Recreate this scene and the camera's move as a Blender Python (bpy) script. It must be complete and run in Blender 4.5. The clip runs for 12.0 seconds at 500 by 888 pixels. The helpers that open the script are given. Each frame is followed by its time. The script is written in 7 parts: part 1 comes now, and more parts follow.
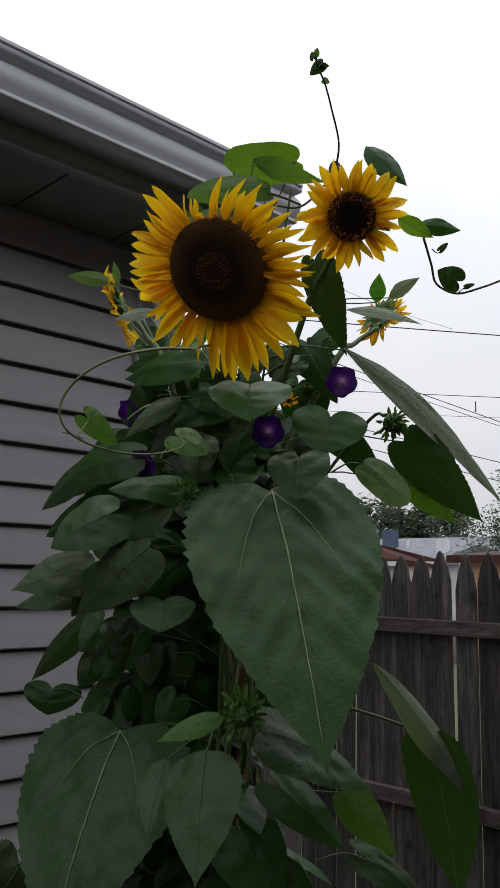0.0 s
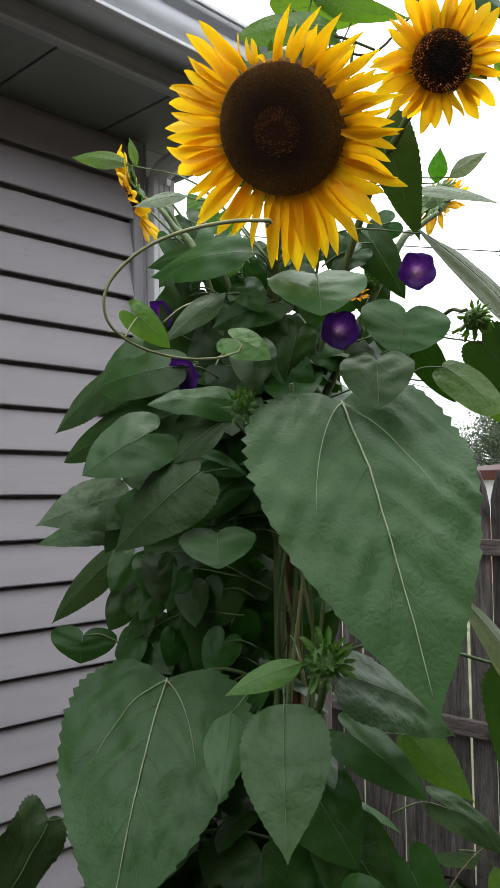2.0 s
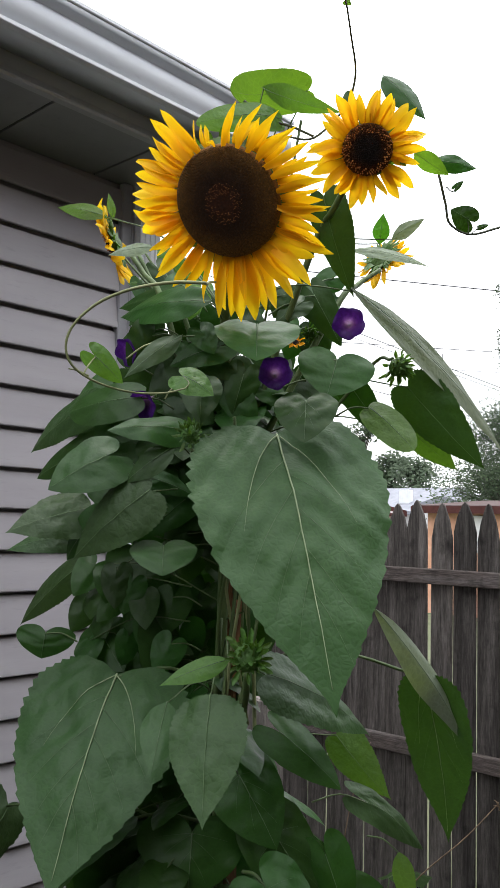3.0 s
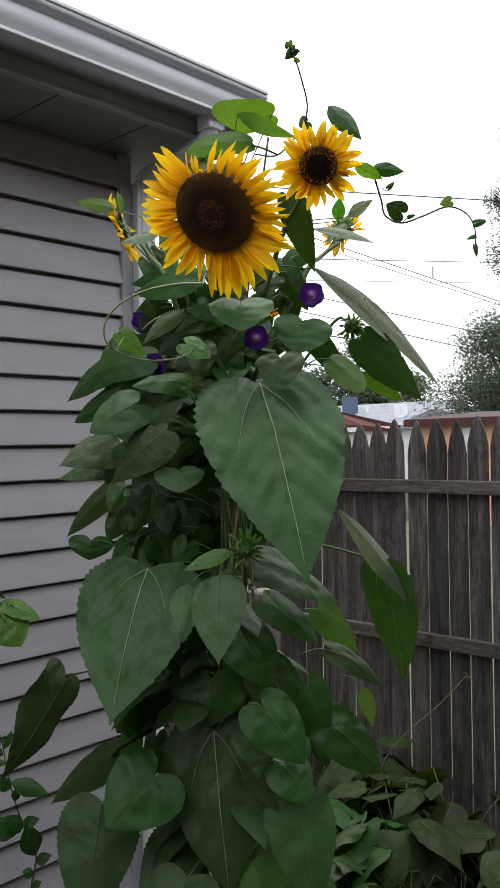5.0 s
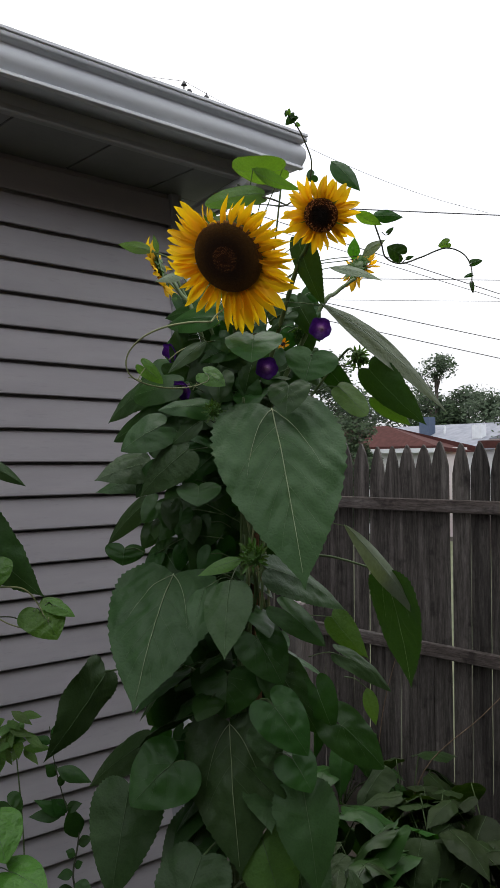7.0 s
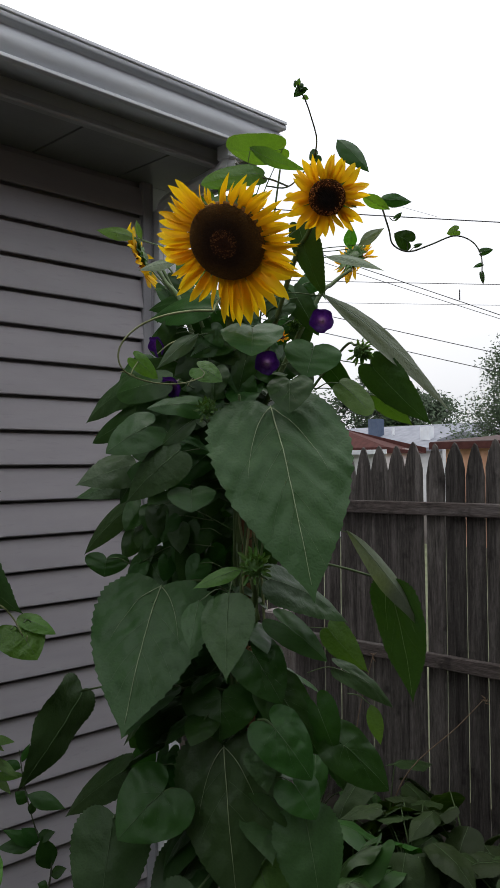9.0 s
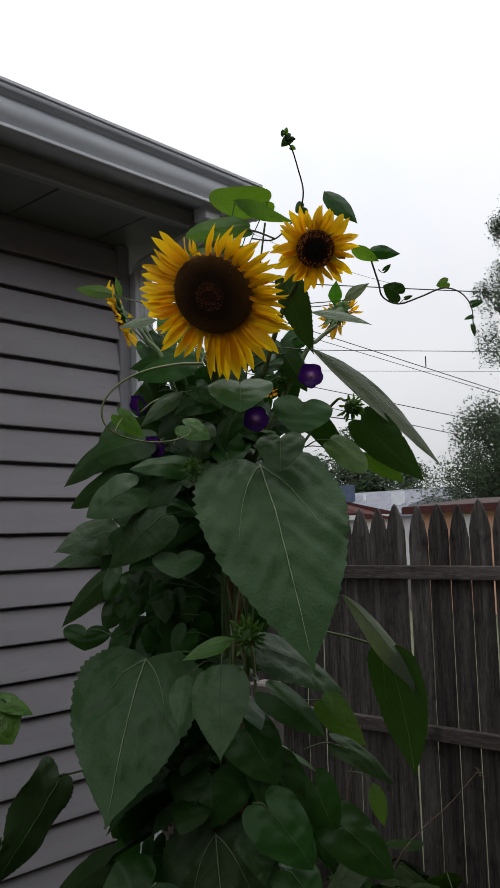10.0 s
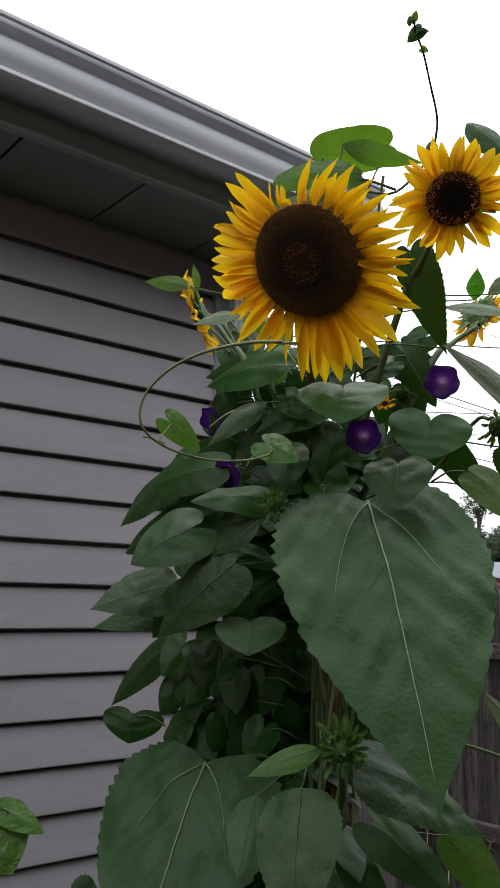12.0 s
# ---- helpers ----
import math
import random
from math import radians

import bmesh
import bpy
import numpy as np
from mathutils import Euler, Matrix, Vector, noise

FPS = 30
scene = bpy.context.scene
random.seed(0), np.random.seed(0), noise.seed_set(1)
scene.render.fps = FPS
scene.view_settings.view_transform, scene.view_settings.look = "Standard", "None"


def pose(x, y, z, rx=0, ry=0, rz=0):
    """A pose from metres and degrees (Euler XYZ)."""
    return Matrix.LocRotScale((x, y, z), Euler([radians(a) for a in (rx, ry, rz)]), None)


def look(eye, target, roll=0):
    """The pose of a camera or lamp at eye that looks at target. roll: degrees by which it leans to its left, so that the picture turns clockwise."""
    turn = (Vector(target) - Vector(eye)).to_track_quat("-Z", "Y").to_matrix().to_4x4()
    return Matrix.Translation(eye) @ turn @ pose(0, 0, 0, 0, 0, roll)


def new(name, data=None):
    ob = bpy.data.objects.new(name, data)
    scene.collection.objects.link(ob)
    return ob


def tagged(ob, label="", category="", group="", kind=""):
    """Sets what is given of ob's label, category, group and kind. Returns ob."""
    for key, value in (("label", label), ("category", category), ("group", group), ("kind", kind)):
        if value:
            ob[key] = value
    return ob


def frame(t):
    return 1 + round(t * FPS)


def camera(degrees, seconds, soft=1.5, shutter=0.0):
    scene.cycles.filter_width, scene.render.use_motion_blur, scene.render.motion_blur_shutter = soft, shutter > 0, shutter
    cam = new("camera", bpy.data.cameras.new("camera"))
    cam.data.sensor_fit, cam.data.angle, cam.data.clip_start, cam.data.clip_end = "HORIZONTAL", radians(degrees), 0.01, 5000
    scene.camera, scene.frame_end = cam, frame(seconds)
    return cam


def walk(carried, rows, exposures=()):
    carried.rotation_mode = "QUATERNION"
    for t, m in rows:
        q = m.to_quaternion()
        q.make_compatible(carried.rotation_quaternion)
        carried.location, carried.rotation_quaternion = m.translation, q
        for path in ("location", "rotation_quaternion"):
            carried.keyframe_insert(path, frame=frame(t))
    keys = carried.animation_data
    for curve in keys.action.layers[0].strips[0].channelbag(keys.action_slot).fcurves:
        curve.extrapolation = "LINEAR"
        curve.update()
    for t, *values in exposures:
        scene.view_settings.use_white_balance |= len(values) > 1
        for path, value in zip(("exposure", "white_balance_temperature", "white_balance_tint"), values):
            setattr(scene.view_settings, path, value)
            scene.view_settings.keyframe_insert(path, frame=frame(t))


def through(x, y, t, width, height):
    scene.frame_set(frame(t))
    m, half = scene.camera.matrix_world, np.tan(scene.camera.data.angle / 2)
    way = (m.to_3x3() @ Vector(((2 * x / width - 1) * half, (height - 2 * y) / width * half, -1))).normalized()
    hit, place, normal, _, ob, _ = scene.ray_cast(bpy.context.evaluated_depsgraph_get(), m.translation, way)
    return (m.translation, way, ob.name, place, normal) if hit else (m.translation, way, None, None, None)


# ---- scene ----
cam = camera(33.0, 12.0)
PATH = [
    (0, (-1.68, -2.28, 1.68), (-0.307, -0.859, 1.987), 1),
    (0.5, (-1.675, -2.266, 1.699), (-0.339, -0.8, 1.955), 1.2),
    (1, (-1.622, -2.227, 1.695), (-0.334, -0.723, 1.979), 1.4),
    (1.5, (-1.601, -2.096, 1.705), (-0.213, -0.689, 2.012), 0.5),
    (2, (-1.628, -2.025, 1.685), (-0.187, -0.643, 1.811), -0.7),
    (2.5, (-1.671, -2.079, 1.693), (-0.166, -0.771, 1.853), 0.1),
    (3, (-1.7, -2.208, 1.672), (-0.257, -0.837, 1.861), 1.6),
    (3.2, (-1.741, -2.24, 1.697), (-0.351, -0.803, 1.767), 1.2),
    (4.8, (-2.01, -2.497, 1.682), (-0.556, -1.123, 1.689), -1.4),
    (5, (-2.024, -2.532, 1.688), (-0.568, -1.161, 1.689), -1),
    (5.5, (-2.037, -2.635, 1.685), (-0.637, -1.208, 1.693), 0.3),
    (6, (-2.056, -2.739, 1.684), (-0.802, -1.181, 1.679), 0.2),
    (6.5, (-2.076, -2.786, 1.689), (-0.795, -1.251, 1.73), 0.3),
    (7, (-2.056, -2.783, 1.686), (-0.734, -1.283, 1.734), -0.3),
    (7.5, (-2.062, -2.791, 1.678), (-0.727, -1.302, 1.717), -0.8),
    (7.7, (-2.067, -2.785, 1.691), (-0.718, -1.308, 1.711), -0.4),
    (9.3, (-2.027, -2.56, 1.687), (-0.605, -1.156, 1.766), -0.8),
    (9.5, (-2.021, -2.547, 1.687), (-0.605, -1.142, 1.825), -0.9),
    (10, (-2.003, -2.502, 1.673), (-0.547, -1.148, 1.886), -1.7),
    (10.5, (-1.888, -2.418, 1.662), (-0.446, -1.055, 1.909), -1.8),
    (11, (-1.741, -2.323, 1.663), (-0.416, -0.863, 1.997), -0.2),
    (11.5, (-1.66, -2.256, 1.659), (-0.392, -0.747, 1.998), 0.7),
    (12, (-1.624, -2.181, 1.67), (-0.389, -0.649, 2.03), 1.2),
]
walk(cam, [(t, look(eye, target, roll)) for t, eye, target, roll in PATH], ((0, -1.08), (0.5, -0.72), (1.0, -0.46), (1.5, -0.66), (2.0, 0.26), (2.5, 0.52), (3.2, 0.18), (4.8, 0.02), (5.5, -0.34), (6.0, -0.30), (6.5, -0.24), (7.0, -0.52), (7.7, -0.64), (9.3, -0.70), (10, -1.07), (11, -0.93), (12, -0.48)))

# ---- world and light: a bright overcast sky ----
world = bpy.data.worlds.new("overcast_sky")
scene.world = world
world.use_nodes = True
wn = world.node_tree
wn.nodes.clear()
w_out = wn.nodes.new("ShaderNodeOutputWorld")
w_bg = wn.nodes.new("ShaderNodeBackground")
w_sky = wn.nodes.new("ShaderNodeTexSky")
w_sky.sky_type = "NISHITA"
w_sky.sun_disc = False
w_sky.sun_elevation = radians(50)
w_sky.sun_rotation = radians(25)
w_sky.dust_density = 6.0
w_sky.ozone_density = 0.6
w_scale = wn.nodes.new("ShaderNodeVectorMath")
w_scale.operation = "SCALE"
w_scale.inputs["Scale"].default_value = 0.12
w_tc = wn.nodes.new("ShaderNodeTexCoord")
w_noise = wn.nodes.new("ShaderNodeTexNoise")
w_noise.inputs["Scale"].default_value = 2.2
w_noise.inputs["Detail"].default_value = 6.0
w_ramp = wn.nodes.new("ShaderNodeValToRGB")
w_ramp.color_ramp.elements[0].position = 0.35
w_ramp.color_ramp.elements[0].color = (0.90, 0.93, 1.0, 1)
w_ramp.color_ramp.elements[1].position = 0.68
w_ramp.color_ramp.elements[1].color = (1.10, 1.10, 1.12, 1)
w_mix = wn.nodes.new("ShaderNodeMix")
w_mix.data_type = "RGBA"
w_mix.inputs["Factor"].default_value = 0.9
wn.links.new(w_sky.outputs["Color"], w_scale.inputs[0])
wn.links.new(w_tc.outputs["Generated"], w_noise.inputs["Vector"])
wn.links.new(w_noise.outputs["Fac"], w_ramp.inputs["Fac"])
wn.links.new(w_scale.outputs["Vector"], w_mix.inputs["A"])
wn.links.new(w_ramp.outputs["Color"], w_mix.inputs["B"])
w_sep = wn.nodes.new("ShaderNodeSeparateXYZ")
w_up = wn.nodes.new("ShaderNodeMapRange")
w_up.inputs["From Min"].default_value, w_up.inputs["From Max"].default_value = 0.0, 1.0
w_up.inputs["To Min"].default_value, w_up.inputs["To Max"].default_value = 1.2, 2.9
w_gain = wn.nodes.new("ShaderNodeVectorMath")
w_gain.operation = "SCALE"
wn.links.new(w_tc.outputs["Generated"], w_sep.inputs["Vector"])
wn.links.new(w_sep.outputs["Z"], w_up.inputs["Value"])
wn.links.new(w_mix.outputs["Result"], w_gain.inputs[0])
wn.links.new(w_up.outputs["Result"], w_gain.inputs["Scale"])
wn.links.new(w_gain.outputs["Vector"], w_bg.inputs["Color"])
w_bg.inputs["Strength"].default_value = 1.15
wn.links.new(w_bg.outputs["Background"], w_out.inputs["Surface"])

sun_data = bpy.data.lights.new("sun", "SUN")
sun_data.energy, sun_data.angle, sun_data.color = 0.9, radians(25), (1.0, 0.97, 0.92)
sun = new("sun", sun_data)
sun.matrix_world = look((2, 1.5, 10), (0, 0, 0))


# ---- materials ----
def mat(name, build):
    m = bpy.data.materials.new(name)
    m.use_nodes = True
    nt = m.node_tree
    nt.nodes.clear()
    out = nt.nodes.new("ShaderNodeOutputMaterial")
    nt.links.new(build(nt), out.inputs["Surface"])
    return m


def nd(nt, kind, **vals):
    n = nt.nodes.new(kind)
    for k, v in vals.items():
        n.inputs[k].default_value = v
    return n


def coords(nt, stretch=(1, 1, 1), own=False):
    """Object coordinates (or world position) in metres, scaled per axis."""
    if own:
        src = nt.nodes.new("ShaderNodeTexCoord").outputs["Object"]
    else:
        src = nt.nodes.new("ShaderNodeNewGeometry").outputs["Position"]
    mp = nt.nodes.new("ShaderNodeMapping")
    mp.inputs["Scale"].default_value = stretch
    nt.links.new(src, mp.inputs["Vector"])
    return mp.outputs["Vector"]


def noise_tex(nt, vec, scale, detail=4.0, rough=0.55):
    n = nd(nt, "ShaderNodeTexNoise", Scale=scale, Detail=detail, Roughness=rough)
    nt.links.new(vec, n.inputs["Vector"])
    return n.outputs["Fac"]


def noise_col(nt, vec, scale):
    n = nd(nt, "ShaderNodeTexNoise", Scale=scale, Detail=2.0)
    nt.links.new(vec, n.inputs["Vector"])
    return n.outputs["Color"]


def ramp(nt, fac, *stops):
    r = nt.nodes.new("ShaderNodeValToRGB")
    el = r.color_ramp.elements
    while len(el) < len(stops):
        el.new(0.5)
    for e, (p, c) in zip(el, stops):
        e.position = p
        e.color = (*c, 1) if len(c) == 3 else c
    nt.links.new(fac, r.inputs["Fac"])
    return r.outputs["Color"]


def mixc(nt, a, b, fac, mode="MIX"):
    m = nt.nodes.new("ShaderNodeMix")
    m.data_type, m.blend_type = "RGBA", mode
    for sock, v in (("A", a), ("B", b), ("Factor", fac)):
        if isinstance(v, bpy.types.NodeSocket):
            nt.links.new(v, m.inputs[sock])
        elif sock == "Factor":
            m.inputs[sock].default_value = v
        else:
            m.inputs[sock].default_value = (*v, 1)
    return m.outputs["Result"]


def vary(nt, color, amount, hue=0.0):
    """Shifts a colour a little from object to object."""
    info = nt.nodes.new("ShaderNodeObjectInfo")
    hs = nt.nodes.new("ShaderNodeHueSaturation")
    mr = nd(nt, "ShaderNodeMapRange")
    mr.inputs["To Min"].default_value, mr.inputs["To Max"].default_value = 1 - amount, 1 + amount
    nt.links.new(info.outputs["Random"], mr.inputs["Value"])
    nt.links.new(mr.outputs["Result"], hs.inputs["Value"])
    if hue:
        mh = nd(nt, "ShaderNodeMapRange")
        mh.inputs["To Min"].default_value, mh.inputs["To Max"].default_value = 0.5 - hue, 0.5 + hue
        nt.links.new(info.outputs["Random"], mh.inputs["Value"])
        nt.links.new(mh.outputs["Result"], hs.inputs["Hue"])
    if isinstance(color, bpy.types.NodeSocket):
        nt.links.new(color, hs.inputs["Color"])
    else:
        hs.inputs["Color"].default_value = (*color, 1)
    return hs.outputs["Color"]


def bumped(nt, bsdf, height, strength=0.3, dist=0.002):
    b = nd(nt, "ShaderNodeBump", Strength=strength, Distance=dist)
    nt.links.new(height, b.inputs["Height"])
    nt.links.new(b.outputs["Normal"], bsdf.inputs["Normal"])


def princ(nt, color, rough=0.6, metal=0.0, spec=0.5):
    p = nt.nodes.new("ShaderNodeBsdfPrincipled")
    if isinstance(color, bpy.types.NodeSocket):
        nt.links.new(color, p.inputs["Base Color"])
    else:
        p.inputs["Base Color"].default_value = (*color, 1)
    p.inputs["Roughness"].default_value = rough
    p.inputs["Metallic"].default_value = metal
    p.inputs["Specular IOR Level"].default_value = spec
    return p


def painted(name, col_a, col_b, scale=6.0, rough=0.5, stretch=(1, 1, 1), bump=0.1, bscale=60.0, spec=0.4, varied=0.0):
    """A coated or plain surface with soft mottling, dirt and fine relief."""
    def build(nt):
        v = coords(nt, stretch)
        c = ramp(nt, noise_tex(nt, v, scale), (0.3, col_a), (0.7, col_b))
        c = mixc(nt, c, [0.75 * x for x in col_a], ramp(nt, noise_tex(nt, v, scale * 9, 6), (0.6, (0, 0, 0)), (0.8, (0.5, 0.5, 0.5))))
        if varied:
            c = vary(nt, c, varied)
        p = princ(nt, c, rough, spec=spec)
        bumped(nt, p, noise_tex(nt, v, bscale, 5), bump, 0.003)
        return p.outputs["BSDF"]
    return mat(name, build)


def leafy(name, dark, light, through=0.25, rough=0.5, pucker=0.35, scale=28.0, spec=0.35, varied=0.18):
    """Leaf tissue: mottled green, puckered between the veins, letting some light through."""
    def build(nt):
        v = coords(nt)
        c = ramp(nt, noise_tex(nt, v, 5.0, 3), (0.15, dark), (0.85, light))
        c = mixc(nt, c, [0.55 * x for x in dark], ramp(nt, noise_tex(nt, v, 130.0, 3), (0.62, (0, 0, 0)), (0.8, (0.55, 0.55, 0.55))))
        c = mixc(nt, c, ramp(nt, noise_tex(nt, v, 34.0, 4, 0.6), (0.34, (0.94, 0.94, 0.94)), (0.52, (1, 1, 1)), (0.72, (1.05, 1.04, 1.04))), 1.0, "MULTIPLY")
        vor = nd(nt, "ShaderNodeTexVoronoi", Scale=95.0)
        vor.feature = "DISTANCE_TO_EDGE"
        nt.links.new(mixc(nt, v, noise_col(nt, v, 20.0), 0.02), vor.inputs["Vector"])
        c = mixc(nt, c, ramp(nt, vor.outputs["Distance"], (0.0, (1.14, 1.12, 1.12)), (0.06, (1, 1, 1)), (0.5, (0.95, 0.95, 0.95))), 1.0, "MULTIPLY")
        c = vary(nt, c, varied, 0.012)
        p = princ(nt, c, rough, spec=spec)
        hgt = nd(nt, "ShaderNodeMath")
        hgt.operation = "MULTIPLY_ADD"
        nt.links.new(vor.outputs["Distance"], hgt.inputs[0])
        hgt.inputs[1].default_value = 0.35
        nt.links.new(noise_tex(nt, v, scale, 3, 0.5), hgt.inputs[2])
        bumped(nt, p, hgt.outputs["Value"], pucker, 0.012)
        tr = nt.nodes.new("ShaderNodeBsdfTranslucent")
        warm = mixc(nt, c, (1.5, 1.75, 0.35), 1.0, "MULTIPLY")
        nt.links.new(warm, tr.inputs["Color"])
        mx = nd(nt, "ShaderNodeMixShader", Fac=through)
        nt.links.new(p.outputs["BSDF"], mx.inputs[1])
        nt.links.new(tr.outputs["BSDF"], mx.inputs[2])
        return mx.outputs["Shader"]
    return mat(name, build)


def wood(name, dark, light, grain=(14, 14, 1.1), pale=(0.3, 0.28, 0.26), rough=0.85, varied=0.25):
    """Weathered boards: streaks along the grain, grey bleaching and dark stains."""
    def build(nt):
        info = nt.nodes.new("ShaderNodeObjectInfo")
        shift = nt.nodes.new("ShaderNodeVectorMath")
        shift.operation = "ADD"
        sc = nt.nodes.new("ShaderNodeVectorMath")
        sc.operation = "SCALE"
        sc.inputs[0].default_value = (7.0, 3.0, 11.0)
        nt.links.new(info.outputs["Random"], sc.inputs["Scale"])
        nt.links.new(coords(nt, grain), shift.inputs[0])
        nt.links.new(sc.outputs["Vector"], shift.inputs[1])
        v = shift.outputs["Vector"]
        streak = noise_tex(nt, v, 5.0, 8, 0.65)
        c = ramp(nt, streak, (0.28, dark), (0.68, light))
        c = mixc(nt, c, pale, ramp(nt, noise_tex(nt, v, 1.3, 4), (0.48, (0, 0, 0)), (0.78, (0.7, 0.7, 0.7))))
        fine = noise_tex(nt, v, 19.0, 6, 0.7)
        c = mixc(nt, c, ramp(nt, fine, (0.3, (0.45, 0.45, 0.45)), (0.52, (1, 1, 1)), (0.72, (1.7, 1.68, 1.66))), 0.85, "MULTIPLY")
        c = mixc(nt, c, [0.28 * x for x in dark], ramp(nt, noise_tex(nt, coords(nt), 9.0, 5, 0.6), (0.56, (0, 0, 0)), (0.74, (0.75, 0.75, 0.75))))
        c = vary(nt, c, varied)
        p = princ(nt, c, rough, spec=0.2)
        bumped(nt, p, fine, 0.7, 0.004)
        return p.outputs["BSDF"]
    return mat(name, build)


def petal_mat(name, root, tip, length_axis_scale, through=0.3):
    """Ray petal: a deeper orange root fading to yellow along its length, with fine lengthwise ridges."""
    def build(nt):
        tc = nt.nodes.new("ShaderNodeTexCoord").outputs["Object"]
        sep = nt.nodes.new("ShaderNodeSeparateXYZ")
        nt.links.new(tc, sep.inputs["Vector"])
        mr = nd(nt, "ShaderNodeMapRange")
        mr.inputs["From Max"].default_value = length_axis_scale
        nt.links.new(sep.outputs["X"], mr.inputs["Value"])
        c = ramp(nt, mr.outputs["Result"], (0.0, root), (0.55, [0.5 * (a + b) for a, b in zip(root, tip)]), (1.0, tip))
        c = vary(nt, c, 0.12)
        p = princ(nt, c, 0.55, spec=0.25)
        mp = nt.nodes.new("ShaderNodeMapping")
        mp.inputs["Scale"].default_value = (8, 420, 1)
        nt.links.new(tc, mp.inputs["Vector"])
        bumped(nt, p, noise_tex(nt, mp.outputs["Vector"], 1.0, 3), 0.4, 0.001)
        tr = nt.nodes.new("ShaderNodeBsdfTranslucent")
        nt.links.new(c, tr.inputs["Color"])
        mx = nd(nt, "ShaderNodeMixShader", Fac=through)
        nt.links.new(p.outputs["BSDF"], mx.inputs[1])
        nt.links.new(tr.outputs["BSDF"], mx.inputs[2])
        return mx.outputs["Shader"]
    return mat(name, build)


def islands(name, col_a, col_b, rough=0.6, through=0.0):
    """Many small pieces in one mesh, each of its own shade."""
    def build(nt):
        g = nt.nodes.new("ShaderNodeNewGeometry")
        c = ramp(nt, g.outputs["Random Per Island"], (0.0, col_a), (1.0, col_b))
        p = princ(nt, c, rough, spec=0.25)
        if not through:
            return p.outputs["BSDF"]
        tr = nt.nodes.new("ShaderNodeBsdfTranslucent")
        nt.links.new(c, tr.inputs["Color"])
        mx = nd(nt, "ShaderNodeMixShader", Fac=through)
        nt.links.new(p.outputs["BSDF"], mx.inputs[1])
        nt.links.new(tr.outputs["BSDF"], mx.inputs[2])
        return mx.outputs["Shader"]
    return mat(name, build)


def seed_disc(name, radius, stops):
    """Seed disc coloured in rings round its middle, with grainy relief and mottling."""
    def build(nt):
        tc = nt.nodes.new("ShaderNodeTexCoord").outputs["Object"]
        ln = nt.nodes.new("ShaderNodeVectorMath")
        ln.operation = "LENGTH"
        nt.links.new(tc, ln.inputs[0])
        wob = nd(nt, "ShaderNodeMath")
        wob.operation = "MULTIPLY_ADD"
        nt.links.new(noise_tex(nt, tc, 0.9 / radius, 5), wob.inputs[0])
        wob.inputs[1].default_value = radius * 0.30
        sub = nd(nt, "ShaderNodeMath")
        sub.operation = "SUBTRACT"
        nt.links.new(ln.outputs["Value"], sub.inputs[0])
        sub.inputs[1].default_value = radius * 0.15
        nt.links.new(sub.outputs["Value"], wob.inputs[2])
        mr = nd(nt, "ShaderNodeMapRange")
        mr.inputs["From Max"].default_value = radius
        nt.links.new(wob.outputs["Value"], mr.inputs["Value"])
        c = ramp(nt, mr.outputs["Result"], *stops)
        g = nt.nodes.new("ShaderNodeNewGeometry")
        c = mixc(nt, c, ramp(nt, g.outputs["Random Per Island"], (0.0, (0.62, 0.62, 0.62)), (0.8, (1.05, 1.05, 1.05)), (1.0, (1.7, 1.55, 1.4))), 1.0, "MULTIPLY")
        p = princ(nt, c, 0.8, spec=0.2)
        bumped(nt, p, noise_tex(nt, tc, 300.0, 4), 0.8, 0.002)
        return p.outputs["BSDF"]
    return mat(name, build)


def bloom_mat(name, *stops):
    """Funnel bloom coloured from its throat to its rim, letting light through."""
    def build(nt):
        tc = nt.nodes.new("ShaderNodeTexCoord").outputs["Object"]
        flat = nt.nodes.new("ShaderNodeVectorMath")
        flat.operation = "MULTIPLY"
        flat.inputs[1].default_value = (1, 1, 0)
        nt.links.new(tc, flat.inputs[0])
        ln = nt.nodes.new("ShaderNodeVectorMath")
        ln.operation = "LENGTH"
        nt.links.new(flat.outputs["Vector"], ln.inputs[0])
        c = ramp(nt, ln.outputs["Value"], *stops)
        c = mixc(nt, c, ramp(nt, noise_tex(nt, tc, 4.0, 4), (0.35, (0.75, 0.75, 0.75)), (0.65, (1.2, 1.2, 1.2))), 1.0, "MULTIPLY")
        p = princ(nt, c, 0.5, spec=0.3)
        tr = nt.nodes.new("ShaderNodeBsdfTranslucent")
        nt.links.new(c, tr.inputs["Color"])
        mx = nd(nt, "ShaderNodeMixShader", Fac=0.4)
        nt.links.new(p.outputs["BSDF"], mx.inputs[1])
        nt.links.new(tr.outputs["BSDF"], mx.inputs[2])
        return mx.outputs["Shader"]
    return mat(name, build)


M_BLOOM = bloom_mat("purple_bloom", (0.0, (0.52, 0.38, 0.52)), (0.17, (0.42, 0.24, 0.44)), (0.34, (0.17, 0.055, 0.26)), (0.52, (0.075, 0.014, 0.17)), (0.78, (0.045, 0.007, 0.125)), (1.0, (0.040, 0.006, 0.11)))
M_DISC = seed_disc("seed_disc", 0.087, ((0.0, (0.022, 0.009, 0.005)), (0.14, (0.017, 0.007, 0.005)), (0.28, (0.046, 0.018, 0.009)), (0.42, (0.022, 0.010, 0.005)), (0.56, (0.034, 0.016, 0.006)), (0.74, (0.075, 0.036, 0.009)), (0.90, (0.125, 0.062, 0.015)), (1.0, (0.16, 0.080, 0.020))))
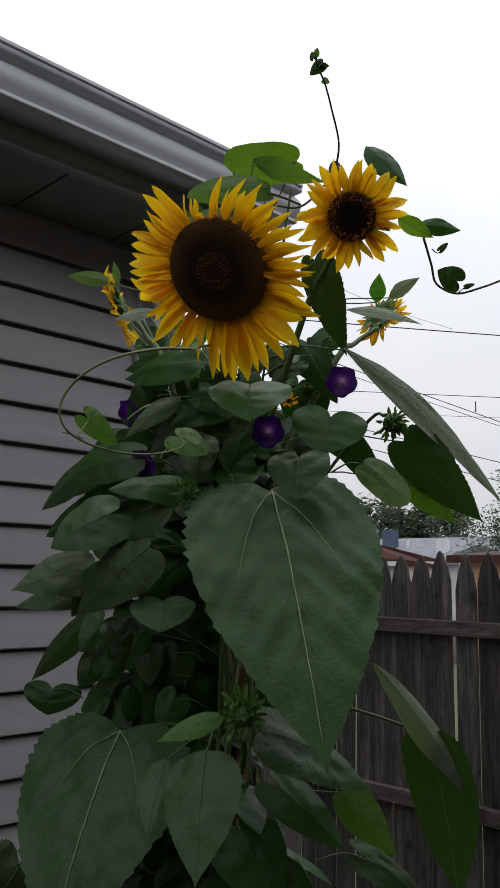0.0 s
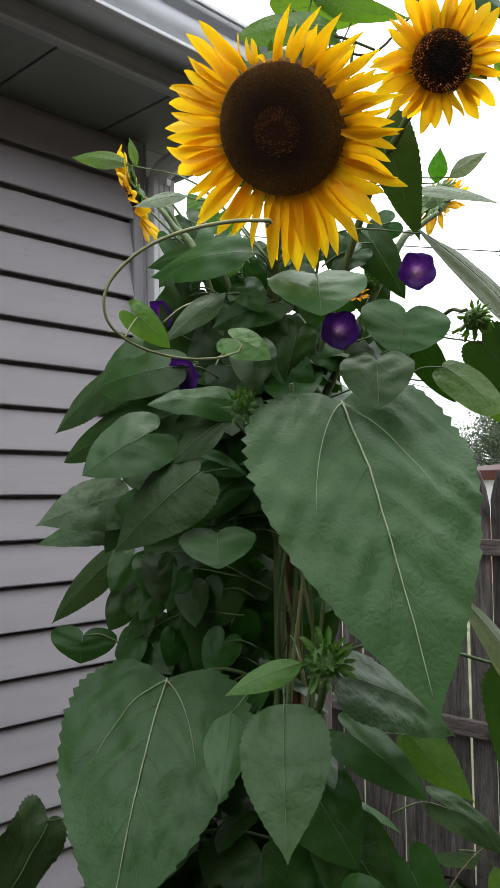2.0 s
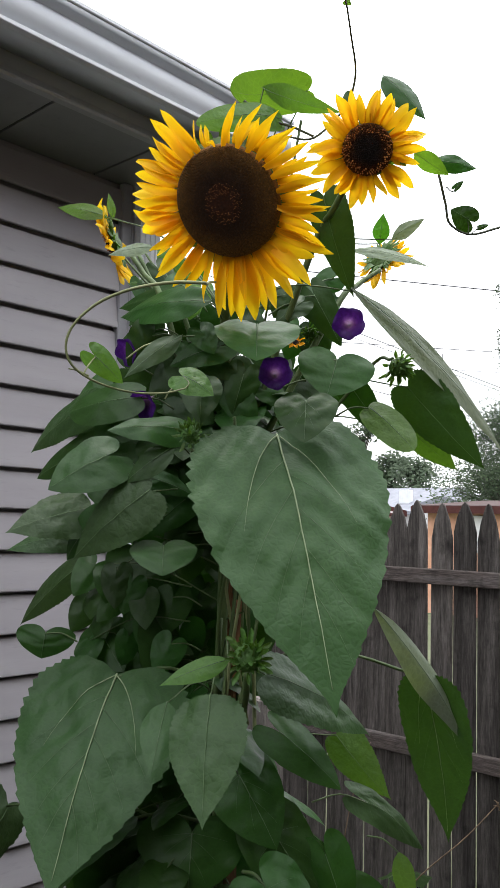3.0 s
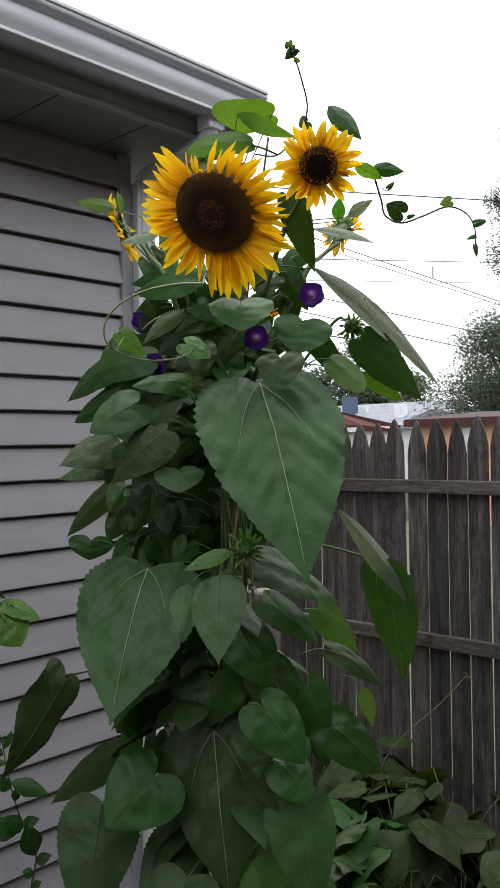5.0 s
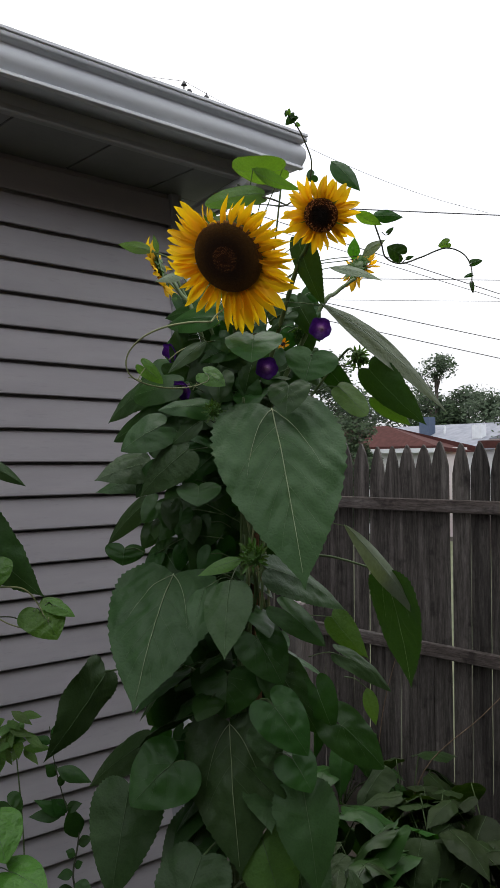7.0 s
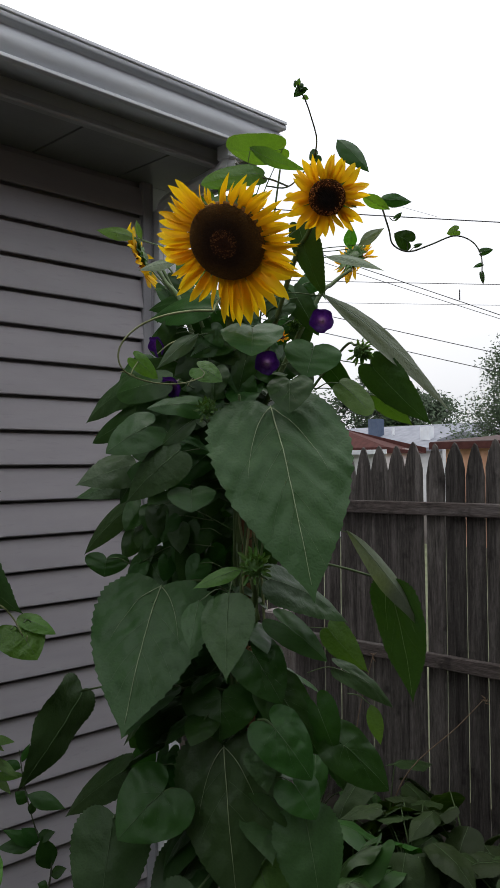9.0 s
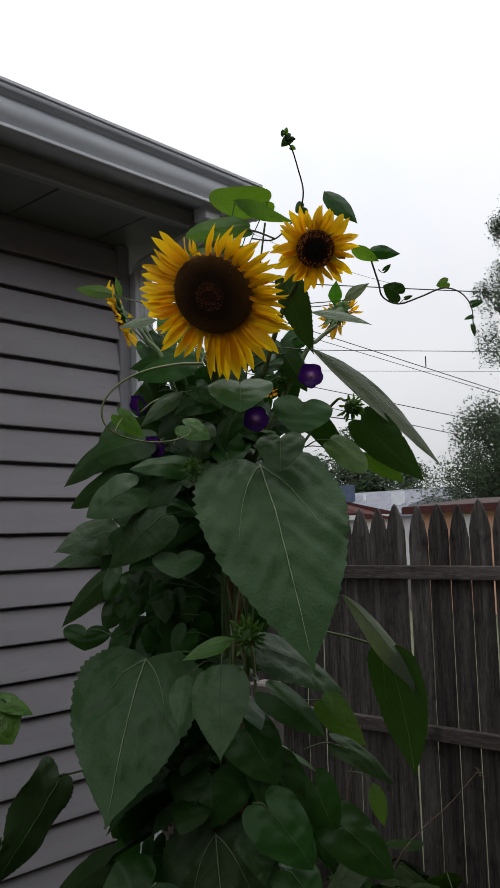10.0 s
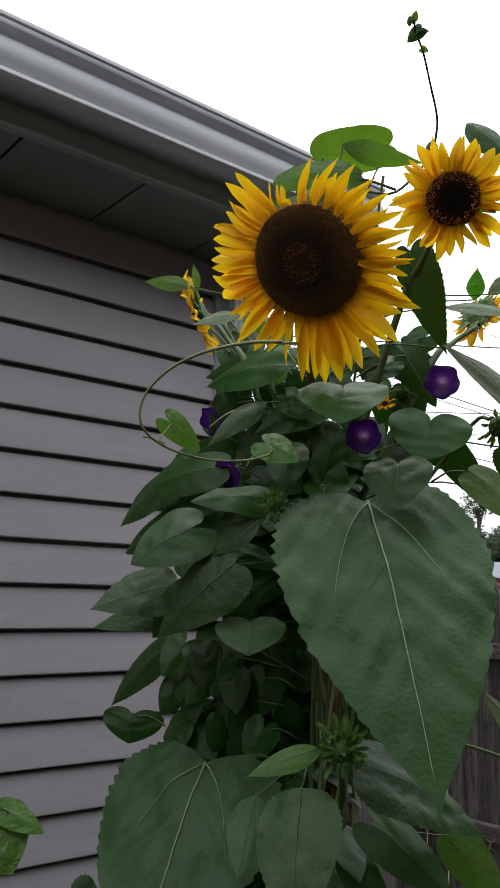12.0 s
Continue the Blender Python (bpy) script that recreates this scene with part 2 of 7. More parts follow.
M_DISC_SMALL = seed_disc("small_seed_disc", 0.038, ((0.0, (0.008, 0.006, 0.006)), (0.55, (0.012, 0.007, 0.006)), (0.75, (0.045, 0.016, 0.006)), (1.0, (0.10, 0.038, 0.008))))
M_SIDING = painted("siding_vinyl", (0.318, 0.300, 0.318), (0.370, 0.350, 0.368), 3.0, 0.45, (0.6, 1, 4), 0.12, 30.0)
M_TRIM_GREY = painted("grey_trim", (0.26, 0.26, 0.28), (0.32, 0.32, 0.34), 5.0, 0.4)
M_WHITE = painted("white_aluminium", (0.62, 0.64, 0.67), (0.74, 0.76, 0.78), 4.0, 0.35)
M_GUTTER = painted("gutter_aluminium", (0.52, 0.54, 0.58), (0.64, 0.66, 0.69), 5.0, 0.36, (0.35, 1, 1.6), 0.05, 25.0, 0.45)
# grey well below dull white: the eave's shade is put into the colour
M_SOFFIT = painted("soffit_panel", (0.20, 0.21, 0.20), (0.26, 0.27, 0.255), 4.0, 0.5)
M_FASCIA = painted("fascia_wrap", (0.30, 0.31, 0.305), (0.37, 0.38, 0.37), 4.0, 0.4)
M_SHINGLE = painted("grey_shingles", (0.10, 0.10, 0.105), (0.19, 0.19, 0.20), 20.0, 0.9, bump=0.5)
M_FENCE = wood("weathered_fence_wood", (0.024, 0.021, 0.019), (0.092, 0.083, 0.076), (16, 16, 1.2), (0.22, 0.20, 0.185), varied=0.35)
M_RAIL = wood("fence_rail_wood", (0.035, 0.028, 0.026), (0.11, 0.092, 0.084), (16, 1.2, 16), (0.20, 0.185, 0.18))
M_POST = wood("grey_post_wood", (0.14, 0.12, 0.105), (0.30, 0.27, 0.25), (20, 20, 1.2), (0.38, 0.36, 0.34))
M_STAKE = wood("brown_stake_wood", (0.20, 0.09, 0.045), (0.36, 0.18, 0.09), (20, 20, 1.5), (0.3, 0.2, 0.13))
M_SOIL = painted("dark_soil", (0.018, 0.014, 0.011), (0.05, 0.04, 0.03), 9.0, 0.95, bump=0.9, bscale=35.0)
M_LEAF = leafy("sunflower_leaf", (0.025, 0.060, 0.017), (0.040, 0.083, 0.026), 0.14, 0.48, spec=0.26, pucker=0.22)
M_LEAF_PALE = leafy("sunflower_leaf_underside", (0.13, 0.17, 0.115), (0.20, 0.24, 0.17), 0.2, 0.65)
M_HEART = leafy("morning_glory_leaf", (0.015, 0.051, 0.008), (0.028, 0.080, 0.013), 0.18, 0.42, 0.09, 30.0, spec=0.26, varied=0.28)
M_FOOT = leafy("olive_foot_leaf", (0.015, 0.032, 0.008), (0.032, 0.056, 0.016), 0.2, 0.55, 0.2, 24.0, spec=0.16, varied=0.3)
# vine leaf green lightened for skylight shining through; also the weed's own green
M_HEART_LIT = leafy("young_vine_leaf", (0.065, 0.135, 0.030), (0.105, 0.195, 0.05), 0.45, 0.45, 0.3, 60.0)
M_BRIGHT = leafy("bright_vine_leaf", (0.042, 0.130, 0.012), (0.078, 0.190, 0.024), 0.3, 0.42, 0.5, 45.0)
M_VEIN = painted("leaf_vein", (0.22, 0.28, 0.15), (0.29, 0.35, 0.20), 20.0, 0.6)
M_VEIN_DIM = painted("dim_leaf_vein", (0.06, 0.11, 0.04), (0.09, 0.15, 0.06), 20.0, 0.6)
M_STEM = painted("green_stem", (0.060, 0.10, 0.030), (0.10, 0.15, 0.05), 14.0, 0.6, bump=0.4, bscale=200.0)
M_STALK = painted("leaf_stalk", (0.045, 0.08, 0.025), (0.085, 0.13, 0.045), 14.0, 0.6)
M_STEM_DARK = painted("dark_vine_stem", (0.035, 0.045, 0.025), (0.07, 0.08, 0.045), 14.0, 0.7)
M_TENDRIL = painted("pale_tendril", (0.17, 0.20, 0.08), (0.25, 0.27, 0.13), 14.0, 0.6)
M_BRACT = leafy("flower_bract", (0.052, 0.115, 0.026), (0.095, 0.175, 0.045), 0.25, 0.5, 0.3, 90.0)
M_PETAL = petal_mat("ray_petal", (0.86, 0.41, 0.003), (0.97, 0.70, 0.011), 0.085, 0.42)
M_PETAL_SMALL = petal_mat("ray_petal_small", (0.85, 0.37, 0.003), (0.96, 0.66, 0.012), 0.05, 0.45)
M_POLLEN = islands("pollen_dots", (0.24, 0.07, 0.02), (0.62, 0.25, 0.07))
M_DRY = painted("dried_stalk", (0.10, 0.065, 0.04), (0.20, 0.14, 0.09), 30.0, 0.85)
M_BARK = wood("tree_bark", (0.05, 0.04, 0.03), (0.13, 0.11, 0.09), (8, 8, 1.5), (0.2, 0.19, 0.17))
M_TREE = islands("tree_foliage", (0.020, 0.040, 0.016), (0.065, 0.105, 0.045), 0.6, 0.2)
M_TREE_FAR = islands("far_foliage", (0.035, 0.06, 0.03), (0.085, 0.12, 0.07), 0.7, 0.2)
M_RED_ROOF = painted("dark_red_roof", (0.055, 0.022, 0.020), (0.082, 0.033, 0.029), 8.0, 0.85, bump=0.4, spec=0.1)
M_GREY_ROOF = painted("far_grey_roof", (0.19, 0.20, 0.23), (0.27, 0.28, 0.31), 3.0, 0.9, bump=0.3, spec=0.1)
M_ORANGE = painted("orange_wall", (0.52, 0.27, 0.17), (0.66, 0.39, 0.27), 5.0, 0.8, spec=0.15)
M_WHITE_WALL = painted("white_clapboard", (0.60, 0.60, 0.60), (0.72, 0.72, 0.72), 3.0, 0.6)
M_PAVING = painted("mown_grass", (0.055, 0.068, 0.028), (0.11, 0.12, 0.065), 2.0, 0.9)
# for the unseen wall behind the viewer, kept dark to cut bounce light
M_UNSEEN_WALL = painted("dark_brown_wall", (0.050, 0.040, 0.034), (0.085, 0.068, 0.058), 3.0, 0.9, bump=0.4)
M_SHED_ROOF = painted("brown_grey_roof", (0.07, 0.052, 0.05), (0.115, 0.088, 0.085), 8.0, 0.95, bump=0.4, spec=0.08)
M_BLUE = painted("blue_grey_metal", (0.05, 0.075, 0.13), (0.08, 0.11, 0.17), 5.0, 0.5)
M_WIRE = painted("dark_cable", (0.03, 0.03, 0.033), (0.06, 0.06, 0.065), 5.0, 0.6)
M_DARK_HOLE = painted("dark_gap", (0.012, 0.012, 0.012), (0.03, 0.03, 0.03), 5.0, 0.9)


# ---- building helpers ----
ORIGIN = {}


def thing(name, at, label, category, group="", kind=""):
    """A top-level Empty at its base, which parents its parts."""
    ob = new(name)
    ob.empty_display_size = 0.05
    ob.location = at
    ORIGIN[ob.name] = Vector(at)
    return tagged(ob, label, category, group, kind)


def part(name, bm, material, parent=None, label="", at=None, smooth=True, kind="", local=False):
    """Links a bmesh, built in world coordinates (local: round its own origin), as one mesh object; its origin is at (or its parent's)."""
    o = Vector(at) if at is not None else (ORIGIN[parent.name] if parent else Vector())
    if not local:
        bmesh.ops.translate(bm, verts=bm.verts, vec=-o)
    me = bpy.data.meshes.new(name)
    bm.to_mesh(me)
    bm.free()
    for p in me.polygons:
        p.use_smooth = smooth
    mats = material if isinstance(material, (list, tuple)) else [material]
    for m in mats:
        me.materials.append(m)
    ob = new(name, me)
    ORIGIN[ob.name] = o
    if parent:
        ob.parent = parent
        ob.location = o - ORIGIN[parent.name]
    else:
        ob.location = o
    return tagged(ob, label, "", "", kind)


def clone(ob, parent, at, turn=None, size=1.0):
    """Another object on the same mesh, under parent."""
    c = new(ob.name.split(".")[0], ob.data)
    c.parent = parent
    loc = Vector(at) - ORIGIN[parent.name]
    c.matrix_local = Matrix.LocRotScale(loc, turn, (size, size, size))
    ORIGIN[c.name] = Vector(at)
    return c


def box(bm, lo, hi, bevel=0.0):
    lo, hi = Vector(lo), Vector(hi)
    got = bmesh.ops.create_cube(bm, size=1.0)
    bmesh.ops.scale(bm, verts=got["verts"], vec=hi - lo)
    bmesh.ops.translate(bm, verts=got["verts"], vec=(lo + hi) / 2)
    if bevel:
        edges = list({e for v in got["verts"] for e in v.link_edges})
        bmesh.ops.bevel(bm, geom=edges, offset=bevel, segments=1, affect="EDGES")


def prism(bm, outline, axis, lo, hi):
    """A closed outline of (a, b) pairs, drawn out along an axis: x takes (y, z), y takes (x, z)."""
    def place(a, b, s):
        return (s, a, b) if axis == "x" else (a, s, b)
    one = [bm.verts.new(place(a, b, lo)) for a, b in outline]
    two = [bm.verts.new(place(a, b, hi)) for a, b in outline]
    n = len(outline)
    for i in range(n):
        bm.faces.new((one[i], one[(i + 1) % n], two[(i + 1) % n], two[i]))
    bm.faces.new(one[::-1])
    bm.faces.new(two)
    bmesh.ops.recalc_face_normals(bm, faces=bm.faces)


def curve_points(pts, steps=6):
    """A smooth line through the points (Catmull-Rom)."""
    p = [Vector(q) for q in pts]
    if len(p) < 3:
        return [p[0].lerp(p[-1], i / steps) for i in range(steps + 1)]
    p = [2 * p[0] - p[1]] + p + [2 * p[-1] - p[-2]]
    out = []
    for i in range(1, len(p) - 2):
        a, b, c, d = p[i - 1 : i + 3]
        for k in range(steps):
            t = k / steps
            out.append(0.5 * ((2 * b) + (c - a) * t + (2 * a - 5 * b + 4 * c - d) * t * t + (3 * b - a - 3 * c + d) * t ** 3))
    return out + [p[-2]]


def tube(bm, pts, r0, r1, sides=8, steps=6):
    """A round stem along a smooth line, from radius r0 to r1, closed at both ends."""
    line = curve_points(pts, steps)
    n = len(line)
    side = None
    rings = []
    for i, q in enumerate(line):
        d = (line[min(i + 1, n - 1)] - line[max(i - 1, 0)]).normalized()
        if side is None:
            side = d.orthogonal().normalized()
        side = (side - d * side.dot(d)).normalized()
        up = d.cross(side)
        r = r0 + (r1 - r0) * i / (n - 1)
        rings.append([bm.verts.new(q + r * (math.cos(a) * side + math.sin(a) * up)) for a in (math.tau * k / sides for k in range(sides))])
    for u, v in zip(rings, rings[1:]):
        for k in range(sides):
            bm.faces.new((u[k], u[(k + 1) % sides], v[(k + 1) % sides], v[k]))
    bm.faces.new(rings[0][::-1])
    bm.faces.new(rings[-1])


# ---- leaves ----
HALF = {
    "sunflower": ((0, 0), (-0.055, 0.13), (-0.06, 0.29), (0.01, 0.42), (0.13, 0.49), (0.28, 0.5), (0.45, 0.445), (0.62, 0.345), (0.78, 0.22), (0.90, 0.105), (0.97, 0.035), (1.03, 0)),
    "heart": ((0, 0), (-0.12, 0.035), (-0.26, 0.13), (-0.29, 0.27), (-0.20, 0.41), (-0.02, 0.495), (0.20, 0.495), (0.43, 0.435), (0.64, 0.33), (0.82, 0.195), (0.94, 0.075), (1, 0)),
    "ovate": ((0, 0), (0.0, 0.12), (0.02, 0.28), (0.10, 0.42), (0.24, 0.495), (0.40, 0.495), (0.56, 0.425), (0.72, 0.30), (0.87, 0.15), (0.96, 0.05), (1.03, 0)),
    "oval": ((0, 0), (0.03, 0.10), (0.12, 0.32), (0.26, 0.46), (0.40, 0.50), (0.56, 0.45), (0.72, 0.32), (0.86, 0.16), (0.95, 0.05), (1, 0)),
    "round": ((0, 0), (-0.04, 0.12), (-0.02, 0.30), (0.10, 0.44), (0.28, 0.5), (0.5, 0.5), (0.7, 0.45), (0.86, 0.33), (0.96, 0.17), (1, 0)),
    "lance": ((0, 0), (0.05, 0.12), (0.16, 0.32), (0.30, 0.47), (0.42, 0.5), (0.58, 0.43), (0.74, 0.29), (0.88, 0.13), (0.95, 0.05), (1, 0)),
}
HALF_CURVE = {k: [(q.x, q.y) for q in curve_points([(a, b, 0) for a, b in v], 6 if k in ("sunflower", "ovate") else 4)] for k, v in HALF.items()}


def leaf(parent, kind, base, tip, width, face, material, arch=0.06, fold=0.12, curl=0.0, wave=0.02, stalk=None, veins=1, seed=0, label=""):
    """One leaf from the end of its stalk to its tip. face: the way its upper side looks. arch: bulge of the middle,
    fold: how far the sides sink from the midrib, curl: sideways bend, all as parts of its size. stalk: where its stalk leaves the stem."""
    rnd = random.Random(seed)
    base, tip = Vector(base), Vector(tip)
    ax = tip - base
    length = ax.length
    ax.normalize()
    n = Vector(face)
    n = (n - ax * n.dot(ax)).normalized()
    sx = n.cross(ax)
    ph = rnd.uniform(0, 9)
    shift = Vector((rnd.uniform(0, 50), rnd.uniform(0, 50), 0))
    teeth = kind in ("sunflower", "ovate")
    half = HALF_CURVE[kind]
    relief = 1.0 if teeth else 0.4

    def surface(lx, ly, lift=0.0):
        h = arch * length * 4 * max(lx, -0.2) * (1 - lx) * (1.15 - 0.3 * lx)
        h -= fold * width * abs(ly) ** 1.25 * 1.6
        h += wave * width * math.sin(lx * 9 + ph + (1.7 if ly > 0 else 0)) * (2 * ly) ** 2
        fade = 1 - max(lx, 0.0) ** 3
        h += 0.042 * min(width, length) * noise.noise(Vector((lx * 4.5, ly * 4.5, 0)) + shift) * fade
        h += relief * 0.013 * min(width, length) * noise.noise(Vector((lx * 13, ly * 13, 5)) + shift) * fade
        slant = (lx - abs(ly) * 0.9) * 11
        h += relief * 0.031 * min(width, length * 0.7) * noise.noise(Vector((slant, ly * 2.2, 9)) + shift) * min(1.0, abs(ly) * 6) * fade
        side = ly * width + curl * width * lx * (1 - lx)
        return base + ax * (lx * length) + sx * side + n * (h + lift)

    bm = bmesh.new()
    rows, cols = len(half), 20 if veins > 1 else 6
    grid = {}
    for i, (mx, my) in enumerate(half):
        u = i / (rows - 1)
        mid = max(0.0, u ** 1.25)
        narrow = min(1.0, my / 0.22)
        if teeth and 8 < i < rows - 6:
            out = (0.010 if i % 2 else -0.005) * narrow
            out *= 1 + 0.6 * rnd.random()
            mx, my = mx - out * 0.4, my + out
        for s in (-1, 1):
            for k in range(cols + 1):
                if k == 0 and s == 1:
                    grid[i, 0, 1] = grid[i, 0, -1]
                    continue
                w = k / cols
                jag = 0.005 * narrow * rnd.uniform(-1, 1) if k == cols and 3 < i < rows - 5 else 0
                grid[i, k, s] = bm.verts.new(surface(mid + (mx - mid) * w, s * (my * w + jag)))
    for i in range(rows - 1):
        for s in (-1, 1):
            for k in range(cols):
                q = [grid[i, k, s], grid[i + 1, k, s], grid[i + 1, k + 1, s], grid[i, k + 1, s]]
                q = q if s == 1 else q[::-1]
                bm.faces.new(q)
    ob = part("leaf", bm, material, parent, label, at=base)
    if veins:
        bm = bmesh.new()
        rad = 0.0040 * min(width, 0.3) + 0.0004
        lift = rad * 0.55 + 0.0018
        rib = [surface(0.95 * k / 20, 0, lift) for k in range(21)]
        tube(bm, rib, rad, rad * 0.3, 5, 1)
        fine = bmesh.new()
        if veins > 1:
            for s in (-1, 1):
                ends = ((0.42, 0.28, 0.01), (0.46, 0.36, 0.17), (0.62, 0.29, 0.31), (0.75, 0.20, 0.46), (0.86, 0.12, 0.61)) if teeth else ((0.10, 0.34, 0.0), (0.42, 0.26, 0.05), (0.70, 0.15, 0.3))
                for j, (ex, ey, sx0) in enumerate(ends):
                    if j > 2 and veins < 3:
                        continue
                    if j:
                        sx0, ex = sx0 + 0.035 * s, ex + 0.03 * s
                    ctl = ((sx0, 0), (sx0 + (ex - sx0) * (0.25 if j == 0 and teeth else 0.45), ey * 0.62), (ex, ey * 1.0))
                    line = []
                    for t in (0, 0.1, 0.2, 0.3, 0.4, 0.5, 0.6, 0.7, 0.8, 0.9, 1.0):
                        a = [(1 - t) ** 2 * ctl[0][c] + 2 * t * (1 - t) * ctl[1][c] + t * t * ctl[2][c] for c in (0, 1)]
                        line.append(surface(a[0], s * a[1], lift + 0.0004))
                    main = j == 0 and teeth
                    tube(bm if main else fine, line, rad * (0.75 if main else 0.28), rad * 0.10, 4, 1)
        part("vein", bm, M_VEIN if veins > 1 and teeth else M_VEIN_DIM, ob, "pale raised veins" if veins > 1 and teeth else "")
        if fine.verts:
            part("side_vein", fine, M_VEIN_DIM, ob)
        else:
            fine.free()
    if stalk is not None:
        bm = bmesh.new()
        st = Vector(stalk)
        mid = (st + base) / 2 + Vector((0, 0, 0.12 * (st - base).length))
        tube(bm, (st, mid, surface(0.02, 0, -0.001)), 0.0036 if width > 0.12 else 0.0017, 0.0028 if width > 0.12 else 0.0012, 6, 4)
        part("leaf_stalk", bm, M_STALK, ob)
    return ob


# ---- flowers ----
def petal_bmesh(length, width, seed, droop=0.0, twist=0.0, bend=None):
    """A ray petal along x, face up (z), with raised ribs, cupped, wavy along its edges and curled at its tip. bend: sideways curve in widths."""
    rnd = random.Random(seed)
    bm = bmesh.new()
    rows, cols = 14, 4
    grid = []
    side, cup = rnd.uniform(-0.8, 0.8), rnd.choice((0.5, 0.9, -0.5, 0.7))
    side = side if bend is None else bend
    sway, tipcurl, p1, p2 = rnd.uniform(0.04, 0.14), rnd.uniform(-0.10, 0.16), rnd.uniform(0, 6), rnd.uniform(0, 6)
    for i in range(rows + 1):
        u = 1 - (1 - i / rows) ** 1.4
        if u < 0.45:
            f = 0.50 + 0.50 * math.sin(math.pi / 2 * u / 0.45)
        else:
            f = max(0.05, 1 - ((u - 0.45) / 0.555) ** 2.6)
        f *= 1 + 0.07 * math.sin(u * 9 + p1)
        row = []
        for k in range(cols + 1):
            v = k / cols - 0.5
            z = -droop * length * u * u + width * f * (0.09 * math.cos(v * 13) + cup * v * v * 1.6 + twist * v * u * 2.0)
            z += 0.10 * width * math.sin(u * 7 + p2) + 0.10 * width * v * math.sin(u * 11 + p1) + tipcurl * length * max(0.0, u - 0.6) ** 2 * 4
            row.append(bm.verts.new((length * u, v * f * width + side * width * u * u + sway * width * math.sin(u * 5 + p1), z)))
        grid.append(row)
    for a, b in zip(grid, grid[1:]):
        for k in range(cols):
            bm.faces.new((a[k], b[k], b[k + 1], a[k + 1]))
    return bm


def frame_from(normal, up=(0, 0, 1)):
    """A turn whose z looks along normal."""
    z = Vector(normal).normalized()
    x = Vector(up).cross(z).normalized()
    return Matrix((x, z.cross(x), z)).transposed()


def flower_head(plant, centre, normal, disc, petal_len, petal_w, count, seed, petal_material, droops=(0.15, 0.3, 0.05, 0.45), dome=0.22, florets=620, missing=(), bracts=26, nucleus=0.30, bent=(), reach=((0, 1.0), (360, 1.0)), label=""):
    """A sunflower head: a domed seed disc with florets in spirals, ray petals, and green bracts behind."""
    rnd = random.Random(seed)
    c, turn = Vector(centre), frame_from(normal)
    head_bm = bmesh.new()
    rings, seg = 9, 40
    prof = [(disc * math.sin(a), dome * disc * math.cos(a)) for a in (math.pi / 2 * i / rings for i in range(rings + 1))]
    prof += [(disc * 1.0, -0.10 * disc), (disc * 1.10, -0.14 * disc), (disc * 0.8, -0.35 * disc), (disc * 0.35, -0.5 * disc), (disc * 0.16, -0.62 * disc)]
    rows = []
    for r, z in prof:
        if r < 1e-6:
            rows.append([head_bm.verts.new(c + turn @ Vector((0, 0, z)))])
        else:
            rows.append([head_bm.verts.new(c + turn @ Vector((r * math.cos(a), r * math.sin(a), z))) for a in (math.tau * k / seg for k in range(seg))])
    for j, (u, v) in enumerate(zip(rows, rows[1:])):
        for k in range(seg):
            k2 = (k + 1) % seg
            f = head_bm.faces.new((u[0], v[k], v[k2]) if len(u) == 1 else (u[k], v[k], v[k2], u[k2]))
            f.material_index = 0 if j >= 5 else 1
            if j >= rings:
                f.material_index = 2
    f = head_bm.faces.new(rows[-1][::-1])
    f.material_index = 2
    disc_m = M_DISC if nucleus else M_DISC_SMALL
    head = part("flower_head", head_bm, [disc_m, disc_m, M_BRACT], plant, label, at=c)

    def floret_mesh(lo, hi, material, name, size, tall, keep=1.0):
        bm = bmesh.new()
        for i in range(florets):
            rr = math.sqrt((i + 0.5) / florets)
            if not lo <= rr < hi or rnd.random() > keep:
                continue
            a = i * 2.399963
            r = rr * disc * 0.965
            z = dome * disc * math.sqrt(max(0.0, 1 - (rr * 0.965) ** 2))
            foot = Vector((r * math.cos(a), r * math.sin(a), z - 0.0006))
            nrm = Vector((foot.x * dome, foot.y * dome, disc * 0.9)).normalized()
            s = size * rnd.uniform(0.8, 1.25)
            t1 = nrm.orthogonal().normalized()
            t2 = nrm.cross(t1)
            ring = [bm.verts.new(c + turn @ (foot + s * (math.cos(b) * t1 + math.sin(b) * t2))) for b in (0.3 + math.tau * k / 5 for k in range(5))]
            top = bm.verts.new(c + turn @ (foot + nrm * tall * rnd.uniform(0.7, 1.3)))
            for k in range(5):
                bm.faces.new((ring[k], ring[(k + 1) % 5], top))
        part(name, bm, material, head, smooth=False, kind="stuff")

    unit = disc * 1.5 / math.sqrt(florets)
    floret_mesh(0.0, 1.0, disc_m, "seed_surface", unit * 0.9, unit * 1.0)
    if nucleus:
        floret_mesh(nucleus * 0.55, nucleus * 1.25, M_POLLEN, "pollen_dust", unit * 0.42, unit * 2.2, 0.36)
    else:
        floret_mesh(0.68, 1.0, M_POLLEN, "pollen_dust", unit * 0.6, unit * 2.4, 0.6)
    kinds = []
    for j in range(9):
        bm = petal_bmesh(petal_len, petal_w, seed + j, droops[j % len(droops)], rnd.uniform(-0.9, 0.9))
        ob = part("petal", bm, petal_material, head, at=c, local=True)
        kinds.append(ob)
    used = set()
    for i in range(count):
        a = math.tau * (i + rnd.uniform(-0.35, 0.35)) / count
        deg = math.degrees(a) % 360
        if any(lo <= deg <= hi for lo, hi in missing):
            continue
        layer = i % 2
        j = rnd.randrange(9)
        tilt = rnd.uniform(-0.20, 0.22) + (0.12 if layer else -0.05)
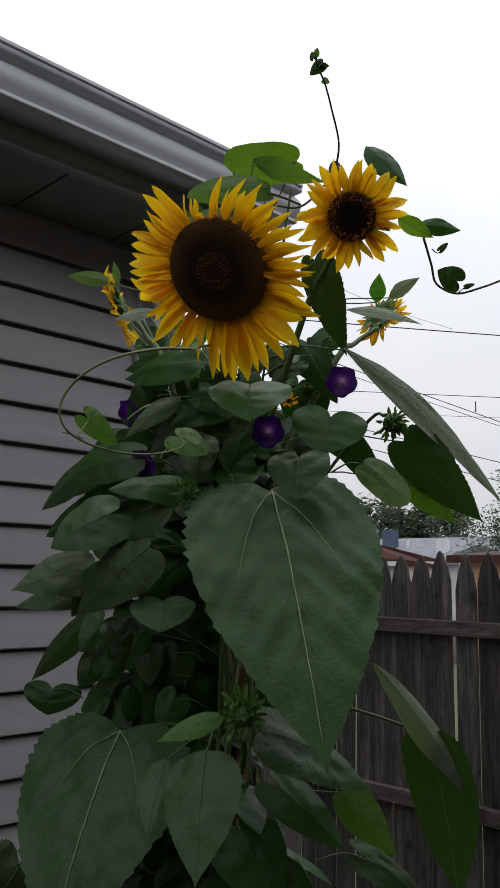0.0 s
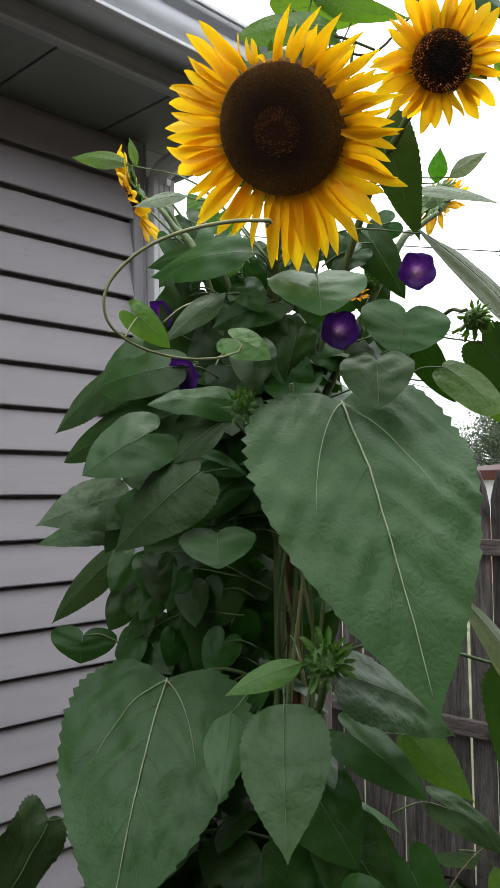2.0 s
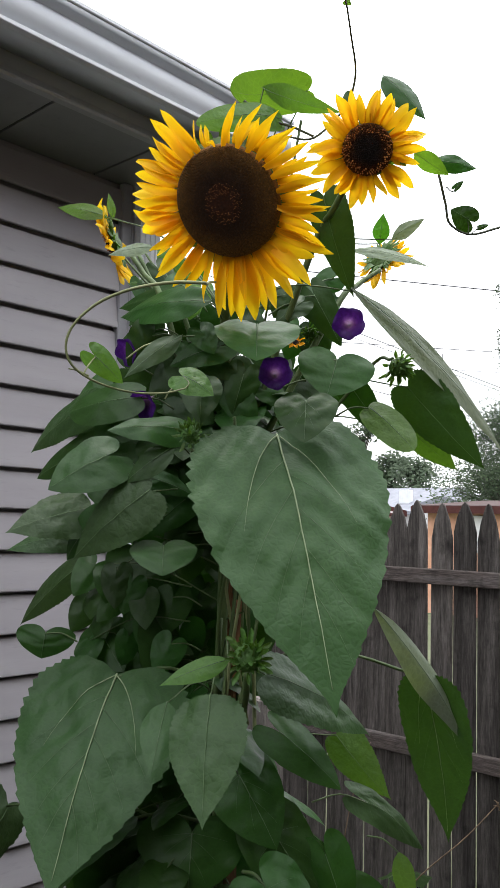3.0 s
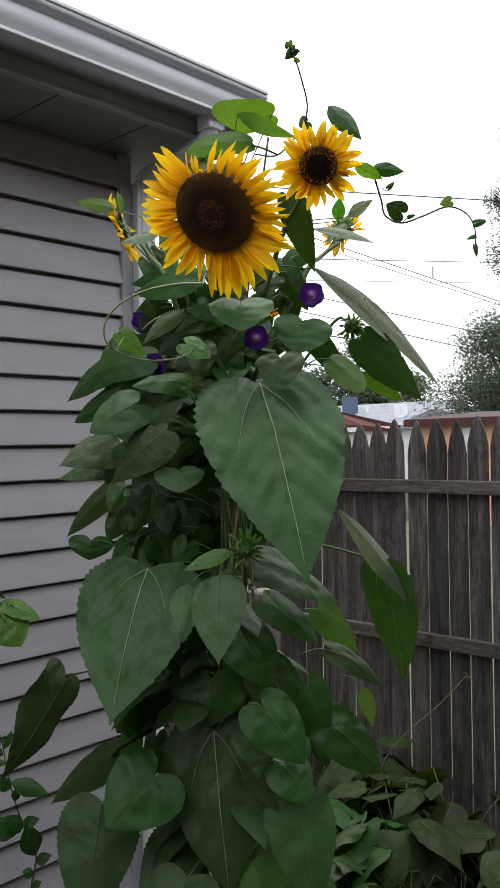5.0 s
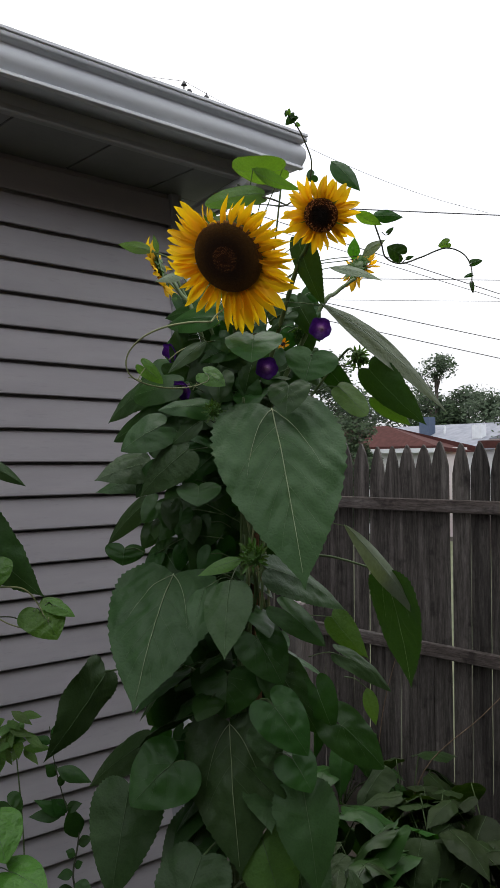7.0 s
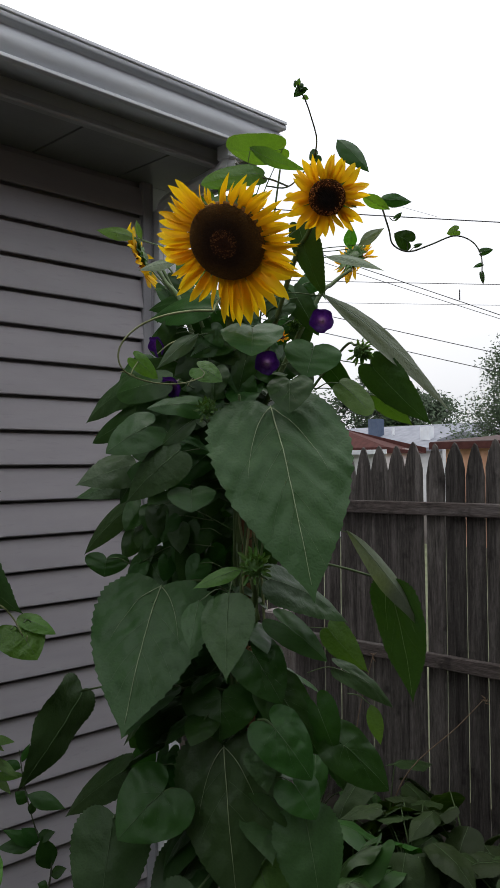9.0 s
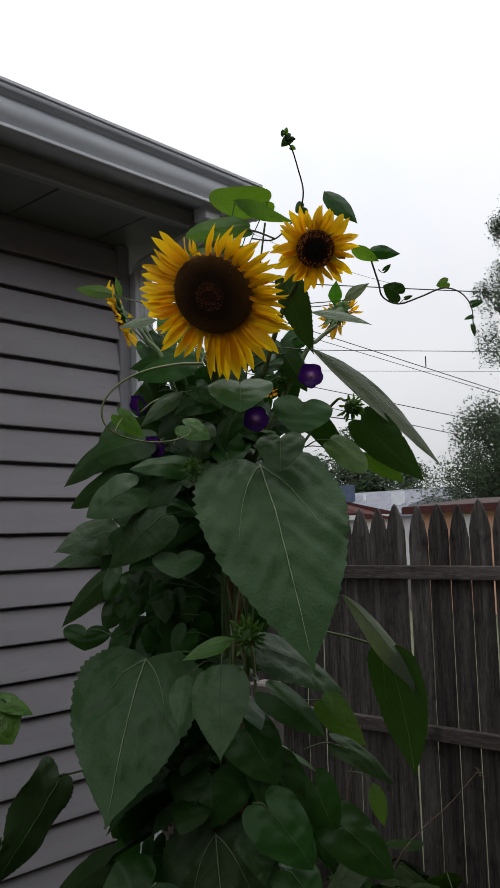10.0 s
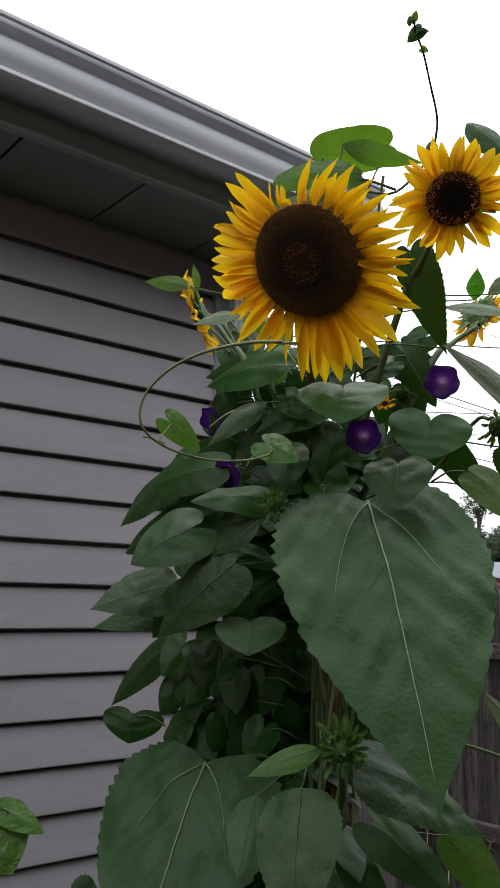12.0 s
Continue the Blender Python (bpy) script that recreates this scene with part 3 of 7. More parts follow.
        rot = turn @ Matrix.Rotation(a, 3, "Z") @ Matrix.Rotation(-tilt, 3, "Y") @ Matrix.Rotation(rnd.uniform(-0.5, 0.5), 3, "X")
        spot = c + turn @ Vector((disc * 0.95 * math.cos(a), disc * 0.95 * math.sin(a), -0.02 * disc - 0.05 * disc * layer))
        s = rnd.uniform(0.82, 1.12)
        for (d0, f0), (d1, f1) in zip(reach, reach[1:]):
            if d0 <= deg <= d1:
                s *= f0 + (f1 - f0) * (deg - d0) / (d1 - d0)
        if j in used:
            clone(kinds[j], head, spot, rot.to_quaternion(), s)
        else:
            used.add(j)
            kinds[j].matrix_local = Matrix.LocRotScale(spot - ORIGIN[head.name], rot.to_quaternion(), (s, s, s))
    for j in range(9):
        if j not in used:
            bpy.data.objects.remove(kinds[j])
    for deg, lift, size, hook, curve in bent:
        a = math.radians(deg)
        rot = turn @ Matrix.Rotation(a, 3, "Z") @ Matrix.Rotation(-lift, 3, "Y") @ Matrix.Rotation(0.2, 3, "X")
        spot = c + turn @ Vector((disc * 0.97 * math.cos(a), disc * 0.97 * math.sin(a), 0.01))
        bm = petal_bmesh(petal_len, petal_w, seed + int(deg), hook, 0.3, curve)
        ob = part("petal", bm, petal_material, head, at=c, local=True)
        ob.matrix_local = Matrix.LocRotScale(spot - c, rot.to_quaternion(), (size, size, size))
    if bracts:
        bm = petal_bmesh(min(disc * 0.9, 0.036), min(disc * 0.26, 0.010), seed + 40, -0.1)
        first = part("bract", bm, M_BRACT, head, at=c, local=True)
        for i in range(bracts):
            a = math.tau * (i + rnd.uniform(-0.3, 0.3)) / bracts
            up = rnd.uniform(-0.1, 0.45)
            rot = turn @ Matrix.Rotation(a, 3, "Z") @ Matrix.Rotation(-up + 0.3, 3, "Y")
            spot = c + turn @ Vector((disc * 0.78 * math.cos(a), disc * 0.78 * math.sin(a), -0.32 * disc))
            s = rnd.uniform(0.8, 1.2)
            if i == 0:
                first.matrix_local = Matrix.LocRotScale(spot - ORIGIN[head.name], rot.to_quaternion(), (s, s, s))
            else:
                clone(first, head, spot, rot.to_quaternion(), s)
    return head


def bud(plant, centre, normal, radius, seed, spikes=42, label=""):
    """A closed sunflower bud: a green knob wrapped in pointed bracts."""
    rnd = random.Random(seed)
    c, turn = Vector(centre), frame_from(normal)
    bm = bmesh.new()
    bmesh.ops.create_icosphere(bm, subdivisions=3, radius=radius * 0.72)
    for v in bm.verts:
        v.co.z *= 0.75
        v.co *= 1 + 0.10 * noise.noise(v.co * 90)
        v.co = c + turn @ v.co
    knob = part("flower_bud", bm, M_BRACT, plant, label, at=c)
    bm = petal_bmesh(radius * 0.66, radius * 0.24, seed, -0.25)
    first = part("bract", bm, M_BRACT, knob, at=c, local=True)
    for i in range(spikes):
        a = i * 2.399963
        lift = 1.20 - 1.35 * (i / spikes) + rnd.uniform(-0.35, 0.35)
        rot = turn @ Matrix.Rotation(a, 3, "Z") @ Matrix.Rotation(-lift, 3, "Y")
        q = 0.25 + 0.55 * (i / spikes)
        spot = c + turn @ Vector((radius * q * math.cos(a), radius * q * math.sin(a), radius * (0.50 - 0.75 * (i / spikes))))
        s = rnd.uniform(0.6, 1.25)
        if i == 0:
            first.matrix_local = Matrix.LocRotScale(spot - c, rot.to_quaternion(), (s, s, s))
        else:
            clone(first, knob, spot, rot.to_quaternion(), s)
    return knob


def trumpet(vine, centre, normal, radius, seed, label=""):
    """A morning glory bloom: a wavy five-fold funnel with a pale throat and a slim tube behind."""
    rnd = random.Random(seed)
    c, turn = Vector(centre), frame_from(normal)
    bm = bmesh.new()
    prof = [(0.02, -1.3), (0.10, -1.0), (0.18, -0.72), (0.30, -0.46), (0.44, -0.27), (0.60, -0.12), (0.78, 0.0), (0.92, 0.05), (1.0, 0.03)]
    seg = 40
    rows = []
    for r, z in prof:
        row = []
        for k in range(seg):
            a = math.tau * k / seg
            rr = r * (1 + 0.055 * math.cos(5 * a + seed) * r + 0.025 * math.sin(9 * a + seed) * r)
            zz = z + 0.12 * math.cos(5 * a + 0.5 + seed) * r * r + 0.10 * math.sin(2 * a + seed) * r * r
            row.append(bm.verts.new((rr * math.cos(a), rr * math.sin(a), zz)))
        rows.append(row)
    for u, v in zip(rows, rows[1:]):
        for k in range(seg):
            bm.faces.new((u[k], u[(k + 1) % seg], v[(k + 1) % seg], v[k]))
    bloom = part("bloom", bm, M_BLOOM, vine, label, at=c, local=True)
    bloom.matrix_local = Matrix.LocRotScale(c - ORIGIN[vine.name], turn.to_quaternion(), (radius, radius, radius))
    bm = bmesh.new()
    for k in range(5):
        a = math.tau * k / 5 + 0.3
        d = Vector((math.cos(a), math.sin(a), 0))
        tube(bm, [d * 0.06 + Vector((0, 0, -1.35)), d * 0.17 + Vector((0, 0, -1.05)), d * 0.24 + Vector((0, 0, -0.7))], 0.06, 0.01, 5, 3)
    part("sepal", bm, M_BRACT, bloom, at=c, local=True)
    return bloom


def stem(parent, name, pts, r0, r1, material, label="", sides=8):
    bm = bmesh.new()
    tube(bm, pts, r0, r1, sides, 6)
    return part(name, bm, material, parent, label, at=pts[0])


# ---- ground ----
GROUND = -0.15
bm = bmesh.new()
span, cells = 12.0, 60
xs = sorted([-400, -120, -40, -20, 20, 40, 120, 400] + [-span + 2 * span * i / cells for i in range(cells + 1)])
grid = [[bm.verts.new((x, y, GROUND + (0.03 * noise.noise((x * 2.1, y * 2.1, 0)) + 0.012 * noise.noise((x * 9, y * 9, 3)) if abs(x) < span and abs(y) < span else 0))) for y in xs] for x in xs]
for i in range(len(xs) - 1):
    for j in range(len(xs) - 1):
        bm.faces.new((grid[i][j], grid[i + 1][j], grid[i + 1][j + 1], grid[i][j + 1]))
tagged(part("ground", bm, M_SOIL), "dark bare garden soil under the plants", "ground", kind="structure")

bm = bmesh.new()
box(bm, (1.95, -30, GROUND - 0.2), (14.2, 30, GROUND + 0.05))
tagged(part("lawn", bm, M_PAVING, smooth=False), "mown dry grass of the yard beyond the fence", "lawn", kind="structure")

# ---- house: clapboard wall, corner, soffit, fascia, gutter, roof ----
COURSE = 0.12
LEFT, RIGHT = -7.0, -0.042
wall = thing("wall_1", (LEFT, 0, GROUND), "taupe grey horizontal lap siding on the house wall", "wall", kind="structure")
bm = bmesh.new()
box(bm, (LEFT, 0.024, GROUND), (-0.002, 0.15, 2.80))
part("wall_core", bm, M_TRIM_GREY, wall, smooth=False)
bm = bmesh.new()
prism(bm, ((-0.012, -0.002), (-0.021, -0.002), (-0.0225, 0.001), (-0.0215, 0.010), (-0.006, COURSE - 0.014), (-0.003, COURSE - 0.011), (0.016, COURSE - 0.009), (0.016, COURSE + 0.012), (0.022, COURSE + 0.012), (0.022, COURSE - 0.016), (-0.002, COURSE - 0.018), (-0.017, 0.012)), "x", 0.0, RIGHT - LEFT)
bmesh.ops.translate(bm, verts=bm.verts, vec=(LEFT, 0, 1.70))
first = part("siding_board", bm, M_SIDING, wall, at=(LEFT, 0, 1.70), smooth=False)
for k in range(-15, 9):
    if k:
        clone(first, wall, (LEFT, 0, 1.70 + COURSE * k))

bm = bmesh.new()
box(bm, (RIGHT, -0.024, GROUND + 0.05), (-0.004, 0.003, 2.789), 0.003)
box(bm, (-0.004, -0.024, GROUND + 0.05), (0.010, 0.05, 2.789), 0.003)
tagged(part("corner_trim", bm, M_TRIM_GREY, smooth=False), "grey vinyl corner post closing the lap siding", "trim", kind="structure")

side_wall = thing("wall_2", (0, 0.05, GROUND), "grey lap siding on the end wall of the house", "wall", kind="structure")
bm = bmesh.new()
box(bm, (-0.15, 0.15, GROUND), (-0.002, 7.0, 2.80))
part("wall_core", bm, M_TRIM_GREY, side_wall, smooth=False)
bm = bmesh.new()
prism(bm, ((-0.002, 0.0), (0.018, 0.0), (0.019, 0.003), (0.004, COURSE + 0.004), (-0.002, COURSE + 0.004)), "y", 0.052, 7.0)
bmesh.ops.translate(bm, verts=bm.verts, vec=(0, 0, 1.70))
first = part("siding_board", bm, M_SIDING, side_wall, at=(0, 0.05, 1.70), smooth=False)
for k in range(-15, 9):
    if k:
        clone(first, side_wall, (0, 0.05, 1.70 + COURSE * k))

# unseen wall added behind the viewer; closes the yard and dims low light
bm = bmesh.new()
box(bm, (-12, -4.4, GROUND), (9, -4.0, 4.2))
tagged(part("wall_3", bm, M_UNSEEN_WALL, smooth=False), "unseen dark brown wall added behind the viewer to block low skylight", "wall", kind="structure")

# soffit panels with narrow open seams, boxed in at the end of the eave
EAVE_END = 0.268
soffit = thing("soffit", (LEFT, -0.15, 2.79), "dull white soffit panels, colour darkened for eave shade, with dark seams", "soffit", kind="structure")
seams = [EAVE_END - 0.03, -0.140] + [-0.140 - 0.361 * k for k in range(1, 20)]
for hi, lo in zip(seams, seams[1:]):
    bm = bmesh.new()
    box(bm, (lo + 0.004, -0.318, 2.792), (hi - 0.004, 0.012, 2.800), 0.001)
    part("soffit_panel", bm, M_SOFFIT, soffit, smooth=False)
bm = bmesh.new()
box(bm, (LEFT, -0.318, 2.806), (EAVE_END - 0.021, 0.040, 2.812))
part("soffit_backing", bm, M_DARK_HOLE, soffit, smooth=False)
bm = bmesh.new()
prism(bm, ((-0.318, 2.784), (-0.342, 2.784), (-0.346, 2.790), (-0.336, 2.812), (-0.336, 2.96), (-0.318, 2.96)), "x", LEFT, EAVE_END)
box(bm, (EAVE_END - 0.02, -0.317, 2.786), (EAVE_END, 0.014, 3.02))
tagged(part("fascia", bm, M_FASCIA, smooth=False), "off-white metal-wrapped fascia board behind the gutter", "trim", kind="structure")

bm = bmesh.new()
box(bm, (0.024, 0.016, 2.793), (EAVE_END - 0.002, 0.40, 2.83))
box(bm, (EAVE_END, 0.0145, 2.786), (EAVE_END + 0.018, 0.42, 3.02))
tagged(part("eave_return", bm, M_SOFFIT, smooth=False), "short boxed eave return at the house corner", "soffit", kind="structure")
gutter = thing("gutter", (LEFT, -0.34, 2.85), "pale grey aluminium gutter along the eave, slightly dirty", "gutter")
bm = bmesh.new()
belly = [(-0.440 - 0.032 * math.sin(math.pi * k / 12) ** 0.85, 2.854 + 0.092 * k / 12) for k in range(1, 12)]
outer = [(-0.338, 2.850), (-0.436, 2.850), (-0.440, 2.853)] + belly + [(-0.440, 2.947), (-0.474, 2.9475), (-0.478, 2.950), (-0.478, 2.962), (-0.470, 2.9625)]
inner = [(a + 0.004, b + 0.003) for a, b in outer[1:-1]][::-1] + [(-0.342, 2.856)]
prism(bm, outer + [(-0.462, 2.958)] + inner, "x", LEFT, EAVE_END + 0.012)
part("trough", bm, M_GUTTER, gutter)
bm = bmesh.new()
box(bm, (LEFT, -0.461, 2.8425), (EAVE_END + 0.012, -0.438, 2.8545), 0.002)
part("bottom_lip", bm, M_WHITE, gutter, "bright bottom edge of the gutter", smooth=False)
bm = bmesh.new()
prism(bm, outer + [(-0.338, 2.962)], "x", EAVE_END + 0.0125, EAVE_END + 0.016)
part("end_cap", bm, M_GUTTER, gutter, smooth=False)
bm = bmesh.new()
box(bm, (LEFT, -0.484, 2.9635), (EAVE_END + 0.014, -0.330, 2.976), 0.002)
part("gutter_cover", bm, M_WHITE, gutter, "white cover strip on top", smooth=False)
bm = bmesh.new()
box(bm, (0.035, -0.425, 2.800), (0.115, -0.360, 2.851), 0.004)
part("outlet", bm, M_WHITE, gutter, smooth=False)

downspout = thing("downspout", (0.06, -0.03, GROUND), "white metal downspout at the house corner", "downspout")
bm = bmesh.new()
ribbed = [(0.014, -0.003), (0.014, -0.050)]
for k in range(4):
    ribbed += [(0.016 + 0.0215 * k, -0.052), (0.031 + 0.0215 * k, -0.052), (0.0335 + 0.0215 * k, -0.047)]
ribbed += [(0.100, -0.050), (0.100, -0.003)]
low = [bm.verts.new((a, b, GROUND + 0.12)) for a, b in ribbed]
top = [bm.verts.new((a, b, 2.685)) for a, b in ribbed]
for k in range(len(ribbed)):
    m = (k + 1) % len(ribbed)
    bm.faces.new((low[k], low[m], top[m], top[k]))
bm.faces.new(low[::-1])
bm.faces.new(top)
bmesh.ops.recalc_face_normals(bm, faces=bm.faces)
part("pipe", bm, M_WHITE, downspout, smooth=False)
bm = bmesh.new()
tube(bm, ((0.056, -0.029, 2.67), (0.056, -0.045, 2.705), (0.060, -0.12, 2.728), (0.070, -0.33, 2.762), (0.075, -0.378, 2.79), (0.075, -0.392, 2.83)), 0.034, 0.034, 8, 4)
part("elbow", bm, M_WHITE, downspout, smooth=False)
for z in (2.05,):
    bm = bmesh.new()
    box(bm, (0.006, -0.056, z), (0.106, -0.003, z + 0.03), 0.002)
    part("strap", bm, M_WHITE, downspout, smooth=False)

bm = bmesh.new()
prism(bm, ((-0.40, 2.972), (3.0, 4.25), (3.0, 4.33), (-0.42, 3.0)), "x", LEFT, EAVE_END + 0.02)
prism(bm, ((3.0, 4.25), (6.5, 2.95), (6.5, 3.03), (3.0, 4.33)), "x", LEFT, EAVE_END + 0.02)
tagged(part("roof", bm, M_SHINGLE, smooth=False), "grey shingled roof above the gutter", "roof", kind="structure")

# ---- fence ----
FENCE_X = 1.66
fence = thing("fence", (FENCE_X, 0, GROUND), "weathered dark wooden picket fence with pointed tops", "fence")
PITCH = 0.1145


def picket_bmesh(width, tall, lean, seed):
    rnd = random.Random(seed)
    h = width / 2
    bm = bmesh.new()
    sh = 0.150 + rnd.uniform(-0.02, 0.02)
    outline = ((-h, 0), (h, 0), (h + lean, tall - sh), (h * 0.70 + lean, tall - sh * 0.50), (0.013 + lean, tall - 0.014), (lean, tall), (-0.013 + lean, tall - 0.014), (-h * 0.70 + lean, tall - sh * 0.50), (-h + lean, tall - sh))
    one = [bm.verts.new((0, a, b)) for a, b in outline]
    two = [bm.verts.new((0.013, a, b)) for a, b in outline]
    n = len(outline)
    for i in range(n):
        bm.faces.new((one[i], one[(i + 1) % n], two[(i + 1) % n], two[i]))
    bm.faces.new(one[::-1])
    bm.faces.new(two)
    bmesh.ops.recalc_face_normals(bm, faces=bm.faces)
    bmesh.ops.bevel(bm, geom=list(bm.edges), offset=0.0018, segments=1, affect="EDGES")
    return bm


picket_kinds = []
rnd = random.Random(4)
for j in range(5):
    bm = picket_bmesh((0.105, 0.108, 0.102, 0.107, 0.104)[j], 1.985 + rnd.uniform(-0.012, 0.012), rnd.uniform(-0.004, 0.004), j)
    bmesh.ops.translate(bm, verts=bm.verts, vec=(FENCE_X, -0.214 - PITCH * j, -0.185))
    picket_kinds.append(part("picket", bm, M_FENCE, fence, at=(FENCE_X, -0.214 - PITCH * j, -0.185), smooth=False))
for i in range(-28, 24):
    if -4 <= i <= 0:
        continue
    y = -0.214 + PITCH * i
    spin = Matrix.Rotation(rnd.uniform(-0.006, 0.006), 3, "X").to_quaternion()
    clone(picket_kinds[rnd.randrange(5)], fence, (FENCE_X + rnd.uniform(-0.003, 0.003), y + rnd.uniform(-0.003, 0.003), -0.185 + rnd.uniform(-0.014, 0.010)), spin)
for z, h in ((1.428, 0.068), (0.664, 0.070)):
    for lo, hi in ((-3.5, -1.102), (-1.098, 1.298), (1.302, 2.6)):
        bm = bmesh.new()
        box(bm, (FENCE_X - 0.040, lo, z), (FENCE_X - 0.0035, hi, z + h), 0.004)
        part("rail", bm, M_RAIL, fence, smooth=False)
for y in (-1.15, 1.25):
    bm = bmesh.new()
    box(bm, (FENCE_X + 0.021, y, GROUND - 0.02), (FENCE_X + 0.11, y + 0.09, 1.62), 0.004)
    part("post", bm, M_POST, fence, smooth=False)

bm = bmesh.new()
box(bm, (0.14, -0.55, GROUND - 0.03), (0.228, -0.462, 1.17), 0.006)
tagged(part("wooden_post", bm, M_POST, at=(0.184, -0.506, GROUND), smooth=False), "weathered grey square wooden post behind the sunflower", "post")

# ---- neighbouring buildings beyond the fence ----


def gable_house(name, x0, x1, y0, y1, eave, ridge, along, wall_m, roof_m, label, over=0.3, hip=0.0):
    """A plain building with a pitched roof; along: the axis of its ridge; hip: how far both ends of the ridge are drawn in."""
    h = thing(name, ((x0 + x1) / 2, (y0 + y1) / 2, GROUND), label, "building")
    bm = bmesh.new()
    box(bm, (x0, y0, GROUND), (x1, y1, eave - 0.03))
    part("wall", bm, wall_m, h, smooth=False)
    bm = bmesh.new()
    if along == "y":
        m = (x0 + x1) / 2
        prism(bm, ((x0 - over, eave), (m, ridge), (x1 + over, eave), (x1 + over, eave - 0.15), (x0 - over, eave - 0.15)), "y", y0 - over, y1 + over)
        for v in bm.verts:
            if hip and v.co.z > ridge - 0.001:
                v.co.y += hip if v.co.y < (y0 + y1) / 2 else -hip
    else:
        m = (y0 + y1) / 2
        prism(bm, ((y0 - over, eave), (m, ridge), (y1 + over, eave), (y1 + over, eave - 0.15), (y0 - over, eave - 0.15)), "x", x0 - over, x1 + over)
    part("roof", bm, roof_m, h, smooth=False)
    return h


def trim_strip(h, lo, hi, material=None):
    bm = bmesh.new()
    box(bm, lo, hi)
    part("eave_board", bm, material or M_WHITE, h, smooth=False)


# ---- the tall sunflower ----
sunflower = thing("sunflower", (-0.60, -1.08, GROUND), "tall branching sunflower with two open heads and large toothed leaves", "sunflower")
stem(sunflower, "stem", ((-0.535, -1.030, -0.170), (-0.550, -1.035, 0.500), (-0.535, -1.050, 1.000), (-0.565, -1.070, 1.500), (-0.600, -1.110, 1.850), (-0.680, -1.170, 2.040), (-0.748, -1.291, 2.198)), 0.013, 0.008, M_STEM, "thick green stem", 10)
flower_head(sunflower, (-0.836, -1.327, 2.155), (-0.80, -0.31, -0.52), 0.084, 0.083, 0.0172, 66, 11, M_PETAL, label="large open head with brown seed disc and ragged orange-yellow petals", missing=((84, 97), (240, 247)), bracts=34, florets=5200, reach=((0, 0.70), (40, 0.62), (70, 0.52), (84, 0.42), (108, 0.44), (122, 0.75), (150, 1.02), (200, 1.12), (230, 1.1), (270, 1.18), (330, 1.02), (360, 0.78)), bent=((91, 0.85, 0.40, -0.5, 0.0), (112, 0.0, 0.95, -0.1, 0.9), (124, 0.0, 1.0, 0.1, 0.3), (80, 0.25, 0.70, 0.35, -1.9), (66, 0.25, 0.74, 0.35, -1.8), (54, 0.25, 0.78, 0.40, -1.5), (42, 0.22, 0.80, 0.40, -1.4), (30, 0.20, 0.84, 0.40, -1.2), (18, 0.20, 0.84, 0.45, -1.0), (6, 0.20, 0.84, 0.50, -0.8), (350, 0.15, 0.85, 0.5, -0.6)))
flower_head(sunflower, (-0.688, -1.476, 2.245), (-0.66, -0.54, -0.53), 0.0385, 0.051, 0.0155, 32, 23, M_PETAL_SMALL, label="smaller open head with dark centre and pointed yellow petals", nucleus=0, florets=420, dome=0.3, bracts=20)
flower_head(sunflower, (-0.664, -0.812, 2.241), (-0.62, 0.68, -0.38), 0.034, 0.058, 0.017, 26, 31, M_PETAL_SMALL, label="half-open head turned to the wall", nucleus=0, florets=200, bracts=44, droops=(0.1, 0.3, -0.1))
flower_head(sunflower, (-0.246, -1.201, 2.238), (0.88, -0.03, -0.48), 0.027, 0.042, 0.011, 22, 37, M_PETAL_SMALL, label="half-open head seen from behind", nucleus=0, florets=150, bracts=48, droops=(-0.2, 0.2, 0.0))
bud(sunflower, (-0.763, -1.182, 1.818), (-0.73, -0.59, 0.36), 0.022, 5, label="small green bud with pointed bracts")
bud(sunflower, (-0.778, -1.340, 1.477), (-0.66, -0.66, 0.36), 0.03, 6, label="round green bud with spiky bracts")
bud(sunflower, (-0.471, -1.393, 1.952), (-0.15, -0.78, -0.61), 0.026, 7, label="dark bud turned to the fence")
flower_head(sunflower, (-0.640, -1.300, 1.978), (-0.55, -0.60, 0.58), 0.006, 0.012, 0.006, 12, 61, M_PETAL_SMALL, nucleus=0, florets=60, bracts=16, droops=(-0.3, 0.1, -0.1), label="small yellow head half hidden among the leaves")
bud(sunflower, (-0.494, -1.211, 2.033), (-0.54, -0.74, -0.40), 0.016, 8, label="small green bud")
stem(sunflower, "branch", ((-0.587, -1.095, 1.720), (-0.597, -1.288, 2.133), (-0.621, -1.361, 2.201), (-0.651, -1.439, 2.252)), 0.0062, 0.005, M_STEM)
stem(sunflower, "branch", ((-0.575, -1.081, 1.600), (-0.678, -1.017, 2.050), (-0.686, -0.944, 2.154), (-0.684, -0.892, 2.210)), 0.007, 0.0045, M_STEM)
stem(sunflower, "branch", ((-0.575, -1.081, 1.600), (-0.665, -1.060, 2.026), (-0.667, -0.963, 2.123), (-0.676, -0.915, 2.199)), 0.005, 0.004, M_STEM)
stem(sunflower, "branch", ((-0.585, -1.093, 1.700), (-0.454, -1.232, 2.078), (-0.365, -1.222, 2.152), (-0.305, -1.235, 2.196)), 0.007, 0.0045, M_STEM)
stem(sunflower, "branch", ((-0.581, -1.088, 1.660), (-0.682, -1.145, 1.760), (-0.745, -1.168, 1.792)), 0.005, 0.004, M_STEM)
stem(sunflower, "branch", ((-0.550, -1.060, 1.250), (-0.671, -1.232, 1.371), (-0.761, -1.322, 1.448)), 0.006, 0.005, M_STEM)
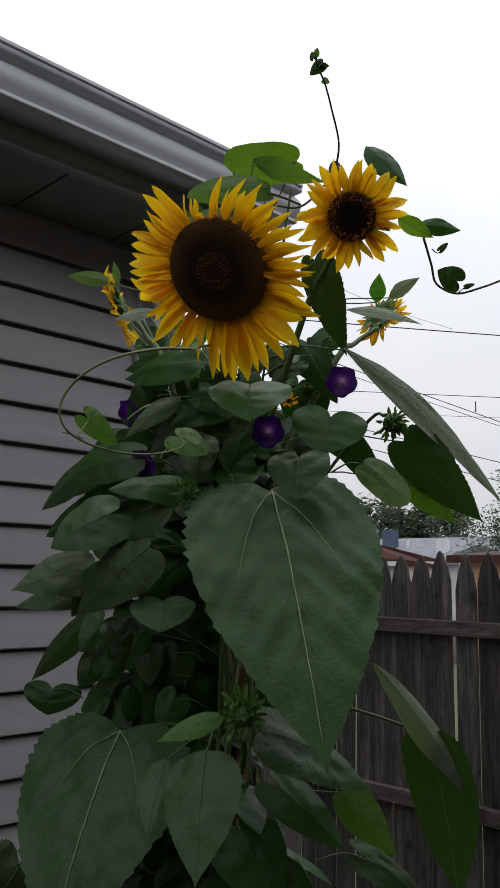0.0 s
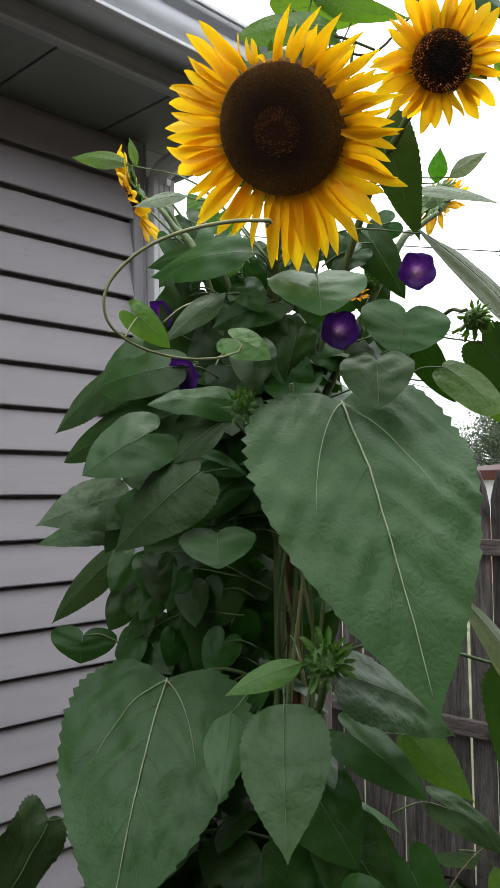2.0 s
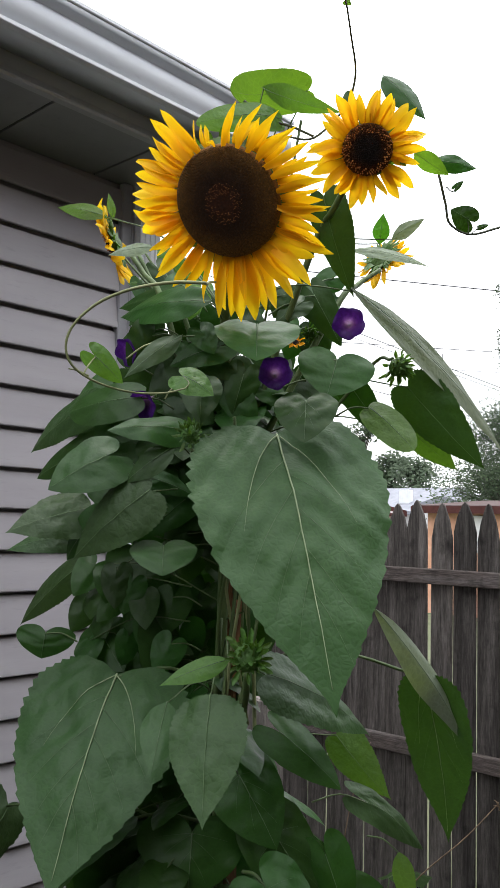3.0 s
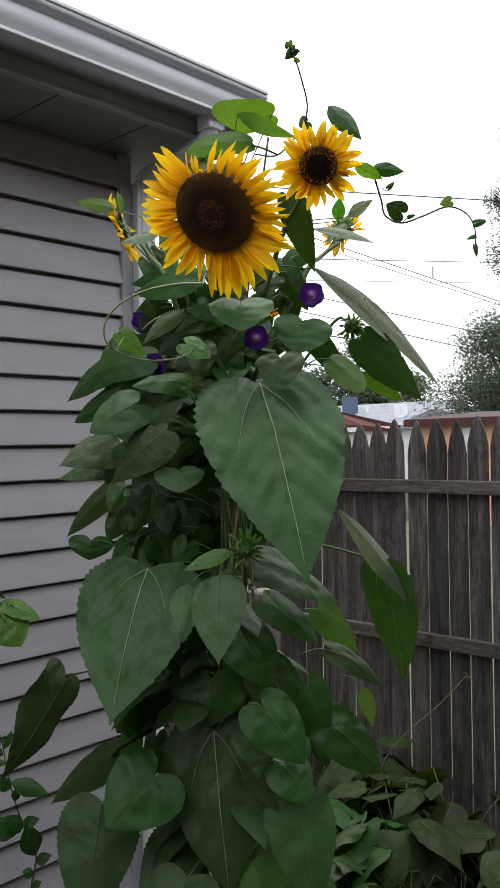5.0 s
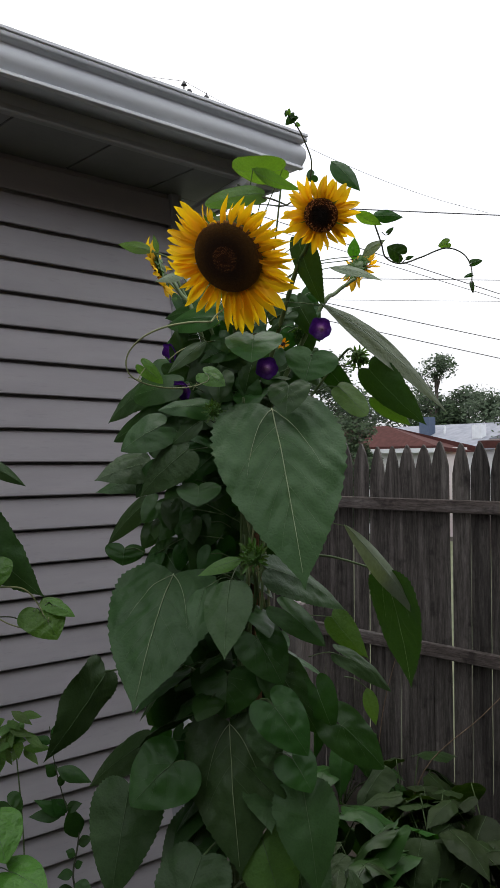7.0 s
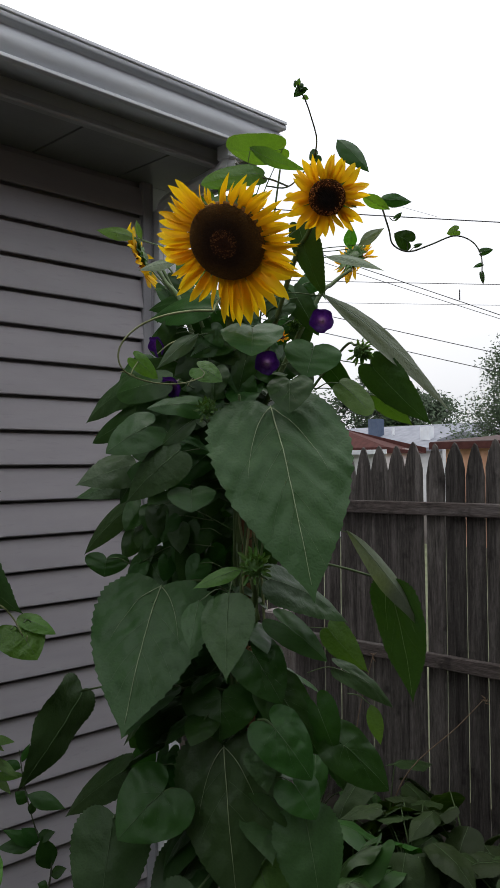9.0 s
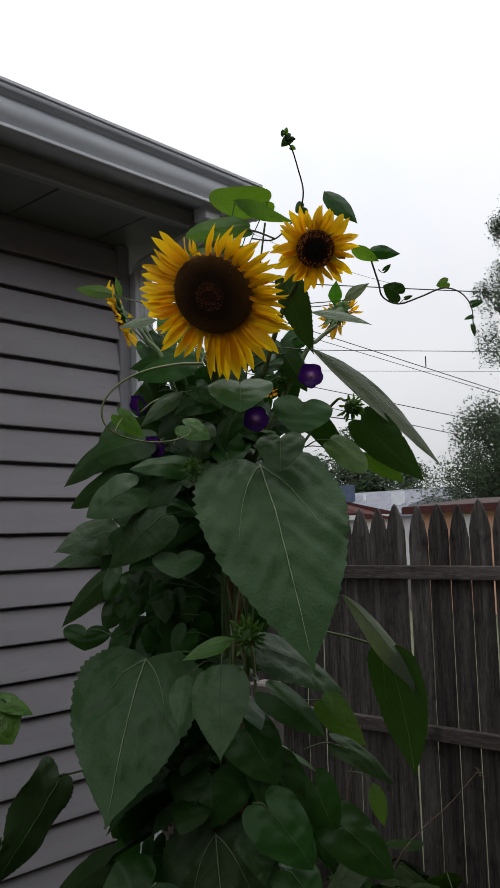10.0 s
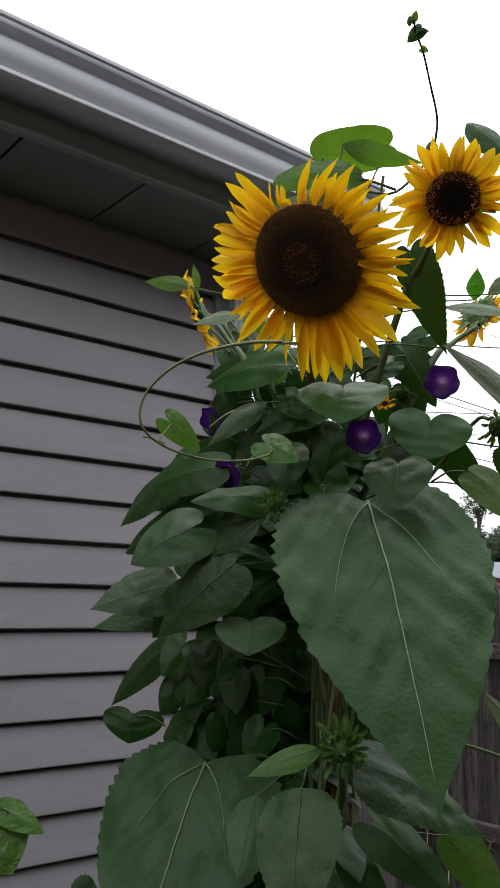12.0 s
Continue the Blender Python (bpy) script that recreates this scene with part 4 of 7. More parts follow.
stem(sunflower, "branch", ((-0.577, -1.084, 1.620), (-0.441, -1.293, 1.951), (-0.464, -1.376, 1.970)), 0.0035, 0.003, M_STEM)
stem(sunflower, "branch", ((-0.580, -1.060, -0.170), (-0.540, -1.000, 0.600), (-0.510, -1.020, 1.200), (-0.540, -1.050, 1.620)), 0.009, 0.006, M_STEM)
stem(sunflower, "branch", ((-0.600, -1.060, -0.170), (-0.610, -1.060, 0.600), (-0.600, -1.080, 1.100), (-0.600, -1.100, 1.500)), 0.008, 0.005, M_STEM)
leaf(sunflower, "sunflower", (-0.666, -1.286, 1.824), (-0.762, -1.490, 1.427), 0.312, (-0.560, -0.660, 0.500), M_LEAF, arch=0.05, fold=0.05, wave=0.02, veins=3, stalk=(-0.592, -1.101, 1.767), seed=101, label="very large drooping toothed leaf with pale veins")
leaf(sunflower, "sunflower", (-0.745, -0.990, 1.403), (-0.935, -1.090, 1.110), 0.290, (-0.720, -0.540, 0.420), M_LEAF, arch=0.06, fold=0.07, veins=3, wave=0.03, stalk=(-0.557, -1.064, 1.360), seed=102, label="large drooping toothed leaf with pale veins")
leaf(sunflower, "ovate", (-0.803, -1.289, 1.418), (-0.875, -1.355, 1.264), 0.114, (-0.720, -0.440, 0.520), M_LEAF, arch=0.05, fold=0.10, veins=1, stalk=(-0.557, -1.065, 1.369), seed=103)
leaf(sunflower, "lance", (-0.560, -1.350, 2.080), (-0.157, -1.434, 1.819), 0.084, (-0.30, -0.75, 0.50), M_LEAF_PALE, arch=0.05, fold=0.1, veins=2, stalk=(-0.680, -1.170, 2.040), seed=104, label="long leaf showing its pale underside")
leaf(sunflower, "ovate", (-0.369, -1.384, 1.416), (-0.214, -1.346, 1.087), 0.125, (-0.80, -0.30, -0.49), M_LEAF, wave=0.04, arch=0.0, fold=0.04, curl=0.25, veins=2, stalk=(-0.558, -1.066, 1.390), seed=105, label="hanging leaf with the light through it")
# upper half of the folded leaf; its sunlight is painted in as pale green
leaf(sunflower, "lance", (-0.500, -1.366, 1.537), (-0.255, -1.415, 1.268), 0.058, (-0.200, -0.960, 0.120), M_LEAF_PALE, arch=0.05, fold=0.25, wave=0.09, stalk=(-0.564, -1.070, 1.490), seed=106)
leaf(sunflower, "sunflower", (-0.753, -0.897, 1.896), (-0.752, -0.688, 1.808), 0.075, (-1.00, 0.01, 0.01), M_LEAF, fold=0.25, wave=0.05, stalk=(-0.600, -1.110, 1.846), seed=107)
leaf(sunflower, "sunflower", (-0.806, -1.136, 1.723), (-0.862, -1.012, 1.607), 0.109, (-0.94, -0.31, 0.12), M_LEAF, stalk=(-0.582, -1.090, 1.673), seed=108)
leaf(sunflower, "sunflower", (-0.790, -0.951, 1.691), (-0.929, -0.909, 1.647), 0.107, (-0.40, -0.68, 0.61), M_LEAF, stalk=(-0.579, -1.086, 1.641), seed=109)
leaf(sunflower, "sunflower", (-0.793, -0.911, 1.639), (-0.883, -0.835, 1.613), 0.062, (-0.59, -0.47, 0.66), M_LEAF, stalk=(-0.574, -1.080, 1.589), seed=110)
leaf(sunflower, "sunflower", (-0.678, -0.760, 1.573), (-0.705, -0.606, 1.448), 0.065, (-0.98, -0.21, -0.04), M_LEAF, fold=0.25, stalk=(-0.567, -1.073, 1.523), seed=111)
leaf(sunflower, "sunflower", (-0.694, -1.300, 1.438), (-0.463, -1.334, 1.317), 0.125, (-0.20, -0.62, 0.70), M_LEAF, fold=0.12, stalk=(-0.557, -1.064, 1.359), seed=112)
leaf(sunflower, "sunflower", (-0.626, -1.343, 2.226), (-0.534, -1.339, 2.074), 0.073, (-0.82, -0.26, -0.51), M_LEAF, fold=0.2, stalk=(-0.680, -1.170, 2.040), seed=113)
leaf(sunflower, "sunflower", (-0.403, -1.367, 1.930), (-0.284, -1.455, 1.787), 0.103, (-0.81, -0.35, -0.46), M_LEAF, arch=0.04, stalk=(-0.613, -1.119, 1.880), seed=114)
leaf(sunflower, "sunflower", (-0.668, -1.125, 1.031), (-0.690, -1.190, 0.680), 0.255, (-0.760, -0.580, 0.280), M_LEAF, arch=0.05, fold=0.12, veins=2, stalk=(-0.535, -1.050, 0.985), seed=115, label="large dark leaf low on the stem")
leaf(sunflower, "sunflower", (-0.806, -0.878, 0.840), (-0.908, -0.945, 0.592), 0.192, (-0.62, -0.65, 0.43), M_LEAF, fold=0.15, stalk=(-0.541, -1.044, 0.790), seed=116)
leaf(sunflower, "sunflower", (-0.578, -1.295, 0.892), (-0.596, -1.362, 0.665), 0.161, (-0.54, -0.80, 0.26), M_LEAF, fold=0.15, stalk=(-0.540, -1.045, 0.842), seed=117)
leaf(sunflower, "sunflower", (-0.692, -0.570, 1.067), (-0.907, -0.600, 0.855), 0.165, (-0.21, -0.93, -0.30), M_LEAF, fold=0.12, wave=0.1, curl=-0.15, stalk=(-0.538, -1.052, 1.050), seed=118, label="wilted dark leaf hanging beside the siding")
leaf(sunflower, "sunflower", (-0.720, -0.824, 0.918), (-0.776, -0.619, 0.754), 0.094, (-0.97, -0.09, 0.21), M_LEAF, fold=0.25, stalk=(-0.539, -1.046, 0.868), seed=119)
leaf(sunflower, "sunflower", (-0.663, -1.030, 0.762), (-0.808, -1.022, 0.591), 0.160, (-0.63, -0.59, 0.51), M_LEAF, stalk=(-0.544, -1.041, 0.712), seed=120)
leaf(sunflower, "sunflower", (-0.515, -1.197, 0.708), (-0.548, -1.292, 0.471), 0.177, (-0.47, -0.80, 0.39), M_LEAF, stalk=(-0.545, -1.040, 0.658), seed=121)
leaf(sunflower, "sunflower", (-0.758, -1.124, 0.723), (-0.889, -1.140, 0.500), 0.182, (-0.69, -0.57, 0.44), M_LEAF, stalk=(-0.545, -1.040, 0.673), seed=122)
leaf(sunflower, "oval", (-0.765, -1.289, 1.465), (-0.845, -1.222, 1.426), 0.038, (-0.67, -0.49, 0.56), M_HEART_LIT, fold=0.15, stalk=(-0.560, -1.067, 1.415), seed=123)
leaf(sunflower, "oval", (-0.796, -1.185, 1.390), (-0.865, -1.232, 1.300), 0.062, (-0.50, -0.54, 0.67), M_LEAF, stalk=(-0.555, -1.064, 1.340), seed=124)
# leaves against the sky take the lightened green
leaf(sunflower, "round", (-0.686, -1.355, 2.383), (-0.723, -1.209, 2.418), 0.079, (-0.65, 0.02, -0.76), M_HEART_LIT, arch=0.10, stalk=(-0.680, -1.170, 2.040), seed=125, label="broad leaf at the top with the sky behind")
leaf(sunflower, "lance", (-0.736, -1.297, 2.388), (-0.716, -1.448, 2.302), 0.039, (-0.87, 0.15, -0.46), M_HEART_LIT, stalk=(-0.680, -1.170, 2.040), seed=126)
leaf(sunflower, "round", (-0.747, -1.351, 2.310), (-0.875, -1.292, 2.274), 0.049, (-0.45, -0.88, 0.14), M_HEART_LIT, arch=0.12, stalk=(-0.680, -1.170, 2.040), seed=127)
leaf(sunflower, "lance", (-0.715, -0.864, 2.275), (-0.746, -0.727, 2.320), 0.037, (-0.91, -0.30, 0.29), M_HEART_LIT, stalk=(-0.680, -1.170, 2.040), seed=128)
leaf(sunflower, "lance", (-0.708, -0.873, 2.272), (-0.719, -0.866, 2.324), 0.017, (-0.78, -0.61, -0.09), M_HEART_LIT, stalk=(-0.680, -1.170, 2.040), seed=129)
leaf(sunflower, "lance", (-0.395, -1.226, 2.216), (-0.375, -1.394, 2.154), 0.032, (-0.77, -0.30, 0.56), M_LEAF_PALE, stalk=(-0.680, -1.170, 2.040), seed=130)
leaf(sunflower, "lance", (-0.286, -1.249, 2.262), (-0.269, -1.318, 2.295), 0.034, (-0.97, -0.23, 0.03), M_LEAF_PALE, stalk=(-0.680, -1.170, 2.040), seed=131)
leaf(sunflower, "lance", (-0.310, -1.236, 2.248), (-0.325, -1.256, 2.305), 0.035, (-0.77, -0.51, -0.38), M_BRIGHT, stalk=(-0.680, -1.170, 2.040), seed=132)
leaf(sunflower, "lance", (-0.685, -0.981, 2.196), (-0.746, -0.909, 2.180), 0.033, (-0.74, -0.54, 0.40), M_LEAF_PALE, stalk=(-0.680, -1.170, 2.040), seed=133)
# lighter bract green stands in for light coming through this leaf
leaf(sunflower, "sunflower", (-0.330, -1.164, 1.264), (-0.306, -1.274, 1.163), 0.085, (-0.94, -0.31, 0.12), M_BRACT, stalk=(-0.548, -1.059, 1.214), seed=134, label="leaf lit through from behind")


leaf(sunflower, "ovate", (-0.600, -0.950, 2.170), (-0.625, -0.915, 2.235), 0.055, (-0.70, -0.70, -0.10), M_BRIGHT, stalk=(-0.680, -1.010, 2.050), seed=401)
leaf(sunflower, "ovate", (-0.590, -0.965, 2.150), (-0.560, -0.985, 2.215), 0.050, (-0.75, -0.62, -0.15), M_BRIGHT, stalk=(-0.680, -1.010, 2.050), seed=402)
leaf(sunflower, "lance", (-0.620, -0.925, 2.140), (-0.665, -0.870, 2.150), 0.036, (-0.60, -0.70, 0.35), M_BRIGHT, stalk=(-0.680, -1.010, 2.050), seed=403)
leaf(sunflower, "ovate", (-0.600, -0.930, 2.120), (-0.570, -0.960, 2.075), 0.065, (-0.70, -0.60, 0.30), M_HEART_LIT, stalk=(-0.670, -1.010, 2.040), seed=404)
leaf(sunflower, "ovate", (-0.630, -0.900, 2.110), (-0.655, -0.870, 2.065), 0.050, (-0.70, -0.60, 0.30), M_HEART, stalk=(-0.670, -1.010, 2.040), seed=405)
for pts in (((-0.680, -1.010, 2.060), (-0.650, -0.930, 2.130), (-0.668, -0.860, 2.205)), ((-0.675, -1.000, 2.050), (-0.625, -0.930, 2.150), (-0.640, -0.880, 2.230)), ((-0.670, -1.020, 2.060), (-0.610, -0.950, 2.140), (-0.585, -0.940, 2.225))):
    stem(sunflower, "branch", pts, 0.0032, 0.0020, M_STEM, sides=6)


leaf(sunflower, "sunflower", (-0.642, -1.215, 0.763), (-0.591, -1.255, 0.539), 0.150, (-0.62, -0.74, 0.25), M_BRACT, fold=0.15, stalk=(-0.545, -1.040, 0.833), seed=406, label="yellow-green leaf low on the stem")


# ---- morning glory climbing through it ----
morning_glory_vine = thing("morning_glory_vine", (-0.66, -1.14, GROUND), "twining morning glory vine with heart-shaped leaves and purple blooms", "vine")
stem(morning_glory_vine, "vine_stem", ((-0.660, -1.140, -0.160), (-0.620, -1.080, 0.400), (-0.580, -1.100, 0.800), (-0.620, -1.120, 1.200), (-0.600, -1.140, 1.600), (-0.700, -1.220, 1.850)), 0.004, 0.003, M_STEM)
stem(morning_glory_vine, "vine_stem", ((-0.500, -1.020, -0.160), (-0.500, -1.050, 0.500), (-0.520, -1.060, 1.000), (-0.520, -1.080, 1.500), (-0.550, -1.120, 1.900), (-0.668, -1.325, 2.348)), 0.003, 0.0022, M_STEM)
trumpet(morning_glory_vine, (-0.716, -1.324, 1.912), (-0.72, -0.69, -0.08), 0.0265, 1, "open purple bloom with pale throat")
trumpet(morning_glory_vine, (-0.563, -1.352, 2.018), (-0.80, -0.59, -0.14), 0.0275, 2, "open purple bloom with pale throat")
trumpet(morning_glory_vine, (-0.757, -0.994, 1.978), (-0.92, -0.04, -0.38), 0.026, 3, "purple bloom half hidden by leaves")
trumpet(morning_glory_vine, (-0.768, -1.060, 1.876), (-0.84, -0.08, -0.54), 0.028, 4, "dark purple bloom turned away")
leaf(morning_glory_vine, "heart", (-0.583, -1.344, 1.952), (-0.613, -1.347, 1.884), 0.131, (-0.71, -0.61, 0.34), M_HEART, arch=0.03, fold=0.05, stalk=(-0.600, -1.287, 1.937), seed=135)
leaf(morning_glory_vine, "heart", (-0.673, -1.353, 1.870), (-0.700, -1.374, 1.800), 0.102, (-0.73, -0.53, 0.44), M_HEART, fold=0.08, veins=2, stalk=(-0.657, -1.295, 1.855), seed=136)
leaf(morning_glory_vine, "heart", (-0.735, -1.300, 1.990), (-0.783, -1.345, 1.918), 0.136, (-0.58, -0.55, 0.60), M_HEART, fold=0.06, stalk=(-0.711, -1.252, 1.972), seed=137)
leaf(morning_glory_vine, "oval", (-0.723, -1.179, 2.050), (-0.720, -0.924, 2.060), 0.085, (-0.90, -0.01, 0.44), M_HEART, fold=0.1, stalk=(-0.689, -1.172, 2.027), seed=138)
leaf(morning_glory_vine, "oval", (-0.669, -1.064, 2.094), (-0.693, -0.882, 2.090), 0.059, (-0.96, -0.12, 0.27), M_HEART, stalk=(-0.674, -1.117, 2.052), seed=139)
leaf(morning_glory_vine, "heart", (-0.818, -1.220, 1.902), (-0.798, -1.270, 1.869), 0.055, (-0.66, -0.58, 0.48), M_HEART_LIT, fold=0.15, veins=2, stalk=(-0.764, -1.194, 1.887), seed=140)
leaf(morning_glory_vine, "heart", (-1.014, -1.254, 1.899), (-0.973, -1.267, 1.864), 0.037, (-0.42, -0.89, -0.17), M_HEART_LIT, fold=0.12, veins=2, stalk=(-0.957, -1.236, 1.884), seed=141)
leaf(morning_glory_vine, "round", (-0.770, -1.059, 1.887), (-0.822, -0.920, 1.864), 0.083, (-0.88, -0.27, 0.39), M_HEART, stalk=(-0.714, -1.082, 1.872), seed=142)
leaf(morning_glory_vine, "heart", (-0.766, -1.149, 1.828), (-0.860, -1.085, 1.819), 0.065, (-0.50, -0.65, 0.57), M_HEART, fold=0.2, wave=0.06, stalk=(-0.707, -1.135, 1.813), seed=143)
leaf(morning_glory_vine, "oval", (-0.772, -1.153, 1.797), (-0.822, -1.088, 1.733), 0.051, (-0.87, -0.40, 0.27), M_HEART, stalk=(-0.714, -1.137, 1.782), seed=144)
leaf(morning_glory_vine, "heart", (-0.839, -1.059, 1.778), (-0.917, -1.007, 1.719), 0.110, (-0.70, -0.55, 0.45), M_HEART, stalk=(-0.779, -1.069, 1.763), seed=145)
leaf(morning_glory_vine, "heart", (-0.735, -0.877, 1.811), (-0.763, -0.730, 1.751), 0.073, (-0.98, -0.16, 0.06), M_HEART, stalk=(-0.704, -0.928, 1.796), seed=146)
leaf(morning_glory_vine, "heart", (-0.778, -1.142, 1.632), (-0.802, -1.169, 1.585), 0.110, (-0.55, -0.57, 0.61), M_HEART, fold=0.05, stalk=(-0.720, -1.125, 1.617), seed=147)
leaf(morning_glory_vine, "heart", (-0.797, -0.839, 1.460), (-0.804, -0.840, 1.414), 0.110, (-0.68, -0.72, 0.13), M_HEART, fold=0.12, stalk=(-0.754, -0.881, 1.445), seed=148)
leaf(morning_glory_vine, "heart", (-0.655, -0.818, 1.450), (-0.663, -0.906, 1.383), 0.108, (-0.69, -0.39, 0.61), M_HEART, stalk=(-0.634, -0.874, 1.435), seed=149)
leaf(morning_glory_vine, "heart", (-0.560, -1.216, 1.313), (-0.516, -1.317, 1.230), 0.085, (-0.50, -0.67, 0.55), M_HEART, fold=0.2, stalk=(-0.557, -1.156, 1.298), seed=150)
leaf(morning_glory_vine, "heart", (-0.398, -1.287, 1.178), (-0.276, -1.329, 1.077), 0.070, (-0.40, -0.50, 0.75), M_LEAF, veins=2, stalk=(-0.505, -1.246, 1.191), seed=151)
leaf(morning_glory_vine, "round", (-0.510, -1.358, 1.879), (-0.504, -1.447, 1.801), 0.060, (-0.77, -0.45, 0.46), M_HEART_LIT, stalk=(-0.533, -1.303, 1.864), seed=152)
# backlit leaf: its glow is put into the colour with bract green
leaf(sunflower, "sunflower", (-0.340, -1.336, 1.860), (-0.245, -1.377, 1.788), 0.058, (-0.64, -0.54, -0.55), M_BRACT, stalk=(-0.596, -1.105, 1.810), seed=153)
leaf(morning_glory_vine, "heart", (-0.570, -1.250, 2.068), (-0.612, -1.227, 2.024), 0.046, (-0.71, -0.60, 0.36), M_HEART, wave=0.06, stalk=(-0.618, -1.216, 2.041), seed=154)
leaf(morning_glory_vine, "heart", (-0.533, -1.250, 2.091), (-0.493, -1.284, 1.998), 0.060, (-0.77, -0.63, -0.10), M_HEART, stalk=(-0.583, -1.223, 2.058), seed=155)
leaf(morning_glory_vine, "heart", (-0.452, -1.277, 1.929), (-0.353, -1.289, 1.841), 0.059, (-0.47, -0.77, -0.43), M_HEART, stalk=(-0.500, -1.240, 1.914), seed=156)
leaf(morning_glory_vine, "heart", (-0.743, -1.184, 1.903), (-0.761, -1.201, 1.834), 0.069, (-0.68, -0.65, 0.33), M_HEART, stalk=(-0.689, -1.158, 1.888), seed=157)
leaf(morning_glory_vine, "lance", (-0.731, -1.117, 1.998), (-0.830, -1.085, 1.911), 0.043, (-0.59, -0.69, 0.41), M_HEART, stalk=(-0.679, -1.147, 1.983), seed=158)
leaf(morning_glory_vine, "heart", (-0.695, -0.995, 2.030), (-0.718, -0.919, 2.005), 0.053, (-0.95, -0.30, -0.02), M_HEART, stalk=(-0.688, -1.055, 2.015), seed=159)
leaf(morning_glory_vine, "heart", (-0.674, -1.151, 1.984), (-0.729, -1.084, 1.947), 0.060, (-0.81, -0.54, 0.21), M_HEART, stalk=(-0.660, -1.152, 1.969), seed=160)
leaf(morning_glory_vine, "heart", (-0.753, -1.092, 1.743), (-0.711, -1.138, 1.718), 0.040, (-0.61, -0.73, 0.31), M_HEART, stalk=(-0.693, -1.094, 1.728), seed=161)
leaf(morning_glory_vine, "heart", (-0.811, -0.986, 1.670), (-0.817, -0.925, 1.599), 0.054, (-0.96, -0.24, -0.13), M_HEART, stalk=(-0.757, -1.010, 1.655), seed=162)
leaf(morning_glory_vine, "heart", (-0.665, -1.067, 1.713), (-0.738, -1.036, 1.642), 0.068, (-0.65, -0.67, 0.37), M_HEART, stalk=(-0.609, -1.087, 1.698), seed=163)
leaf(morning_glory_vine, "heart", (-0.458, -1.236, 2.143), (-0.486, -1.200, 2.118), 0.054, (-0.81, -0.57, 0.11), M_HEART, stalk=(-0.511, -1.220, 2.104), seed=164)
leaf(morning_glory_vine, "heart", (-0.627, -1.169, 1.940), (-0.635, -1.151, 1.865), 0.066, (-0.77, -0.64, -0.07), M_HEART, stalk=(-0.636, -1.145, 1.925), seed=165)
leaf(morning_glory_vine, "heart", (-0.406, -1.198, 1.967), (-0.375, -1.226, 1.904), 0.065, (-0.68, -0.74, -0.00), M_HEART, stalk=(-0.465, -1.185, 1.952), seed=166)
leaf(morning_glory_vine, "heart", (-0.673, -1.122, 1.146), (-0.697, -1.140, 1.049), 0.185, (-0.64, -0.71, 0.29), M_HEART, veins=2, stalk=(-0.620, -1.095, 1.131), seed=167)
leaf(morning_glory_vine, "heart", (-0.659, -1.282, 1.100), (-0.618, -1.355, 0.992), 0.130, (-0.45, -0.82, 0.35), M_HEART, veins=2, stalk=(-0.643, -1.215, 1.102), seed=168)
leaf(morning_glory_vine, "heart", (-0.613, -1.171, 1.241), (-0.597, -1.247, 1.134), 0.132, (-0.53, -0.73, 0.43), M_HEART, veins=2, stalk=(-0.583, -1.119, 1.226), seed=169)
leaf(morning_glory_vine, "heart", (-0.585, -1.230, 1.153), (-0.517, -1.288, 1.009), 0.126, (-0.39, -0.90, 0.18), M_HEART, veins=2, stalk=(-0.571, -1.171, 1.138), seed=170)
leaf(morning_glory_vine, "oval", (-0.431, -1.377, 1.125), (-0.415, -1.393, 1.030), 0.038, (-0.65, -0.55, 0.45), M_HEART_LIT, veins=0, stalk=(-0.481, -1.347, 1.155), seed=474, label="small pale hanging vine leaf")
leaf(morning_glory_vine, "heart", (-0.477, -1.330, 1.030), (-0.380, -1.389, 0.913), 0.124, (-0.55, -0.50, 0.68), M_HEART, veins=2, stalk=(-0.490, -1.271, 1.015), seed=171)
leaf(morning_glory_vine, "heart", (-0.607, -1.292, 0.965), (-0.597, -1.347, 0.898), 0.106, (-0.50, -0.73, 0.48), M_HEART, stalk=(-0.607, -1.214, 0.959), seed=172)
leaf(morning_glory_vine, "heart", (-0.517, -1.287, 1.118), (-0.490, -1.317, 1.013), 0.087, (-0.70, -0.50, 0.40), M_HEART, stalk=(-0.541, -1.243, 0.949), seed=173)
leaf(morning_glory_vine, "heart", (-0.801, -1.059, 0.940), (-0.897, -1.016, 0.848), 0.185, (-0.70, -0.52, 0.49), M_HEART, veins=2, stalk=(-0.741, -1.056, 0.925), seed=174)
leaf(morning_glory_vine, "heart", (-0.606, -0.901, 1.071), (-0.660, -0.844, 1.033), 0.052, (-0.77, -0.40, 0.50), M_HEART, stalk=(-0.582, -0.956, 1.056), seed=175)
leaf(morning_glory_vine, "heart", (-0.618, -0.888, 1.004), (-0.662, -0.841, 0.971), 0.046, (-0.77, -0.38, 0.50), M_HEART, stalk=(-0.591, -0.941, 0.989), seed=176)
leaf(morning_glory_vine, "heart", (-0.656, -1.067, 1.321), (-0.717, -1.032, 1.239), 0.091, (-0.76, -0.56, 0.33), M_HEART, stalk=(-0.596, -1.064, 1.306), seed=177)
leaf(morning_glory_vine, "heart", (-0.675, -1.070, 2.002), (-0.654, -1.103, 1.956), 0.062, (-0.62, -0.74, 0.26), M_HEART, veins=0, stalk=(-0.668, -1.129, 1.987), seed=180)
leaf(morning_glory_vine, "heart", (-0.761, -0.994, 1.859), (-0.794, -0.965, 1.803), 0.090, (-0.84, -0.47, 0.25), M_HEART, veins=0, stalk=(-0.713, -1.031, 1.844), seed=182)
